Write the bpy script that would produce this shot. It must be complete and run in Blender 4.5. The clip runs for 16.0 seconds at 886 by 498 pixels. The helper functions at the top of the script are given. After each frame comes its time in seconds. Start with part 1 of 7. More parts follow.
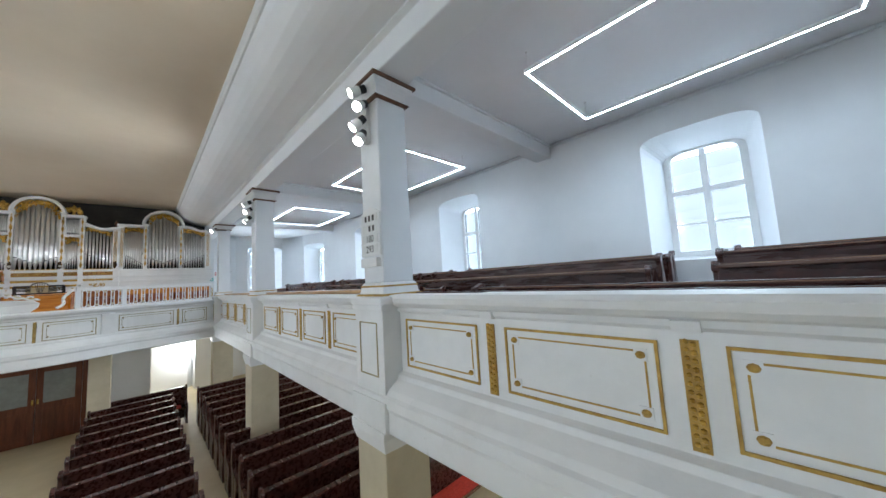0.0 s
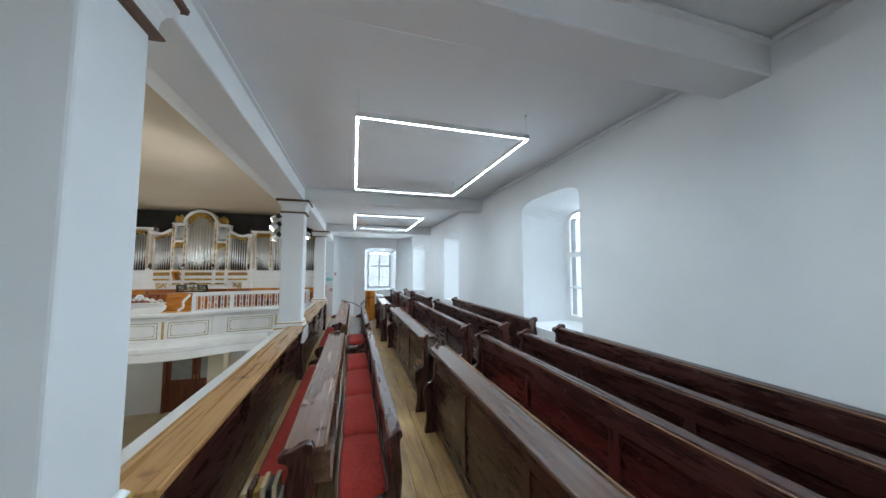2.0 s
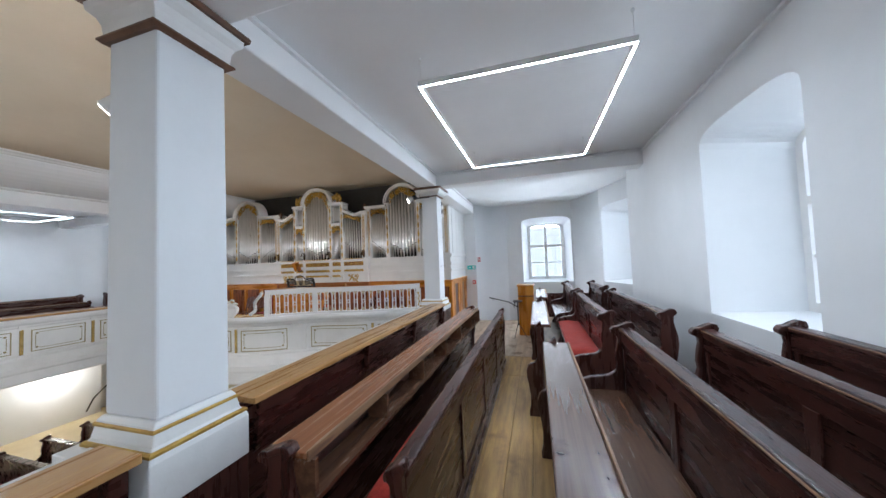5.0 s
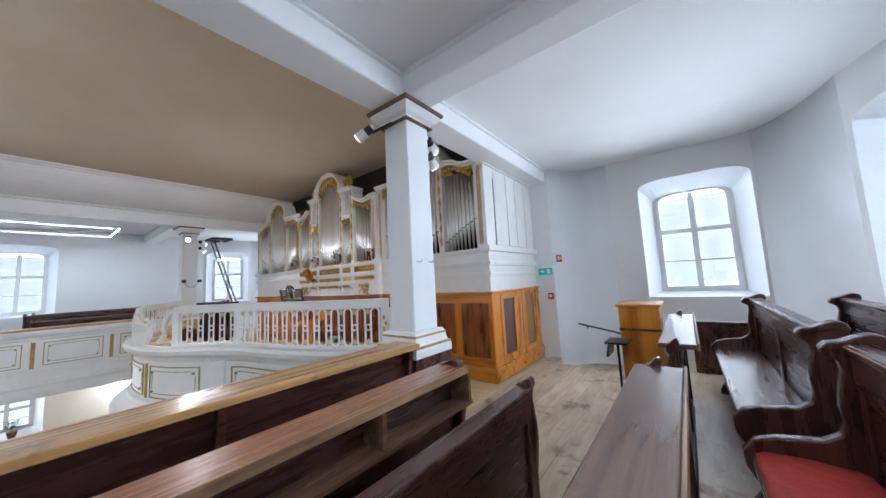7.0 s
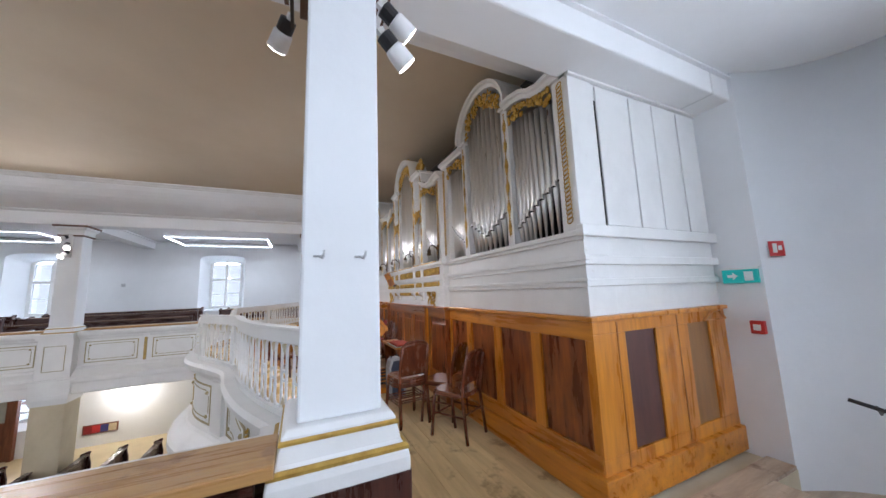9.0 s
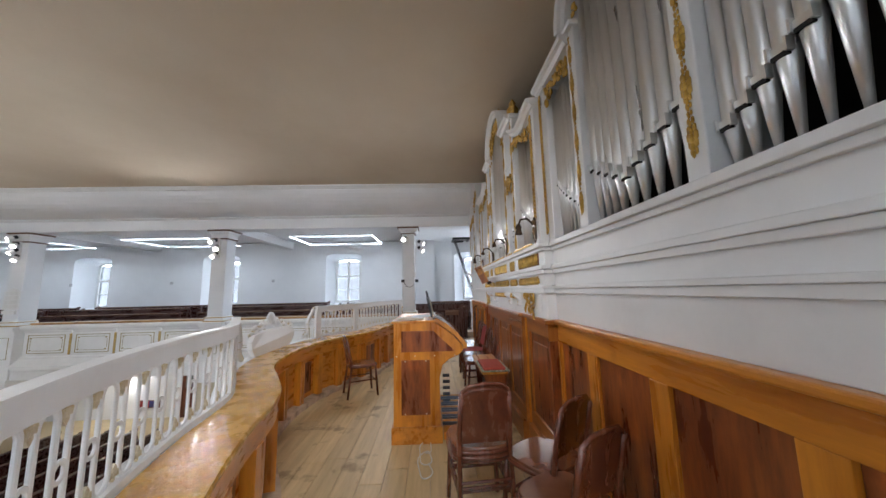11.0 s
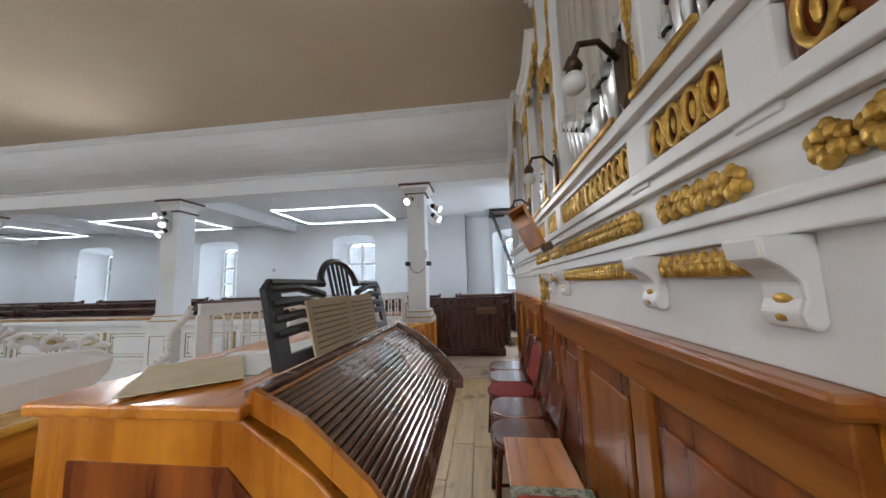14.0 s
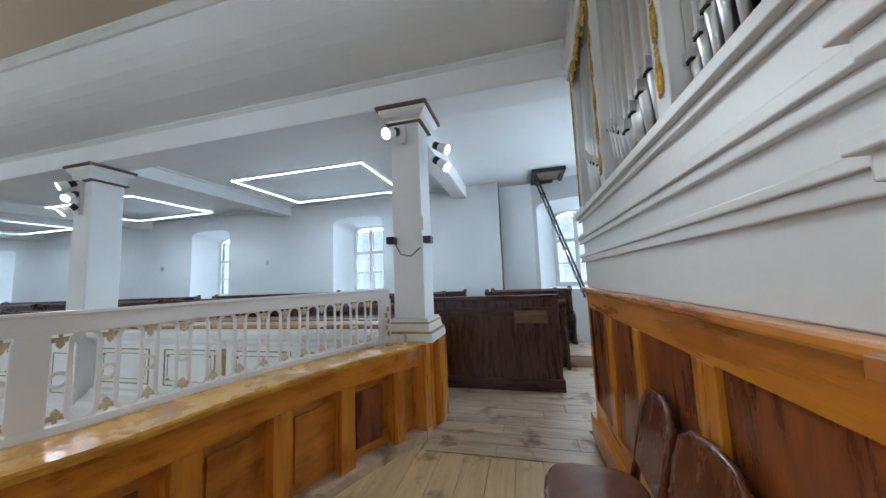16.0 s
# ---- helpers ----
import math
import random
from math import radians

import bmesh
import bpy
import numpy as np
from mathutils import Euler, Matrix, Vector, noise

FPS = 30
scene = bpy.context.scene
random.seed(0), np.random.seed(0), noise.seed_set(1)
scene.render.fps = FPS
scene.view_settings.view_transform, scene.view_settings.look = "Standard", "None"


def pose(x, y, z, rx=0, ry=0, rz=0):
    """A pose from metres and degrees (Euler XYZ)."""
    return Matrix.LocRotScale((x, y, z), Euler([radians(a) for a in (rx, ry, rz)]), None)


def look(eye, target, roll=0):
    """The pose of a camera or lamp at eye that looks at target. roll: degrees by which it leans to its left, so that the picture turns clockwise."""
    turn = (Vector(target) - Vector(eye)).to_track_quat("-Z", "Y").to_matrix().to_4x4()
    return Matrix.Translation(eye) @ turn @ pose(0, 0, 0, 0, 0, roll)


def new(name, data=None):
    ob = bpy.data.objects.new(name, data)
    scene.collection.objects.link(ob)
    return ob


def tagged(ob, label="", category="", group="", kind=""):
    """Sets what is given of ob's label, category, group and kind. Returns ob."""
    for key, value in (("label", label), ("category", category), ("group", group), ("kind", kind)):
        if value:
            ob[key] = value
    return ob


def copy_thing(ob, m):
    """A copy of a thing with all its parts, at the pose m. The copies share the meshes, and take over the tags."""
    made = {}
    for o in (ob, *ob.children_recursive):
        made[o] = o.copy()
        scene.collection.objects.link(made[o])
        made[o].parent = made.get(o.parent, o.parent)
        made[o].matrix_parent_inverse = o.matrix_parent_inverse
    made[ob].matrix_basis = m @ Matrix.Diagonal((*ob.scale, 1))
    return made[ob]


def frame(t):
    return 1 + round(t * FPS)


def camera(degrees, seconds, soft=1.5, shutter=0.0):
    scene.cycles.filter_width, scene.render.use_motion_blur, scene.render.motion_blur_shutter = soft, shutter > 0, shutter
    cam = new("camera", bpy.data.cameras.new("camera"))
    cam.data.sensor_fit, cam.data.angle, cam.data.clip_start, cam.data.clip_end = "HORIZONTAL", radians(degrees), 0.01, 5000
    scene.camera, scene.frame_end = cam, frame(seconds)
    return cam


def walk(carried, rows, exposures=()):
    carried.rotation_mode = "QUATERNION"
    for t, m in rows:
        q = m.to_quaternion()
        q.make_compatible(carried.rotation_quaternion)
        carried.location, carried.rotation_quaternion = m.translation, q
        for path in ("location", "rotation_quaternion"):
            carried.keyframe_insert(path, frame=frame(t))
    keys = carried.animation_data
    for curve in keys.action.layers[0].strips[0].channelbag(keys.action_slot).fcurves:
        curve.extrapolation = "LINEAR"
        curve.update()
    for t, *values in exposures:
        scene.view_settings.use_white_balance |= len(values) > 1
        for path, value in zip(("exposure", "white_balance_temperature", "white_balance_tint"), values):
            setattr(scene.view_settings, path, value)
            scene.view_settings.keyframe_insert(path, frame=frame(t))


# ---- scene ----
cam = camera(109.7, 16.0)
PATH = [
    (0, (0.09, -0.476, 1.006), (1.474, 0.956, 1.192), -3.4),
    (0.5, (0.908, -0.34, 1.299), (2.118, 1.242, 1.484), -2.7),
    (1, (1.755, -0.075, 1.595), (2.746, 1.652, 1.783), -1.6),
    (1.5, (2.451, 0.294, 1.802), (3.219, 2.133, 1.963), -0.5),
    (2, (3.028, 0.877, 1.878), (3.574, 2.796, 2.017), 0.1),
    (2.5, (3.423, 1.483, 1.86), (3.755, 3.452, 1.977), 0.6),
    (3, (3.728, 2.274, 1.806), (3.824, 4.269, 1.9), 0.4),
    (3.5, (3.865, 3.128, 1.766), (3.76, 5.124, 1.848), -0.2),
    (4, (3.901, 4.068, 1.749), (3.61, 6.045, 1.832), -0.8),
    (4.2, (3.882, 4.428, 1.759), (3.535, 6.397, 1.834), -1.2),
    (6.3, (3.884, 8.265, 1.51), (2.93, 10.016, 1.668), -3.4),
    (6.5, (3.917, 8.631, 1.495), (2.895, 10.343, 1.664), -3.7),
    (7, (4.053, 9.527, 1.439), (2.836, 11.101, 1.64), -3.0),
    (7.5, (4.104, 10.219, 1.433), (2.71, 11.637, 1.653), -2.3),
    (8, (3.987, 10.776, 1.451), (2.434, 12.015, 1.682), -2.0),
    (8.5, (3.78, 11.17, 1.47), (2.1, 12.23, 1.711), -2.1),
    (9, (3.463, 11.559, 1.472), (1.665, 12.393, 1.735), -2.0),
    (9.5, (3.132, 11.903, 1.481), (1.248, 12.513, 1.757), -1.4),
    (10, (2.76, 12.168, 1.492), (0.817, 12.56, 1.766), -1.7),
    (10.2, (2.658, 12.267, 1.508), (0.701, 12.574, 1.777), -1.6),
    (12.3, (0.909, 12.529, 1.497), (-1.073, 12.447, 1.758), -1.2),
    (12.5, (0.747, 12.557, 1.497), (-1.234, 12.462, 1.754), -1.2),
    (13, (0.287, 12.721, 1.487), (-1.693, 12.576, 1.73), -1.4),
    (13.5, (-0.191, 12.858, 1.447), (-2.168, 12.667, 1.682), -1.3),
    (14, (-0.701, 12.896, 1.4), (-2.674, 12.663, 1.625), -1.6),
    (14.5, (-1.202, 12.883, 1.401), (-3.172, 12.603, 1.611), -2.0),
    (15, (-1.805, 12.865, 1.387), (-3.765, 12.522, 1.591), -2.2),
    (15.5, (-2.375, 12.884, 1.374), (-4.323, 12.475, 1.574), -2.3),
    (16, (-2.994, 12.917, 1.363), (-4.925, 12.43, 1.557), -2.3),
]
walk(cam, [(t, look(eye, target, roll)) for t, eye, target, roll in PATH],
     exposures=[(0.0, 0.50, 5750, 6), (2.0, 0.40, 6000, 4), (4.0, 0.38, 6100, 10), (7.0, 0.38, 5950, 12), (8.5, 0.36, 6100, 16), (10.2, 0.32, 6100, 14),
                (12.3, 0.18, 6200, 12), (13.5, 0.20, 6200, 12), (15.0, 0.24, 5950, 6), (16.0, 0.26, 5650, 4)])

# ---------------------------------------------------------------- light
world = bpy.data.worlds.new("sky")
scene.world = world
world.use_nodes = True
_wn = world.node_tree.nodes
_sky = _wn.new("ShaderNodeTexSky")
_sky.sky_type = 'NISHITA'
_sky.sun_disc = False
_sky.sun_elevation = radians(38)
_sky.sun_rotation = radians(100)
world.node_tree.links.new(_sky.outputs[0], _wn["Background"].inputs[0])
_wn["Background"].inputs[1].default_value = 0.15
SKY_GLOW, LED_GLOW, SPOT_W, LOW_W = 11.5, 84.0, 130.0, 36.0
NORTH_W, LOWER_W = 47.0, 40.0

XC = -2.035            # middle of the nave
OX = -2.08             # middle of the organ
GROUND = -2.65
WALL_E = 5.606
COLS = (2.31, 7.10, 11.66)


def mx(x):
    return 2 * XC - x


# ---------------------------------------------------------------- materials
def mat(name, col, col2=None, rough=0.6, scale=4.0, metal=0.0, bump=0.1, bscale=60.0, stretch=(1, 1, 1), mix=(0.35, 0.65), rnd=0.0, coat=0.0, spec=0.5, stain=None):
    m = bpy.data.materials.new(name)
    m.use_nodes = True
    nt = m.node_tree
    N, L = nt.nodes, nt.links
    b = N["Principled BSDF"]
    b.inputs["Roughness"].default_value = rough
    b.inputs["Metallic"].default_value = metal
    b.inputs["Coat Weight"].default_value = coat
    b.inputs["Coat Roughness"].default_value = max(0.14, rough * 0.75)
    b.inputs["Specular IOR Level"].default_value = spec
    tc = N.new("ShaderNodeTexCoord")
    mp = N.new("ShaderNodeMapping")
    mp.inputs["Scale"].default_value = stretch
    L.new(tc.outputs["Object"], mp.inputs["Vector"])
    n1 = N.new("ShaderNodeTexNoise")
    n1.inputs["Scale"].default_value = scale
    n1.inputs["Detail"].default_value = 6
    n1.inputs["Roughness"].default_value = 0.62
    L.new(mp.outputs[0], n1.inputs["Vector"])
    ramp = N.new("ShaderNodeValToRGB")
    c2 = col2 or tuple(c * 0.85 for c in col)
    ramp.color_ramp.elements[0].position, ramp.color_ramp.elements[1].position = mix
    ramp.color_ramp.elements[0].color = (*c2, 1)
    ramp.color_ramp.elements[1].color = (*col, 1)
    L.new(n1.outputs["Fac"], ramp.inputs[0])
    out = ramp.outputs[0]
    if rnd:
        oi = N.new("ShaderNodeObjectInfo")
        hsv = N.new("ShaderNodeHueSaturation")
        mr = N.new("ShaderNodeMapRange")
        mr.inputs["To Min"].default_value, mr.inputs["To Max"].default_value = 1 - rnd, 1 + rnd
        L.new(oi.outputs["Random"], mr.inputs[0])
        L.new(mr.outputs[0], hsv.inputs["Value"])
        L.new(out, hsv.inputs["Color"])
        out = hsv.outputs[0]
    if stain:
        ns = N.new("ShaderNodeTexNoise")
        ns.inputs["Scale"].default_value = stain[0]
        ns.inputs["Detail"].default_value = 5
        ns.inputs["Roughness"].default_value = 0.6
        L.new(tc.outputs["Object"], ns.inputs["Vector"])
        rs = N.new("ShaderNodeValToRGB")
        rs.color_ramp.elements[0].position, rs.color_ramp.elements[1].position = stain[1], stain[1] + 0.10
        rs.color_ramp.elements[0].color, rs.color_ramp.elements[1].color = (1, 1, 1, 1), (*stain[2], 1)
        L.new(ns.outputs["Fac"], rs.inputs[0])
        mm = N.new("ShaderNodeMixRGB")
        mm.blend_type = 'MULTIPLY'
        mm.inputs[0].default_value = 1.0
        L.new(out, mm.inputs[1])
        L.new(rs.outputs[0], mm.inputs[2])
        out = mm.outputs[0]
    L.new(out, b.inputs["Base Color"])
    n2 = N.new("ShaderNodeTexNoise")
    n2.inputs["Scale"].default_value = bscale
    n2.inputs["Detail"].default_value = 4
    L.new(mp.outputs[0], n2.inputs["Vector"])
    rr = N.new("ShaderNodeMapRange")
    rr.inputs["To Min"].default_value, rr.inputs["To Max"].default_value = max(0.02, rough - 0.1), min(1.0, rough + 0.12)
    L.new(n1.outputs["Fac"], rr.inputs[0])
    L.new(rr.outputs[0], b.inputs["Roughness"])
    if bump:
        bp = N.new("ShaderNodeBump")
        bp.inputs["Strength"].default_value = bump
        bp.inputs["Distance"].default_value = 0.01
        L.new(n2.outputs["Fac"], bp.inputs["Height"])
        L.new(bp.outputs[0], b.inputs["Normal"])
    return m


def glow(name, col, strength):
    m = bpy.data.materials.new(name)
    m.use_nodes = True
    b = m.node_tree.nodes["Principled BSDF"]
    b.inputs["Base Color"].default_value = (*col, 1)
    b.inputs["Emission Color"].default_value = (*col, 1)
    b.inputs["Emission Strength"].default_value = strength
    return m


PLASTER = mat("white_plaster", (0.80, 0.815, 0.83), (0.745, 0.76, 0.775), 0.85, 0.9, bump=0.14, bscale=14, mix=(0.3, 0.6), stain=(2.0, 0.68, (0.95, 0.95, 0.95)))
CEIL = mat("ceiling_plaster", (0.86, 0.867, 0.875), (0.81, 0.817, 0.825), 0.9, 0.7, bump=0.06, bscale=10)
NAVECEIL = mat("aged_nave_plaster", (0.76, 0.665, 0.525), (0.66, 0.555, 0.415), 0.9, 0.35, bump=0.06, bscale=9, mix=(0.3, 0.7))
WHITE = mat("white_paint", (0.80, 0.80, 0.79), (0.72, 0.72, 0.71), 0.45, 3.0, bump=0.08, bscale=35, mix=(0.2, 0.55), stain=(9.0, 0.68, (0.86, 0.84, 0.80)))
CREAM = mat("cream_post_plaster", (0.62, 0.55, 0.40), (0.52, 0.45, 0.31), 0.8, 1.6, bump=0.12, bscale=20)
GOLD = mat("gold_leaf", (0.72, 0.47, 0.11), (0.38, 0.22, 0.04), 0.38, 18, metal=0.75, bump=0.5, bscale=70)
OCHRE = mat("ochre_gilt_paint", (0.55, 0.36, 0.08), (0.36, 0.21, 0.04), 0.5, 14, metal=0.3, bump=0.3, bscale=60)
GREYGOLD = mat("dulled_gilt_line", (0.42, 0.36, 0.2), (0.3, 0.25, 0.13), 0.55, 12, metal=0.2, bump=0.2)
DARKWOOD = mat("dark_stained_wood", (0.070, 0.023, 0.017), (0.032, 0.011, 0.009), 0.27, 3.0, bump=0.12, bscale=26, stretch=(6, 0.7, 6), coat=0.15, stain=(5.0, 0.62, (1.45, 1.4, 1.35)))
DARKWOODZ = mat("dark_stained_end_wood", (0.082, 0.029, 0.021), (0.036, 0.013, 0.011), 0.27, 3.0, bump=0.12, bscale=26, stretch=(6, 6, 0.8), coat=0.15, stain=(5.0, 0.62, (1.45, 1.4, 1.35)))
WORNWOOD = mat("worn_brown_wood", (0.56, 0.33, 0.125), (0.36, 0.175, 0.06), 0.28, 2.4, bump=0.2, bscale=24, stretch=(15, 0.4, 15), mix=(0.28, 0.72), coat=0.25, stain=(4.0, 0.60, (0.42, 0.30, 0.25)))
REDWORN = mat("worn_red_brown_wood", (0.36, 0.15, 0.07), (0.20, 0.07, 0.032), 0.25, 2.4, bump=0.2, bscale=24, stretch=(15, 0.4, 15), mix=(0.28, 0.72), coat=0.3, stain=(4.0, 0.60, (0.45, 0.34, 0.3)))
DESKWOOD = mat("worn_dark_board", (0.23, 0.125, 0.078), (0.115, 0.056, 0.038), 0.24, 2.4, bump=0.2, bscale=24, stretch=(15, 0.4, 15), mix=(0.28, 0.72), coat=0.35, stain=(5.0, 0.60, (0.5, 0.42, 0.4)))
DARKBOARD = mat("polished_dark_board", (0.17, 0.095, 0.066), (0.09, 0.046, 0.034), 0.22, 2.4, bump=0.14, bscale=24, stretch=(15, 0.4, 15), mix=(0.28, 0.72), coat=0.5, stain=(5.0, 0.60, (0.6, 0.5, 0.46)))
SEATWOOD = mat("brown_seat_wood", (0.17, 0.085, 0.048), (0.085, 0.04, 0.025), 0.24, 2.5, bump=0.12, bscale=24, stretch=(7, 0.6, 7), coat=0.5)
PINE = mat("pine_floor_boards", (0.58, 0.36, 0.13), (0.34, 0.19, 0.065), 0.42, 2.4, bump=0.25, bscale=20, stretch=(7, 0.8, 7), rnd=0.12, stain=(1.6, 0.60, (0.55, 0.48, 0.42)))
PINEX = mat("pale_loft_boards", (0.70, 0.54, 0.29), (0.53, 0.39, 0.195), 0.42, 2.0, bump=0.25, bscale=20, stretch=(0.8, 7, 7), rnd=0.10, stain=(3.2, 0.57, (0.50, 0.45, 0.42)))
GREYPINE = mat("trodden_grey_boards", (0.60, 0.47, 0.34), (0.40, 0.29, 0.20), 0.5, 2.2, bump=0.3, bscale=18, stretch=(5, 0.8, 5), rnd=0.10, stain=(3.0, 0.56, (0.42, 0.34, 0.30)))
HONEY = mat("honey_oak", (0.70, 0.275, 0.024), (0.45, 0.145, 0.013), 0.28, 2.2, bump=0.08, bscale=30, stretch=(6, 6, 0.6), coat=0.35, stain=(2.2, 0.58, (0.72, 0.62, 0.5)))
HONEYX = mat("honey_oak_rail", (0.70, 0.275, 0.024), (0.45, 0.145, 0.013), 0.28, 2.2, bump=0.08, bscale=30, stretch=(0.6, 6, 6), coat=0.35, stain=(2.2, 0.58, (0.72, 0.62, 0.5)))
REDWOOD = mat("red_brown_panel", (0.36, 0.10, 0.022), (0.10, 0.022, 0.008), 0.28, 3.4, bump=0.08, bscale=30, stretch=(3.2, 3.2, 0.55), mix=(0.38, 0.66), coat=0.45, stain=(1.8, 0.57, (1.5, 1.45, 1.3)))
STONE = mat("pale_stone_floor", (0.64, 0.54, 0.35), (0.54, 0.44, 0.27), 0.5, 1.2, bump=0.08, bscale=16)
TIN = mat("organ_pipe_tin", (0.84, 0.84, 0.83), (0.70, 0.70, 0.68), 0.30, 3, metal=0.8, bump=0.03, stretch=(3, 3, 0.4))
# Near-black colour that paints the shade in gaps and inside the organ.
BLACK = mat("gap_shade_black", (0.02, 0.018, 0.016), (0.012, 0.011, 0.01), 0.8, 4)
BLACKIRON = mat("black_enamel", (0.016, 0.016, 0.018), (0.01, 0.01, 0.012), 0.35, 9, bump=0.05)
RED = mat("red_woven_cushion", (0.50, 0.045, 0.028), (0.36, 0.025, 0.016), 0.9, 30, bump=0.6, bscale=160)
# Near-black grey painting the darkness above and behind the organ.
VOIDSHADE = mat("void_shade_grey", (0.06, 0.055, 0.05), (0.04, 0.036, 0.032), 0.8, 3)
LED = glow("led_strip", (0.80, 0.91, 1.0), LED_GLOW)
LAMP = glow("lamp_face", (1.0, 0.95, 0.86), 22.0)
DAY = glow("bright_daylight", (0.82, 0.92, 1.0), SKY_GLOW)


# ---------------------------------------------------------------- building kit
class Kit:
    """Collects verts and faces for one mesh."""

    def __init__(self):
        self.v, self.f = [], []

    def add(self, verts, faces):
        n = len(self.v)
        self.v += [tuple(p) for p in verts]
        self.f += [tuple(i + n for i in q) for q in faces]
        return self

    def box(self, x0, x1, y0, y1, z0, z1):
        return self.add([(x0, y0, z0), (x1, y0, z0), (x1, y1, z0), (x0, y1, z0), (x0, y0, z1), (x1, y0, z1), (x1, y1, z1), (x0, y1, z1)],
                        [(3, 2, 1, 0), (4, 5, 6, 7), (0, 1, 5, 4), (1, 2, 6, 5), (2, 3, 7, 6), (3, 0, 4, 7)])

    def frus(self, cx, cy, levels):
        """Square sections: (z, half x, half y) from bottom to top."""
        vs, fs = [], []
        for z, hx, hy in levels:
            vs += [(cx - hx, cy - hy, z), (cx + hx, cy - hy, z), (cx + hx, cy + hy, z), (cx - hx, cy + hy, z)]
        for i in range(len(levels) - 1):
            for k in range(4):
                fs.append((4 * i + k, 4 * i + (k + 1) % 4, 4 * i + 4 + (k + 1) % 4, 4 * i + 4 + k))
        n = 4 * (len(levels) - 1)
        fs += [(3, 2, 1, 0), (n, n + 1, n + 2, n + 3)]
        return self.add(vs, fs)

    def extrude(self, poly, place, a, b):
        """A flat outline pushed from a to b; place(u, v, w) gives the point."""
        n = len(poly)
        self.add([place(u, v, a) for u, v in poly] + [place(u, v, b) for u, v in poly],
                 [tuple(range(n))[::-1], tuple(range(n, 2 * n))] + [(i, (i + 1) % n, n + (i + 1) % n, n + i) for i in range(n)])
        return self

    def sweep(self, path, prof, closed=False, up=(0, 0, 1)):
        """A profile of (side, height) pairs along a path of points; side is to the right of the way."""
        up = Vector(up)
        P = [Vector(p) for p in path]
        n, k = len(P), len(prof)
        vs = []
        for i, p in enumerate(P):
            a = P[i - 1] if (i or closed) else p
            c = P[(i + 1) % n] if (i < n - 1 or closed) else p
            d1, d2 = (p - a), (c - p)
            d1 = d1.normalized() if d1.length > 1e-9 else d2.normalized()
            d2 = d2.normalized() if d2.length > 1e-9 else d1
            d = (d1 + d2).normalized()
            s = d.cross(up).normalized()
            w = s.cross(d).normalized()
            stretch = 1 / max(0.4, d.dot(d1))
            vs += [p + s * (u * stretch) + w * h for u, h in prof]
        fs = []
        for i in range(n if closed else n - 1):
            j = (i + 1) % n
            for m in range(k):
                fs.append((i * k + m, i * k + (m + 1) % k, j * k + (m + 1) % k, j * k + m))
        if not closed:
            fs += [tuple(range(k))[::-1], tuple((n - 1) * k + m for m in range(k))]
        return self.add(vs, fs)

    def tube(self, path, r, seg=8, closed=False):
        return self.sweep(path, [(r * math.cos(2 * math.pi * i / seg), r * math.sin(2 * math.pi * i / seg)) for i in range(seg)], closed,
                          up=(0, 0, 1) if abs(Vector(path[1])[2] - Vector(path[0])[2]) < 0.9 * (Vector(path[1]) - Vector(path[0])).length else (0, 1, 0))

    def lathe(self, cx, cy, prof, seg=12):
        """(radius, z) pairs turned about an upright axis."""
        vs, fs = [], []
        for r, z in prof:
            vs += [(cx + r * math.cos(2 * math.pi * i / seg), cy + r * math.sin(2 * math.pi * i / seg), z) for i in range(seg)]
        for j in range(len(prof) - 1):
            for i in range(seg):
                fs.append((j * seg + i, j * seg + (i + 1) % seg, (j + 1) * seg + (i + 1) % seg, (j + 1) * seg + i))
        n = (len(prof) - 1) * seg
        fs += [tuple(range(seg))[::-1], tuple(range(n, n + seg))]
        return self.add(vs, fs)

    def ball(self, c, r, seg=8, squash=(1, 1, 1)):
        ring = seg // 2
        prof = [(r * math.sin(math.pi * (j + 0.02) / (ring + 0.04)), -r * math.cos(math.pi * (j + 0.02) / (ring + 0.04))) for j in range(ring + 1)]
        n = len(self.v)
        self.lathe(0, 0, prof, seg)
        for i in range(n, len(self.v)):
            x, y, z = self.v[i]
            self.v[i] = (c[0] + x * squash[0], c[1] + y * squash[1], c[2] + z * squash[2])
        return self

    def mirrored(self):
        k = Kit()
        k.v = [(mx(x), y, z) for x, y, z in self.v]
        k.f = [q[::-1] for q in self.f]
        return k

    def mesh(self, name, material, smooth=False, weld=False):
        me = bpy.data.meshes.new(name)
        me.from_pydata(self.v, [], self.f)
        me.materials.append(material)
        if smooth:
            me.polygons.foreach_set("use_smooth", [True] * len(me.polygons))
        bm = bmesh.new()
        bm.from_mesh(me)
        if weld:
            bmesh.ops.remove_doubles(bm, verts=bm.verts, dist=0.0005)
        bmesh.ops.recalc_face_normals(bm, faces=bm.faces)
        bm.to_mesh(me)
        bm.free()
        me.update()
        return me


def part(name, kit, material, parent=None, label="", smooth=False, bevel=0.0):
    ob = new(name, kit.mesh(name, material, smooth, name.startswith("wall_corner")))
    if parent is not None:
        ob.parent = parent
    if label:
        tagged(ob, label)
    if bevel:
        md = ob.modifiers.new("edge", 'BEVEL')
        md.width, md.segments, md.limit_method = bevel, 2, 'ANGLE'
    return ob


def thing(name, label, category, group="", at=None, kind=""):
    ob = new(name)
    ob.empty_display_size = 0.1
    if at is not None:
        ob.matrix_basis = at
    return tagged(ob, label, category, group, kind)


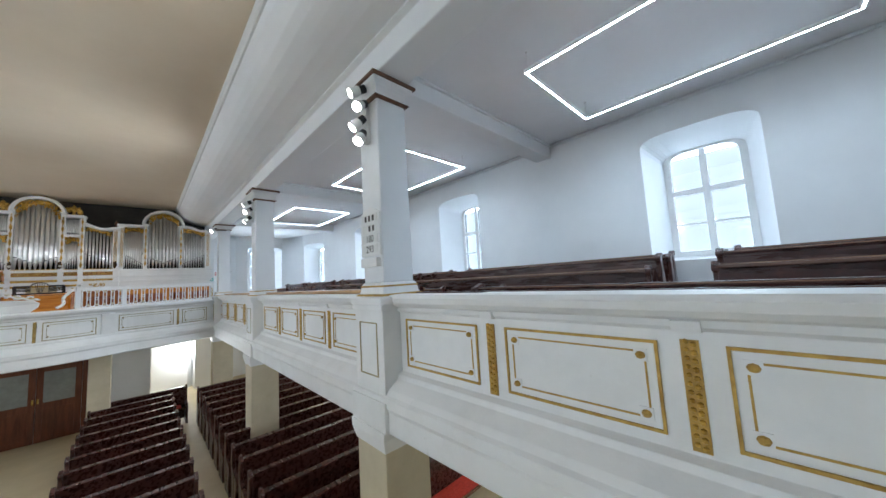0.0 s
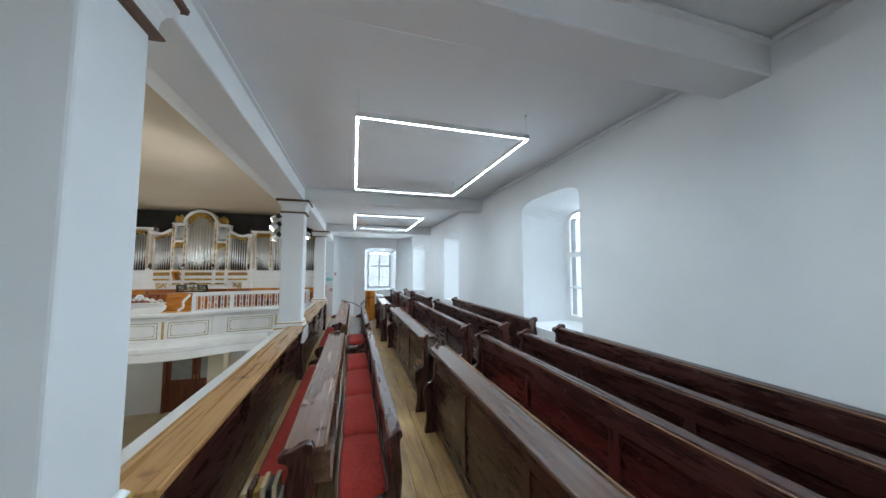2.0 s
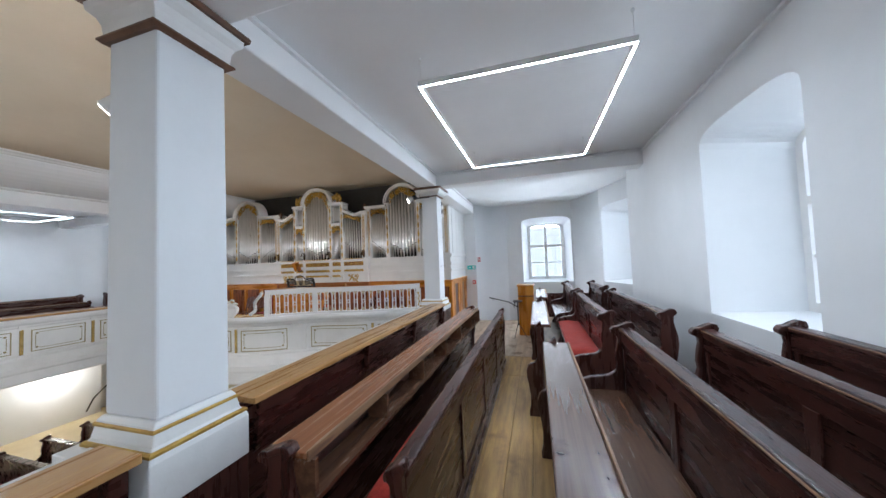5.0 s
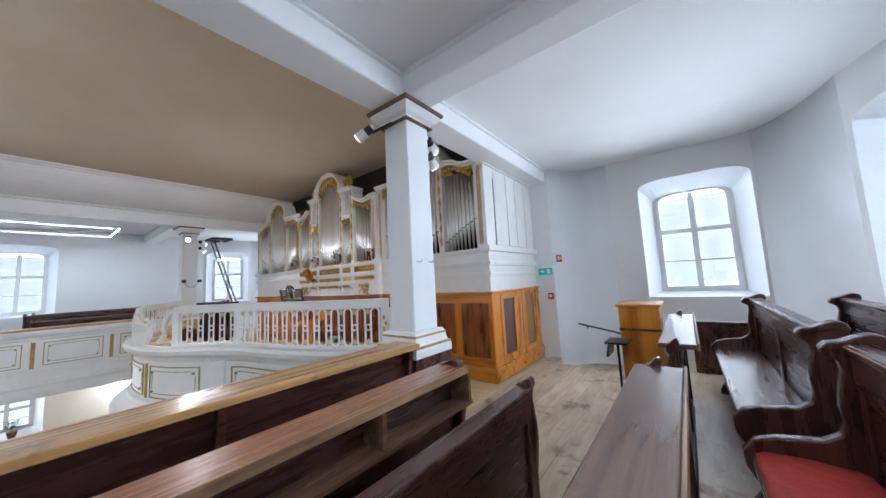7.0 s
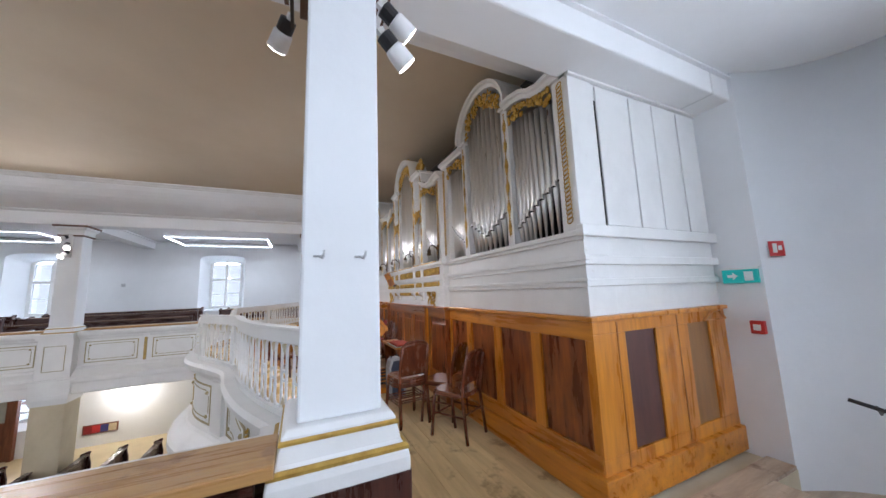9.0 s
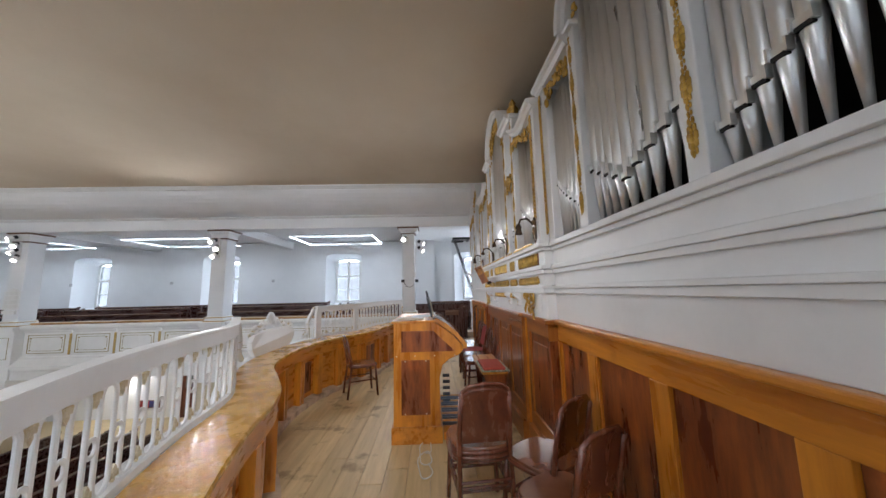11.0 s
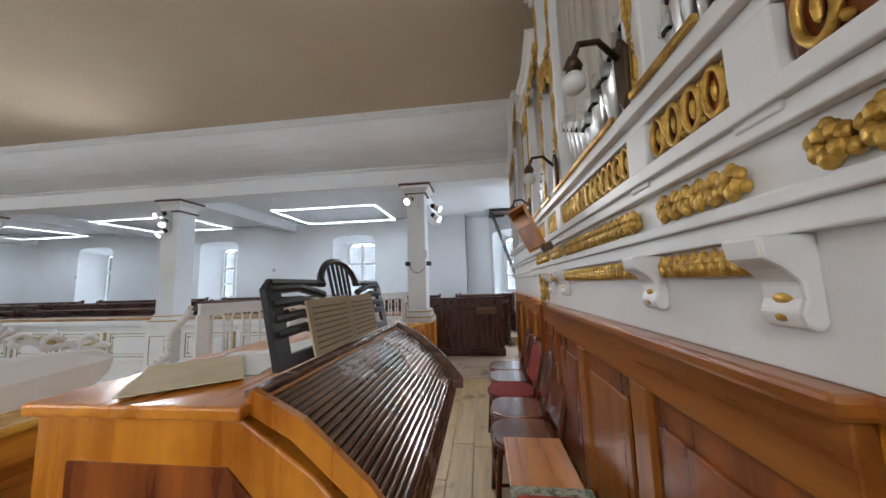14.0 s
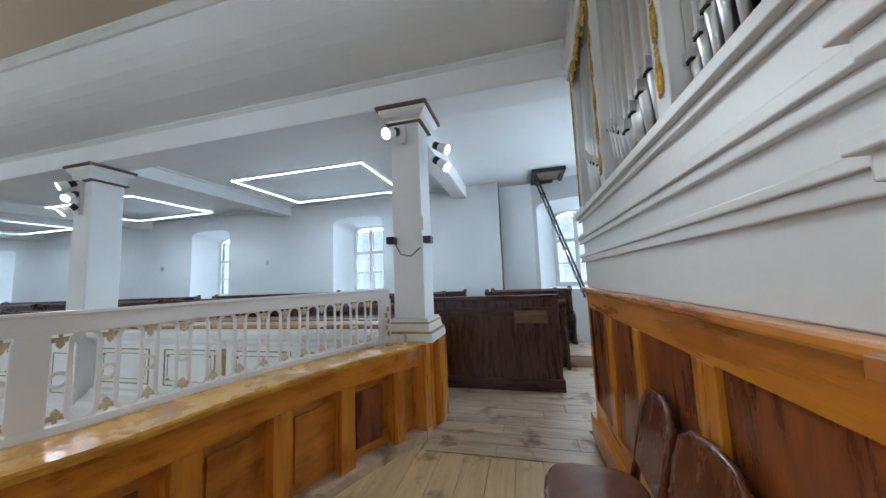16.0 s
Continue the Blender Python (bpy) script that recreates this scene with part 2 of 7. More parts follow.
def structure(name, kit, material, label="", smooth=False, bevel=0.0):
    ob = part(name, kit, material, None, label, smooth, bevel)
    return tagged(ob, label, "", "", "structure")


# ---------------------------------------------------------------- walls
def arch(u0, u1, z, rise, n=12):
    w = (u1 - u0) / 2
    pts = []
    for i in range(n + 1):
        a = math.pi * (1 - i / n)
        # flat arch with tight shoulders
        pts.append((u0 + w + w * math.copysign(abs(math.cos(a)) ** 0.55, math.cos(a)), z + rise * math.sin(a) ** 0.75 if 0 < i < n else z))
    return pts


SPLAY = 0.19


def wall_seg(kit, a, b, z0, z1, holes=(), thick=0.85, end_caps=True):
    """A wall whose room face runs from a to b (room on the left of the way); holes: (u0, u1, sill, spring, rise)."""
    a, b = Vector((*a, 0)), Vector((*b, 0))
    d = (b - a).normalized()
    o = Vector((d.y, -d.x, 0))          # outwards
    ln = (b - a).length

    def P(u, z, w):
        p = a + d * u + o * w
        return (p.x, p.y, z)

    def quad(u0, u1, za, zb, w):
        kit.add([P(u0, za, w), P(u1, za, w), P(u1, zb, w), P(u0, zb, w)], [(0, 1, 2, 3)])
    splay = SPLAY
    for w in (0.0, thick):
        u = 0.0
        for (h0, h1, s, sp, r) in sorted(holes):
            g = splay if w else 0.0
            h0, h1, s2, sp2 = h0 + g, h1 - g, s + (0.06 if w else 0), sp - g * 0.9
            quad(u, h0, z0, z1, w)
            quad(h0, h1, z0, s2, w)
            pts = arch(h0, h1, sp2, r)
            for (p, q), (p2, q2) in zip(pts, pts[1:]):
                kit.add([P(p, q, w), P(p2, q2, w), P(p2, z1, w), P(p, z1, w)], [(0, 1, 2, 3)])
            u = h1
        quad(u, ln, z0, z1, w)
    for (h0, h1, s, sp, r) in holes:
        inner = [(h0, s)] + arch(h0, h1, sp, r) + [(h1, s)]
        g = splay
        outer = [(h0 + g, s + 0.06)] + arch(h0 + g, h1 - g, sp - g * 0.9, r) + [(h1 - g, s + 0.06)]
        n = len(inner)
        kit.add([P(u, z, 0) for u, z in inner] + [P(u, z, thick) for u, z in outer], [(i, (i + 1) % n, n + (i + 1) % n, n + i) for i in range(n)])
    kit.add([P(0, z1, 0), P(ln, z1, 0), P(ln, z1, thick), P(0, z1, thick)], [(0, 1, 2, 3)])
    if end_caps:
        for u in (0.0, ln):
            kit.add([P(u, z0, 0), P(u, z0, thick), P(u, z1, thick), P(u, z1, 0)], [(0, 1, 2, 3)])
    return P


WINDOWS = []


def window_unit(P, h, tag, thick=0.85, watts=0.0):
    """Frame, bars and panes set in the outer part of a hole."""
    h0, h1, s, sp, r = h
    g = SPLAY * 0.81
    h0, h1, s, sp = h0 + g, h1 - g, s + 0.05, sp - g * 0.9
    win = thing(tag, "white-painted arched casement window with six bright panes", "window", "arched windows", kind="structure")
    f = 0.085
    w0, w1 = thick - 0.16, thick - 0.09
    rim = [(h0, s)] + arch(h0, h1, sp, r) + [(h1, s)]
    rim_i = [(h0 + f, s + f)] + arch(h0 + f, h1 - f, sp - f * 0.3, r * 0.92) + [(h1 - f, s + f)]
    n = len(rim)
    k = Kit()
    for w in (w0, w1):
        k.add([P(u, z, w) for u, z in rim] + [P(u, z, w) for u, z in rim_i], [(i, (i + 1) % n, n + (i + 1) % n, n + i) for i in range(n)])
    k.add([P(u, z, w0) for u, z in rim_i] + [P(u, z, w1) for u, z in rim_i], [(i, (i + 1) % n, n + (i + 1) % n, n + i) for i in range(n)])
    part("window_frame", k, WHITE, win)

    def bar(name, ua, ub, za, zb, da=0.0, db=0.0):
        k = Kit()
        wa, wb = w0 - da, w1 - db
        vs = [P(ua, za, wa), P(ub, za, wa), P(ub, za, wb), P(ua, za, wb), P(ua, zb, wa), P(ub, zb, wa), P(ub, zb, wb), P(ua, zb, wb)]
        k.add(vs, [(3, 2, 1, 0), (4, 5, 6, 7), (0, 1, 5, 4), (1, 2, 6, 5), (2, 3, 7, 6), (3, 0, 4, 7)])
        part(name, k, WHITE, win)
    c = (h0 + h1) / 2
    top = sp + r
    zt = s + (top - s) * 0.60
    zl = s + (top - s) * 0.30
    bar("mullion", c - 0.04, c + 0.04, s + 0.03, top - 0.05, 0.015)
    bar("transom", h0 + f * 0.8, h1 - f * 0.8, zt - 0.035, zt + 0.035, 0.008)
    bar("glazing_bar", h0 + f * 0.8, c - 0.04, zl - 0.014, zl + 0.014, -0.012, 0.012)
    bar("glazing_bar", c + 0.04, h1 - f * 0.8, zl - 0.014, zl + 0.014, -0.012, 0.012)
    # panes tinted to dim the bright glow behind them; their shadow is off
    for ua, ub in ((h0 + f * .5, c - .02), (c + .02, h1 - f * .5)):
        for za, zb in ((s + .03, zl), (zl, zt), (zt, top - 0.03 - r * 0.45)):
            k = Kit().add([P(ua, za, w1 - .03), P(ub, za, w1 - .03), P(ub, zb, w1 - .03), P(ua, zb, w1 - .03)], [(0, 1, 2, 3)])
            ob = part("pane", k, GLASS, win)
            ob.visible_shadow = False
    k = Kit()
    m = 0.12
    k.add([P(h0 - m, s - m, thick + 0.05), P(h1 + m, s - m, thick + 0.05), P(h1 + m, top + m, thick + 0.05), P(h0 - m, top + m, thick + 0.05)], [(0, 1, 2, 3)])
    structure("backdrop", k, DAY, "overcast white daylight outside the window")
    if watts:
        ld = bpy.data.lights.new("window_sky", 'AREA')
        ld.shape, ld.size, ld.size_y, ld.energy, ld.spread, ld.color = 'RECTANGLE', h1 - h0, top - s, watts, radians(125), (0.84, 0.93, 1.0)
        zc = (s + top) / 2
        new("window_sky", ld).matrix_basis = look(Vector(P(c, zc, thick + 0.03)), Vector(P(c, zc, 0.0)))


# Near-black tint darkens the view of the window glow while its light passes.
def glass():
    m = bpy.data.materials.new("dimming_window_glass")
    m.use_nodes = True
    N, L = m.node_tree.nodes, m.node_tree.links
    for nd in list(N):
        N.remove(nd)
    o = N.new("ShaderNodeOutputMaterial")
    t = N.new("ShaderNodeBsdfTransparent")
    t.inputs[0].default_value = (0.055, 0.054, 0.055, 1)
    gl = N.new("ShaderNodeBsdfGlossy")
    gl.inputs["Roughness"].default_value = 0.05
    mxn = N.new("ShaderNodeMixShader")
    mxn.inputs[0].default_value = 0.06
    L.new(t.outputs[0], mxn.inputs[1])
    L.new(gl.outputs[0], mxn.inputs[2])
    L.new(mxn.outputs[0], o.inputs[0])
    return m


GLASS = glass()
SOUTH = -6.5
NORTH = 15.86
Z_SILL, Z_SPRING, RISE, HALFW = 1.06, 2.78, 0.17, 0.66
WIN_Y = (-4.5, 0.06, 4.64, 9.13)


def smooth_line(pts, n=5):
    """A rounded line through the points."""
    P = [Vector(p) for p in pts]
    out = []
    for i in range(len(P) - 1):
        p0, p1, p2, p3 = P[max(i - 1, 0)], P[i], P[i + 1], P[min(i + 2, len(P) - 1)]
        for j in range(n):
            t = j / n
            q = 0.5 * (2 * p1 + (p2 - p0) * t + (2 * p0 - 5 * p1 + 4 * p2 - p3) * t * t + (3 * p1 - p0 - 3 * p2 + p3) * t ** 3)
            out.append((q.x, q.y))
    return out + [(P[-1].x, P[-1].y)]


def build_walls():
    for side in (0, 1):
        def q(p):
            return p if side == 0 else (mx(p[0]), p[1])

        def seg(kit, a, b, *args, **kw):
            # keep the room on the left
            return wall_seg(kit, q(a), q(b), *args, **kw) if side == 0 else wall_seg(kit, q(b), q(a), *args, **kw)
        nm = "east" if side == 0 else "west"
        ln = 12.5 - SOUTH
        up, lo = Kit(), Kit()

        def span(c):
            u = c - SOUTH
            return u if side == 0 else ln - u
        holes = [(span(c) - HALFW, span(c) + HALFW, Z_SILL, Z_SPRING, RISE) for c in WIN_Y]
        low = [(span(c) - 0.6, span(c) + 0.6, -1.95, -0.95, 0.1) for c in WIN_Y]
        P = seg(up, (WALL_E, SOUTH), (WALL_E, 12.5), -0.12, 3.6, holes)
        for i, h in enumerate(holes):
            window_unit(P, h, "window_%s_%d" % (nm, i + 1))
        P = seg(lo, (WALL_E, SOUTH), (WALL_E, 12.5), GROUND, -0.12, low)
        for i, h in enumerate(low):
            window_unit(P, h, "window_lower_%s_%d" % (nm, i + 1), watts=LOWER_W if i > 1 else 0.0)
        # set-back wall and rounded corner
        h4 = (0.09, 1.41, Z_SILL, Z_SPRING, RISE)
        kn = Kit()
        seg(kn, (5.97, 12.45), (5.97, 13.20), -2.65, 3.6)
        P = seg(kn, (5.97, 13.20), (5.50, 14.62), -0.12, 3.6, [h4])
        window_unit(P, h4, "window_corner_" + nm, watts=NORTH_W)
        hl = (0.16, 1.16, -2.05, -1.15, 0.08)
        Q = seg(kn, (5.97, 13.20), (5.50, 14.62), GROUND, -0.12, [hl])
        window_unit(Q, hl, "window_lower_corner_" + nm)
        arcpts = [(5.50, 14.62), (5.43, 14.98), (5.30, 15.38), (5.14, 15.68), (4.98, 15.86)]
        cor = Kit()
        fine = smooth_line(arcpts)
        for a, b in zip(fine, fine[1:]):
            seg(cor, a, b, GROUND, 3.6, end_caps=False)
        a, b = (4.98, NORTH), (3.05, NORTH)
        he = (0.04, 1.47, Z_SILL - 0.08, Z_SPRING, RISE) if side == 0 else (1.93 - 1.47, 1.93 - 0.04, Z_SILL - 0.08, Z_SPRING, RISE)
        P = seg(kn, a, b, GROUND, 3.6, [he])
        window_unit(P, he, "window_north_" + nm, watts=NORTH_W)
        fine = smooth_line([(3.05, NORTH), (2.64, 15.77), (2.36, 15.52), (2.17, 15.18)])
        for a, b in zip(fine, fine[1:]):
            seg(cor, a, b, GROUND, 3.6, end_caps=False)
        seg(kn, (2.17, 15.18), (1.60, 15.18), GROUND, 3.6)
        # step where the wall is set back
        kn.box(*sorted((q((WALL_E + 0.004, 0))[0], q((6.6, 0))[0])), 12.35, 12.5, GROUND, 3.6)
        structure("wall_" + nm, up, PLASTER, "smooth white plastered gallery wall with deep window reveals")
        structure("wall_lower_" + nm, lo, PLASTER, "white plastered ground floor wall")
        structure("wall_north_" + nm, kn, PLASTER, "white plastered end wall beside the organ")
        structure("wall_corner_" + nm, cor, PLASTER, "rounded white plastered corner", smooth=True)
    k = Kit()
    k.box(mx(1.6), 1.6, 15.86, 16.3, GROUND, 4.6)
    structure("wall_behind_organ", k, PLASTER, "white wall behind the organ")
    k = Kit()
    k.box(mx(6.2), 6.2, SOUTH - 0.4, SOUTH, GROUND, 4.6)
    structure("wall_south", k, PLASTER, "plain white end wall")


build_walls()

# ---------------------------------------------------------------- floors and ceilings
structure("floor", Kit().box(mx(6.3), 6.3, SOUTH, 16.4, GROUND - 0.2, GROUND), STONE, "pale stone floor of the nave")


def loft_y(x):
    """The line of the loft's front, seen from above."""
    d = min(abs(x - XC), 3.75)
    xs = (0, 0.55, 1.0, 1.45, 1.85, 2.4, 3.0, 3.5, 3.75)
    ys = (10.38, 10.43, 10.56, 10.82, 11.03, 11.14, 11.32, 11.55, 11.70)
    # smooth cubic through the knots
    i = max(j for j in range(len(xs) - 1) if d >= xs[j] - 1e-9)
    t = (d - xs[i]) / (xs[i + 1] - xs[i])

    def sl(j):
        if j <= 0:
            return 0.0
        if j >= len(xs) - 1:
            return (ys[-1] - ys[-2]) / (xs[-1] - xs[-2])
        return (ys[j + 1] - ys[j - 1]) / (xs[j + 1] - xs[j - 1])
    h = xs[i + 1] - xs[i]
    return ((2 * t ** 3 - 3 * t ** 2 + 1) * ys[i] + (t ** 3 - 2 * t ** 2 + t) * h * sl(i) + (-2 * t ** 3 + 3 * t ** 2) * ys[i + 1] + (t ** 3 - t ** 2) * h * sl(i + 1))


def loft_line(x0, x1, n, off=0.0, z=0.0):
    """Points along the loft's front; off: to the north."""
    pts = []
    for i in range(n + 1):
        x = x0 + (x1 - x0) * i / n
        e = 0.01
        s = (loft_y(x + e) - loft_y(x - e)) / (2 * e)
        ln = math.hypot(1, s)
        pts.append((x - s / ln * off, loft_y(x) + off / ln, z))
    return pts


for side in (0, 1):
    k = Kit().box(1.95, 5.6, SOUTH, 11.8, -0.25, -0.03).box(2.0, 6.1, 11.8, 14.78, -0.25, -0.03).box(2.0, 2.18, 14.78, 15.18, -0.25, -0.03).box(3.45, 6.1, 14.78, 15.9, -0.25, -0.03)
    k = k if side == 0 else k.mirrored()
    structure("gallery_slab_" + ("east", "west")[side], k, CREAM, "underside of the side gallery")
k = Kit()
line = loft_line(mx(1.75), 1.75, 48, 0.1)
poly = [(p[0], p[1]) for p in line] + [(2.0, 11.8), (2.0, 15.86), (mx(2.0), 15.86), (mx(2.0), 11.8)]
k.extrude(poly, lambda u, v, w: (u, v, w), -0.25, -0.03)
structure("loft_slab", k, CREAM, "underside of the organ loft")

structure("ceiling", Kit().box(mx(0.95), 0.95, SOUTH, 16.2, 3.985, 4.4), NAVECEIL, "aged beige nave ceiling")
for side in (0, 1):
    nm = ("east", "west")[side]
    k = Kit().box(2.14, 6.7, SOUTH, 16.4, 3.40, 3.55)
    # soft coving to the wall and beams
    structure("ceiling_" + nm, k if side == 0 else k.mirrored(), CEIL, "white gallery ceiling")
    k = Kit().box(1.76, 2.14, SOUTH, 14.9, 3.14, 4.3).box(1.62, 2.14, 14.9, 16.3, 3.14, 4.3)
    for y in (-2.47,) + COLS:
        k.box(2.14, WALL_E + 0.02, y - 0.15, y + 0.15, 3.14, 3.45)
    structure("beam_" + nm, k if side == 0 else k.mirrored(), CEIL, "white plastered ceiling beams", bevel=0.015)
    k = Kit()
    prof = [(0, 0), (0.035, 0.0), (0.035, 0.015), (0.012, 0.05), (0, 0.05)]
    for y0, y1 in zip((-2.47,) + COLS, COLS + (15.9,)):
        xa, xb, ya, yb = 2.14, WALL_E, y0 + 0.15, y1 - 0.15
        if y1 > 15:
            k.sweep([(xa, yb, 3.345), (xa, ya, 3.345)], [(-u, v) for u, v in prof])
            continue
        k.sweep([(xa, ya, 3.345), (xa, yb, 3.345), (xb, yb, 3.345), (xb, ya, 3.345)], prof, closed=True)
    structure("cornice_" + nm, k if side == 0 else k.mirrored(), CEIL, "slim white plaster moulding below the ceiling")
    k = Kit()
    k.sweep([(1.76, SOUTH, 3.40), (1.76, 13.4, 3.40)], [(0, 0), (-0.05, 0.03), (-0.05, 0.05), (0, 0.06)])
    k.sweep([(0.93, SOUTH, 3.915), (0.93, 14.0, 3.915)], [(0.02, -0.02), (-0.02, -0.015), (-0.035, 0.02), (-0.06, 0.04), (-0.06, 0.069), (0.02, 0.069)])
    v = Kit()
    prof = [(1.758 - 0.83 * math.sin(math.pi / 2 * i / 10), 3.95 - 0.50 * math.cos(math.pi / 2 * i / 10)) for i in range(11)]
    v.extrude(prof + [(0.93, 4.3), (1.758, 4.3)], lambda a, b, w: (a, w, b), SOUTH, 14.02)
    structure("cove_" + nm, v if side == 0 else v.mirrored(), CEIL, "white coved plaster between beam and nave ceiling")
    structure("cornice_nave_" + nm, k if side == 0 else k.mirrored(), WHITE, "white moulding along the nave ceiling")


# ---------------------------------------------------------------- columns
def west_y(y, side):
    """The last columns stand a little further back."""
    return y + ((0.17 if side else 0.06) if y > 11 else 0.0)


def build_column(y, side):
    y = west_y(y, side)
    nm = "gallery_column"
    c = thing(nm, "square white plastered column with gilt lines on its base", "column", "gallery columns")
    x = 1.965

    def put(name, k, m, label="", bevel=0.0):
        part(name, k if side == 0 else k.mirrored(), m, c, label, bevel=bevel)
    h = 0.158 if y > 11 else 0.183
    put("shaft", Kit().frus(x, y, [(1.0, h, h), (2.985 if y > 11 else 2.93, h - 0.006, h - 0.006)]), PLASTER, bevel=0.012)
    foot = 0.79 if y > 11 else 0.62
    put("base", Kit().frus(x, y, [(foot, 0.25, 0.25), (0.84, 0.25, 0.25), (0.86, 0.245, 0.245), (0.90, 0.22, 0.22), (0.98, 0.205, 0.205), (1.0, 0.19, 0.19)]), WHITE, bevel=0.006)
    put("gilt_line", Kit().frus(x, y, [(0.955, 0.2135, 0.2135), (0.965, 0.214, 0.214), (0.972, 0.2095, 0.2095)]), OCHRE, "dulled gilt line")
    put("gilt_line", Kit().frus(x, y, [(0.868, 0.2455, 0.2455), (0.88, 0.2455, 0.2455), (0.888, 0.236, 0.236)]), OCHRE, "dulled gilt line")
    zn, hn = (2.985, 0.172) if y > 11 else (2.93, 0.197)
    put("necking", Kit().frus(x, y, [(zn - (0.018 if y > 11 else 0.03), hn, hn), (zn - 0.015, hn + 0.018, hn + 0.018), (zn - 0.005, hn + 0.018, hn + 0.018), (zn, hn, hn)]), BROWNLINE, "brown painted line")
    put("capital", Kit().frus(x, y, [(zn, hn - 0.002, hn - 0.002), (zn * 0.3 + 3.02 * 0.7, hn + 0.004, hn + 0.004), (3.03, 0.215, 0.215), (3.06, 0.245, 0.245), (3.10, 0.25, 0.25)]), WHITE, bevel=0.004)
    put("abacus", Kit().frus(x, y, [(3.10, 0.27, 0.27), (3.125, 0.275, 0.275), (3.139, 0.265, 0.265)]), BROWNLINE, "brown painted capital edge")
    p = thing("lower_post", "square cream plastered post under the gallery", "post", "lower posts")
    k = Kit().frus(x - 0.03, y, [(GROUND, 0.27, 0.27), (GROUND + 0.1, 0.27, 0.27), (GROUND + 0.1, 0.25, 0.25), (-0.34, 0.25, 0.25)])
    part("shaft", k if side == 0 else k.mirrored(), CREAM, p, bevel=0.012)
    k = Kit().frus(x - 0.03, y, [(-0.52, 0.26, 0.26), (-0.40, 0.29, 0.29), (-0.33, 0.29, 0.29)])
    part("capital", k if side == 0 else k.mirrored(), WHITE, p)


BROWNLINE = mat("brown_painted_edge", (0.16, 0.075, 0.04), (0.09, 0.04, 0.02), 0.5, 8)
for _y in COLS:
    for _s in (0, 1):
        build_column(_y, _s)


# ---------------------------------------------------------------- led ceiling frames
def led_frame(y, side):
    t = thing("ceiling_light", "rectangular suspended led line light, switched on", "ceiling light", "led ceiling lights")
    x0, x1, y0, y1, z, w = 3.02, 4.635, y, y + 2.42, 3.165, 0.018
    sides = [("tube", x0, x1, y0, y0 + w), ("tube", x0, x1, y1 - w, y1), ("tube", x0, x0 + w, y0 + w, y1 - w), ("tube", x1 - w, x1, y0 + w, y1 - w)]
    for n, a, b, c, d in sides:
        k = Kit().add([(a, c, z - 0.010), (b, c, z - 0.010), (b, d, z - 0.010), (a, d, z - 0.010)], [(0, 1, 2, 3)])
        part("led_tube", k if side == 0 else k.mirrored(), LED, t)
        k = Kit().box(a, b, c, d, z - 0.006, z + 0.03)
        if b - a > d - c:
            k.box(a, b, c - 0.005, c, z - 0.014, z + 0.03).box(a, b, d, d + 0.005, z - 0.014, z + 0.03)
        else:
            k.box(a - 0.005, a, c, d, z - 0.014, z + 0.03).box(b, b + 0.005, c, d, z - 0.014, z + 0.03)
        part("housing", k if side == 0 else k.mirrored(), WHITE, t, "white aluminium profile")
    for a in (x0 + 0.02, x1 - 0.02):
        for b in (y0 + 0.02, y1 - 0.02):
            k = Kit().lathe(a, b, [(0.002, z + 0.02), (0.002, 3.375), (0.012, 3.38), (0.012, 3.4)], 6)
            part("hanger", k if side == 0 else k.mirrored(), WHITE, t)


for _y in (-6.1, -1.30, 3.48, 8.26):
    for _s in (0, 1):
        led_frame(_y, _s)


def spot_head(parent, x, y, z, yaw, down):
    """A small spotlight: white barrel, dark finned back, bracket."""
    m = pose(x, y, z, 0, 0, yaw) @ pose(0, 0, 0, 0, down, 0)

    def tr(k):
        k.v = [tuple(m @ Vector(p)) for p in k.v]
        return k

    def barrel(prof, seg=14):
        k = Kit().lathe(0, 0, prof, seg)
        k.v = [(c, b, a) for a, b, c in k.v]
        return tr(k)
    part("bracket", tr(Kit().box(-0.03, 0.0, -0.012, 0.012, -0.02, 0.02)), WHITE, parent)
    part("heat_sink", barrel([(0.03, 0.0), (0.042, 0.005), (0.042, 0.07), (0.038, 0.075)]), BLACKIRON, parent, "black finned heat sink")
    part("barrel", barrel([(0.044, 0.072), (0.05, 0.085), (0.055, 0.175), (0.05, 0.178)]), WHITE, parent, smooth=True)
    part("lens", barrel([(0.049, 0.176), (0.049, 0.18), (0.02, 0.184)]), LAMP, parent, "bright lit lens")


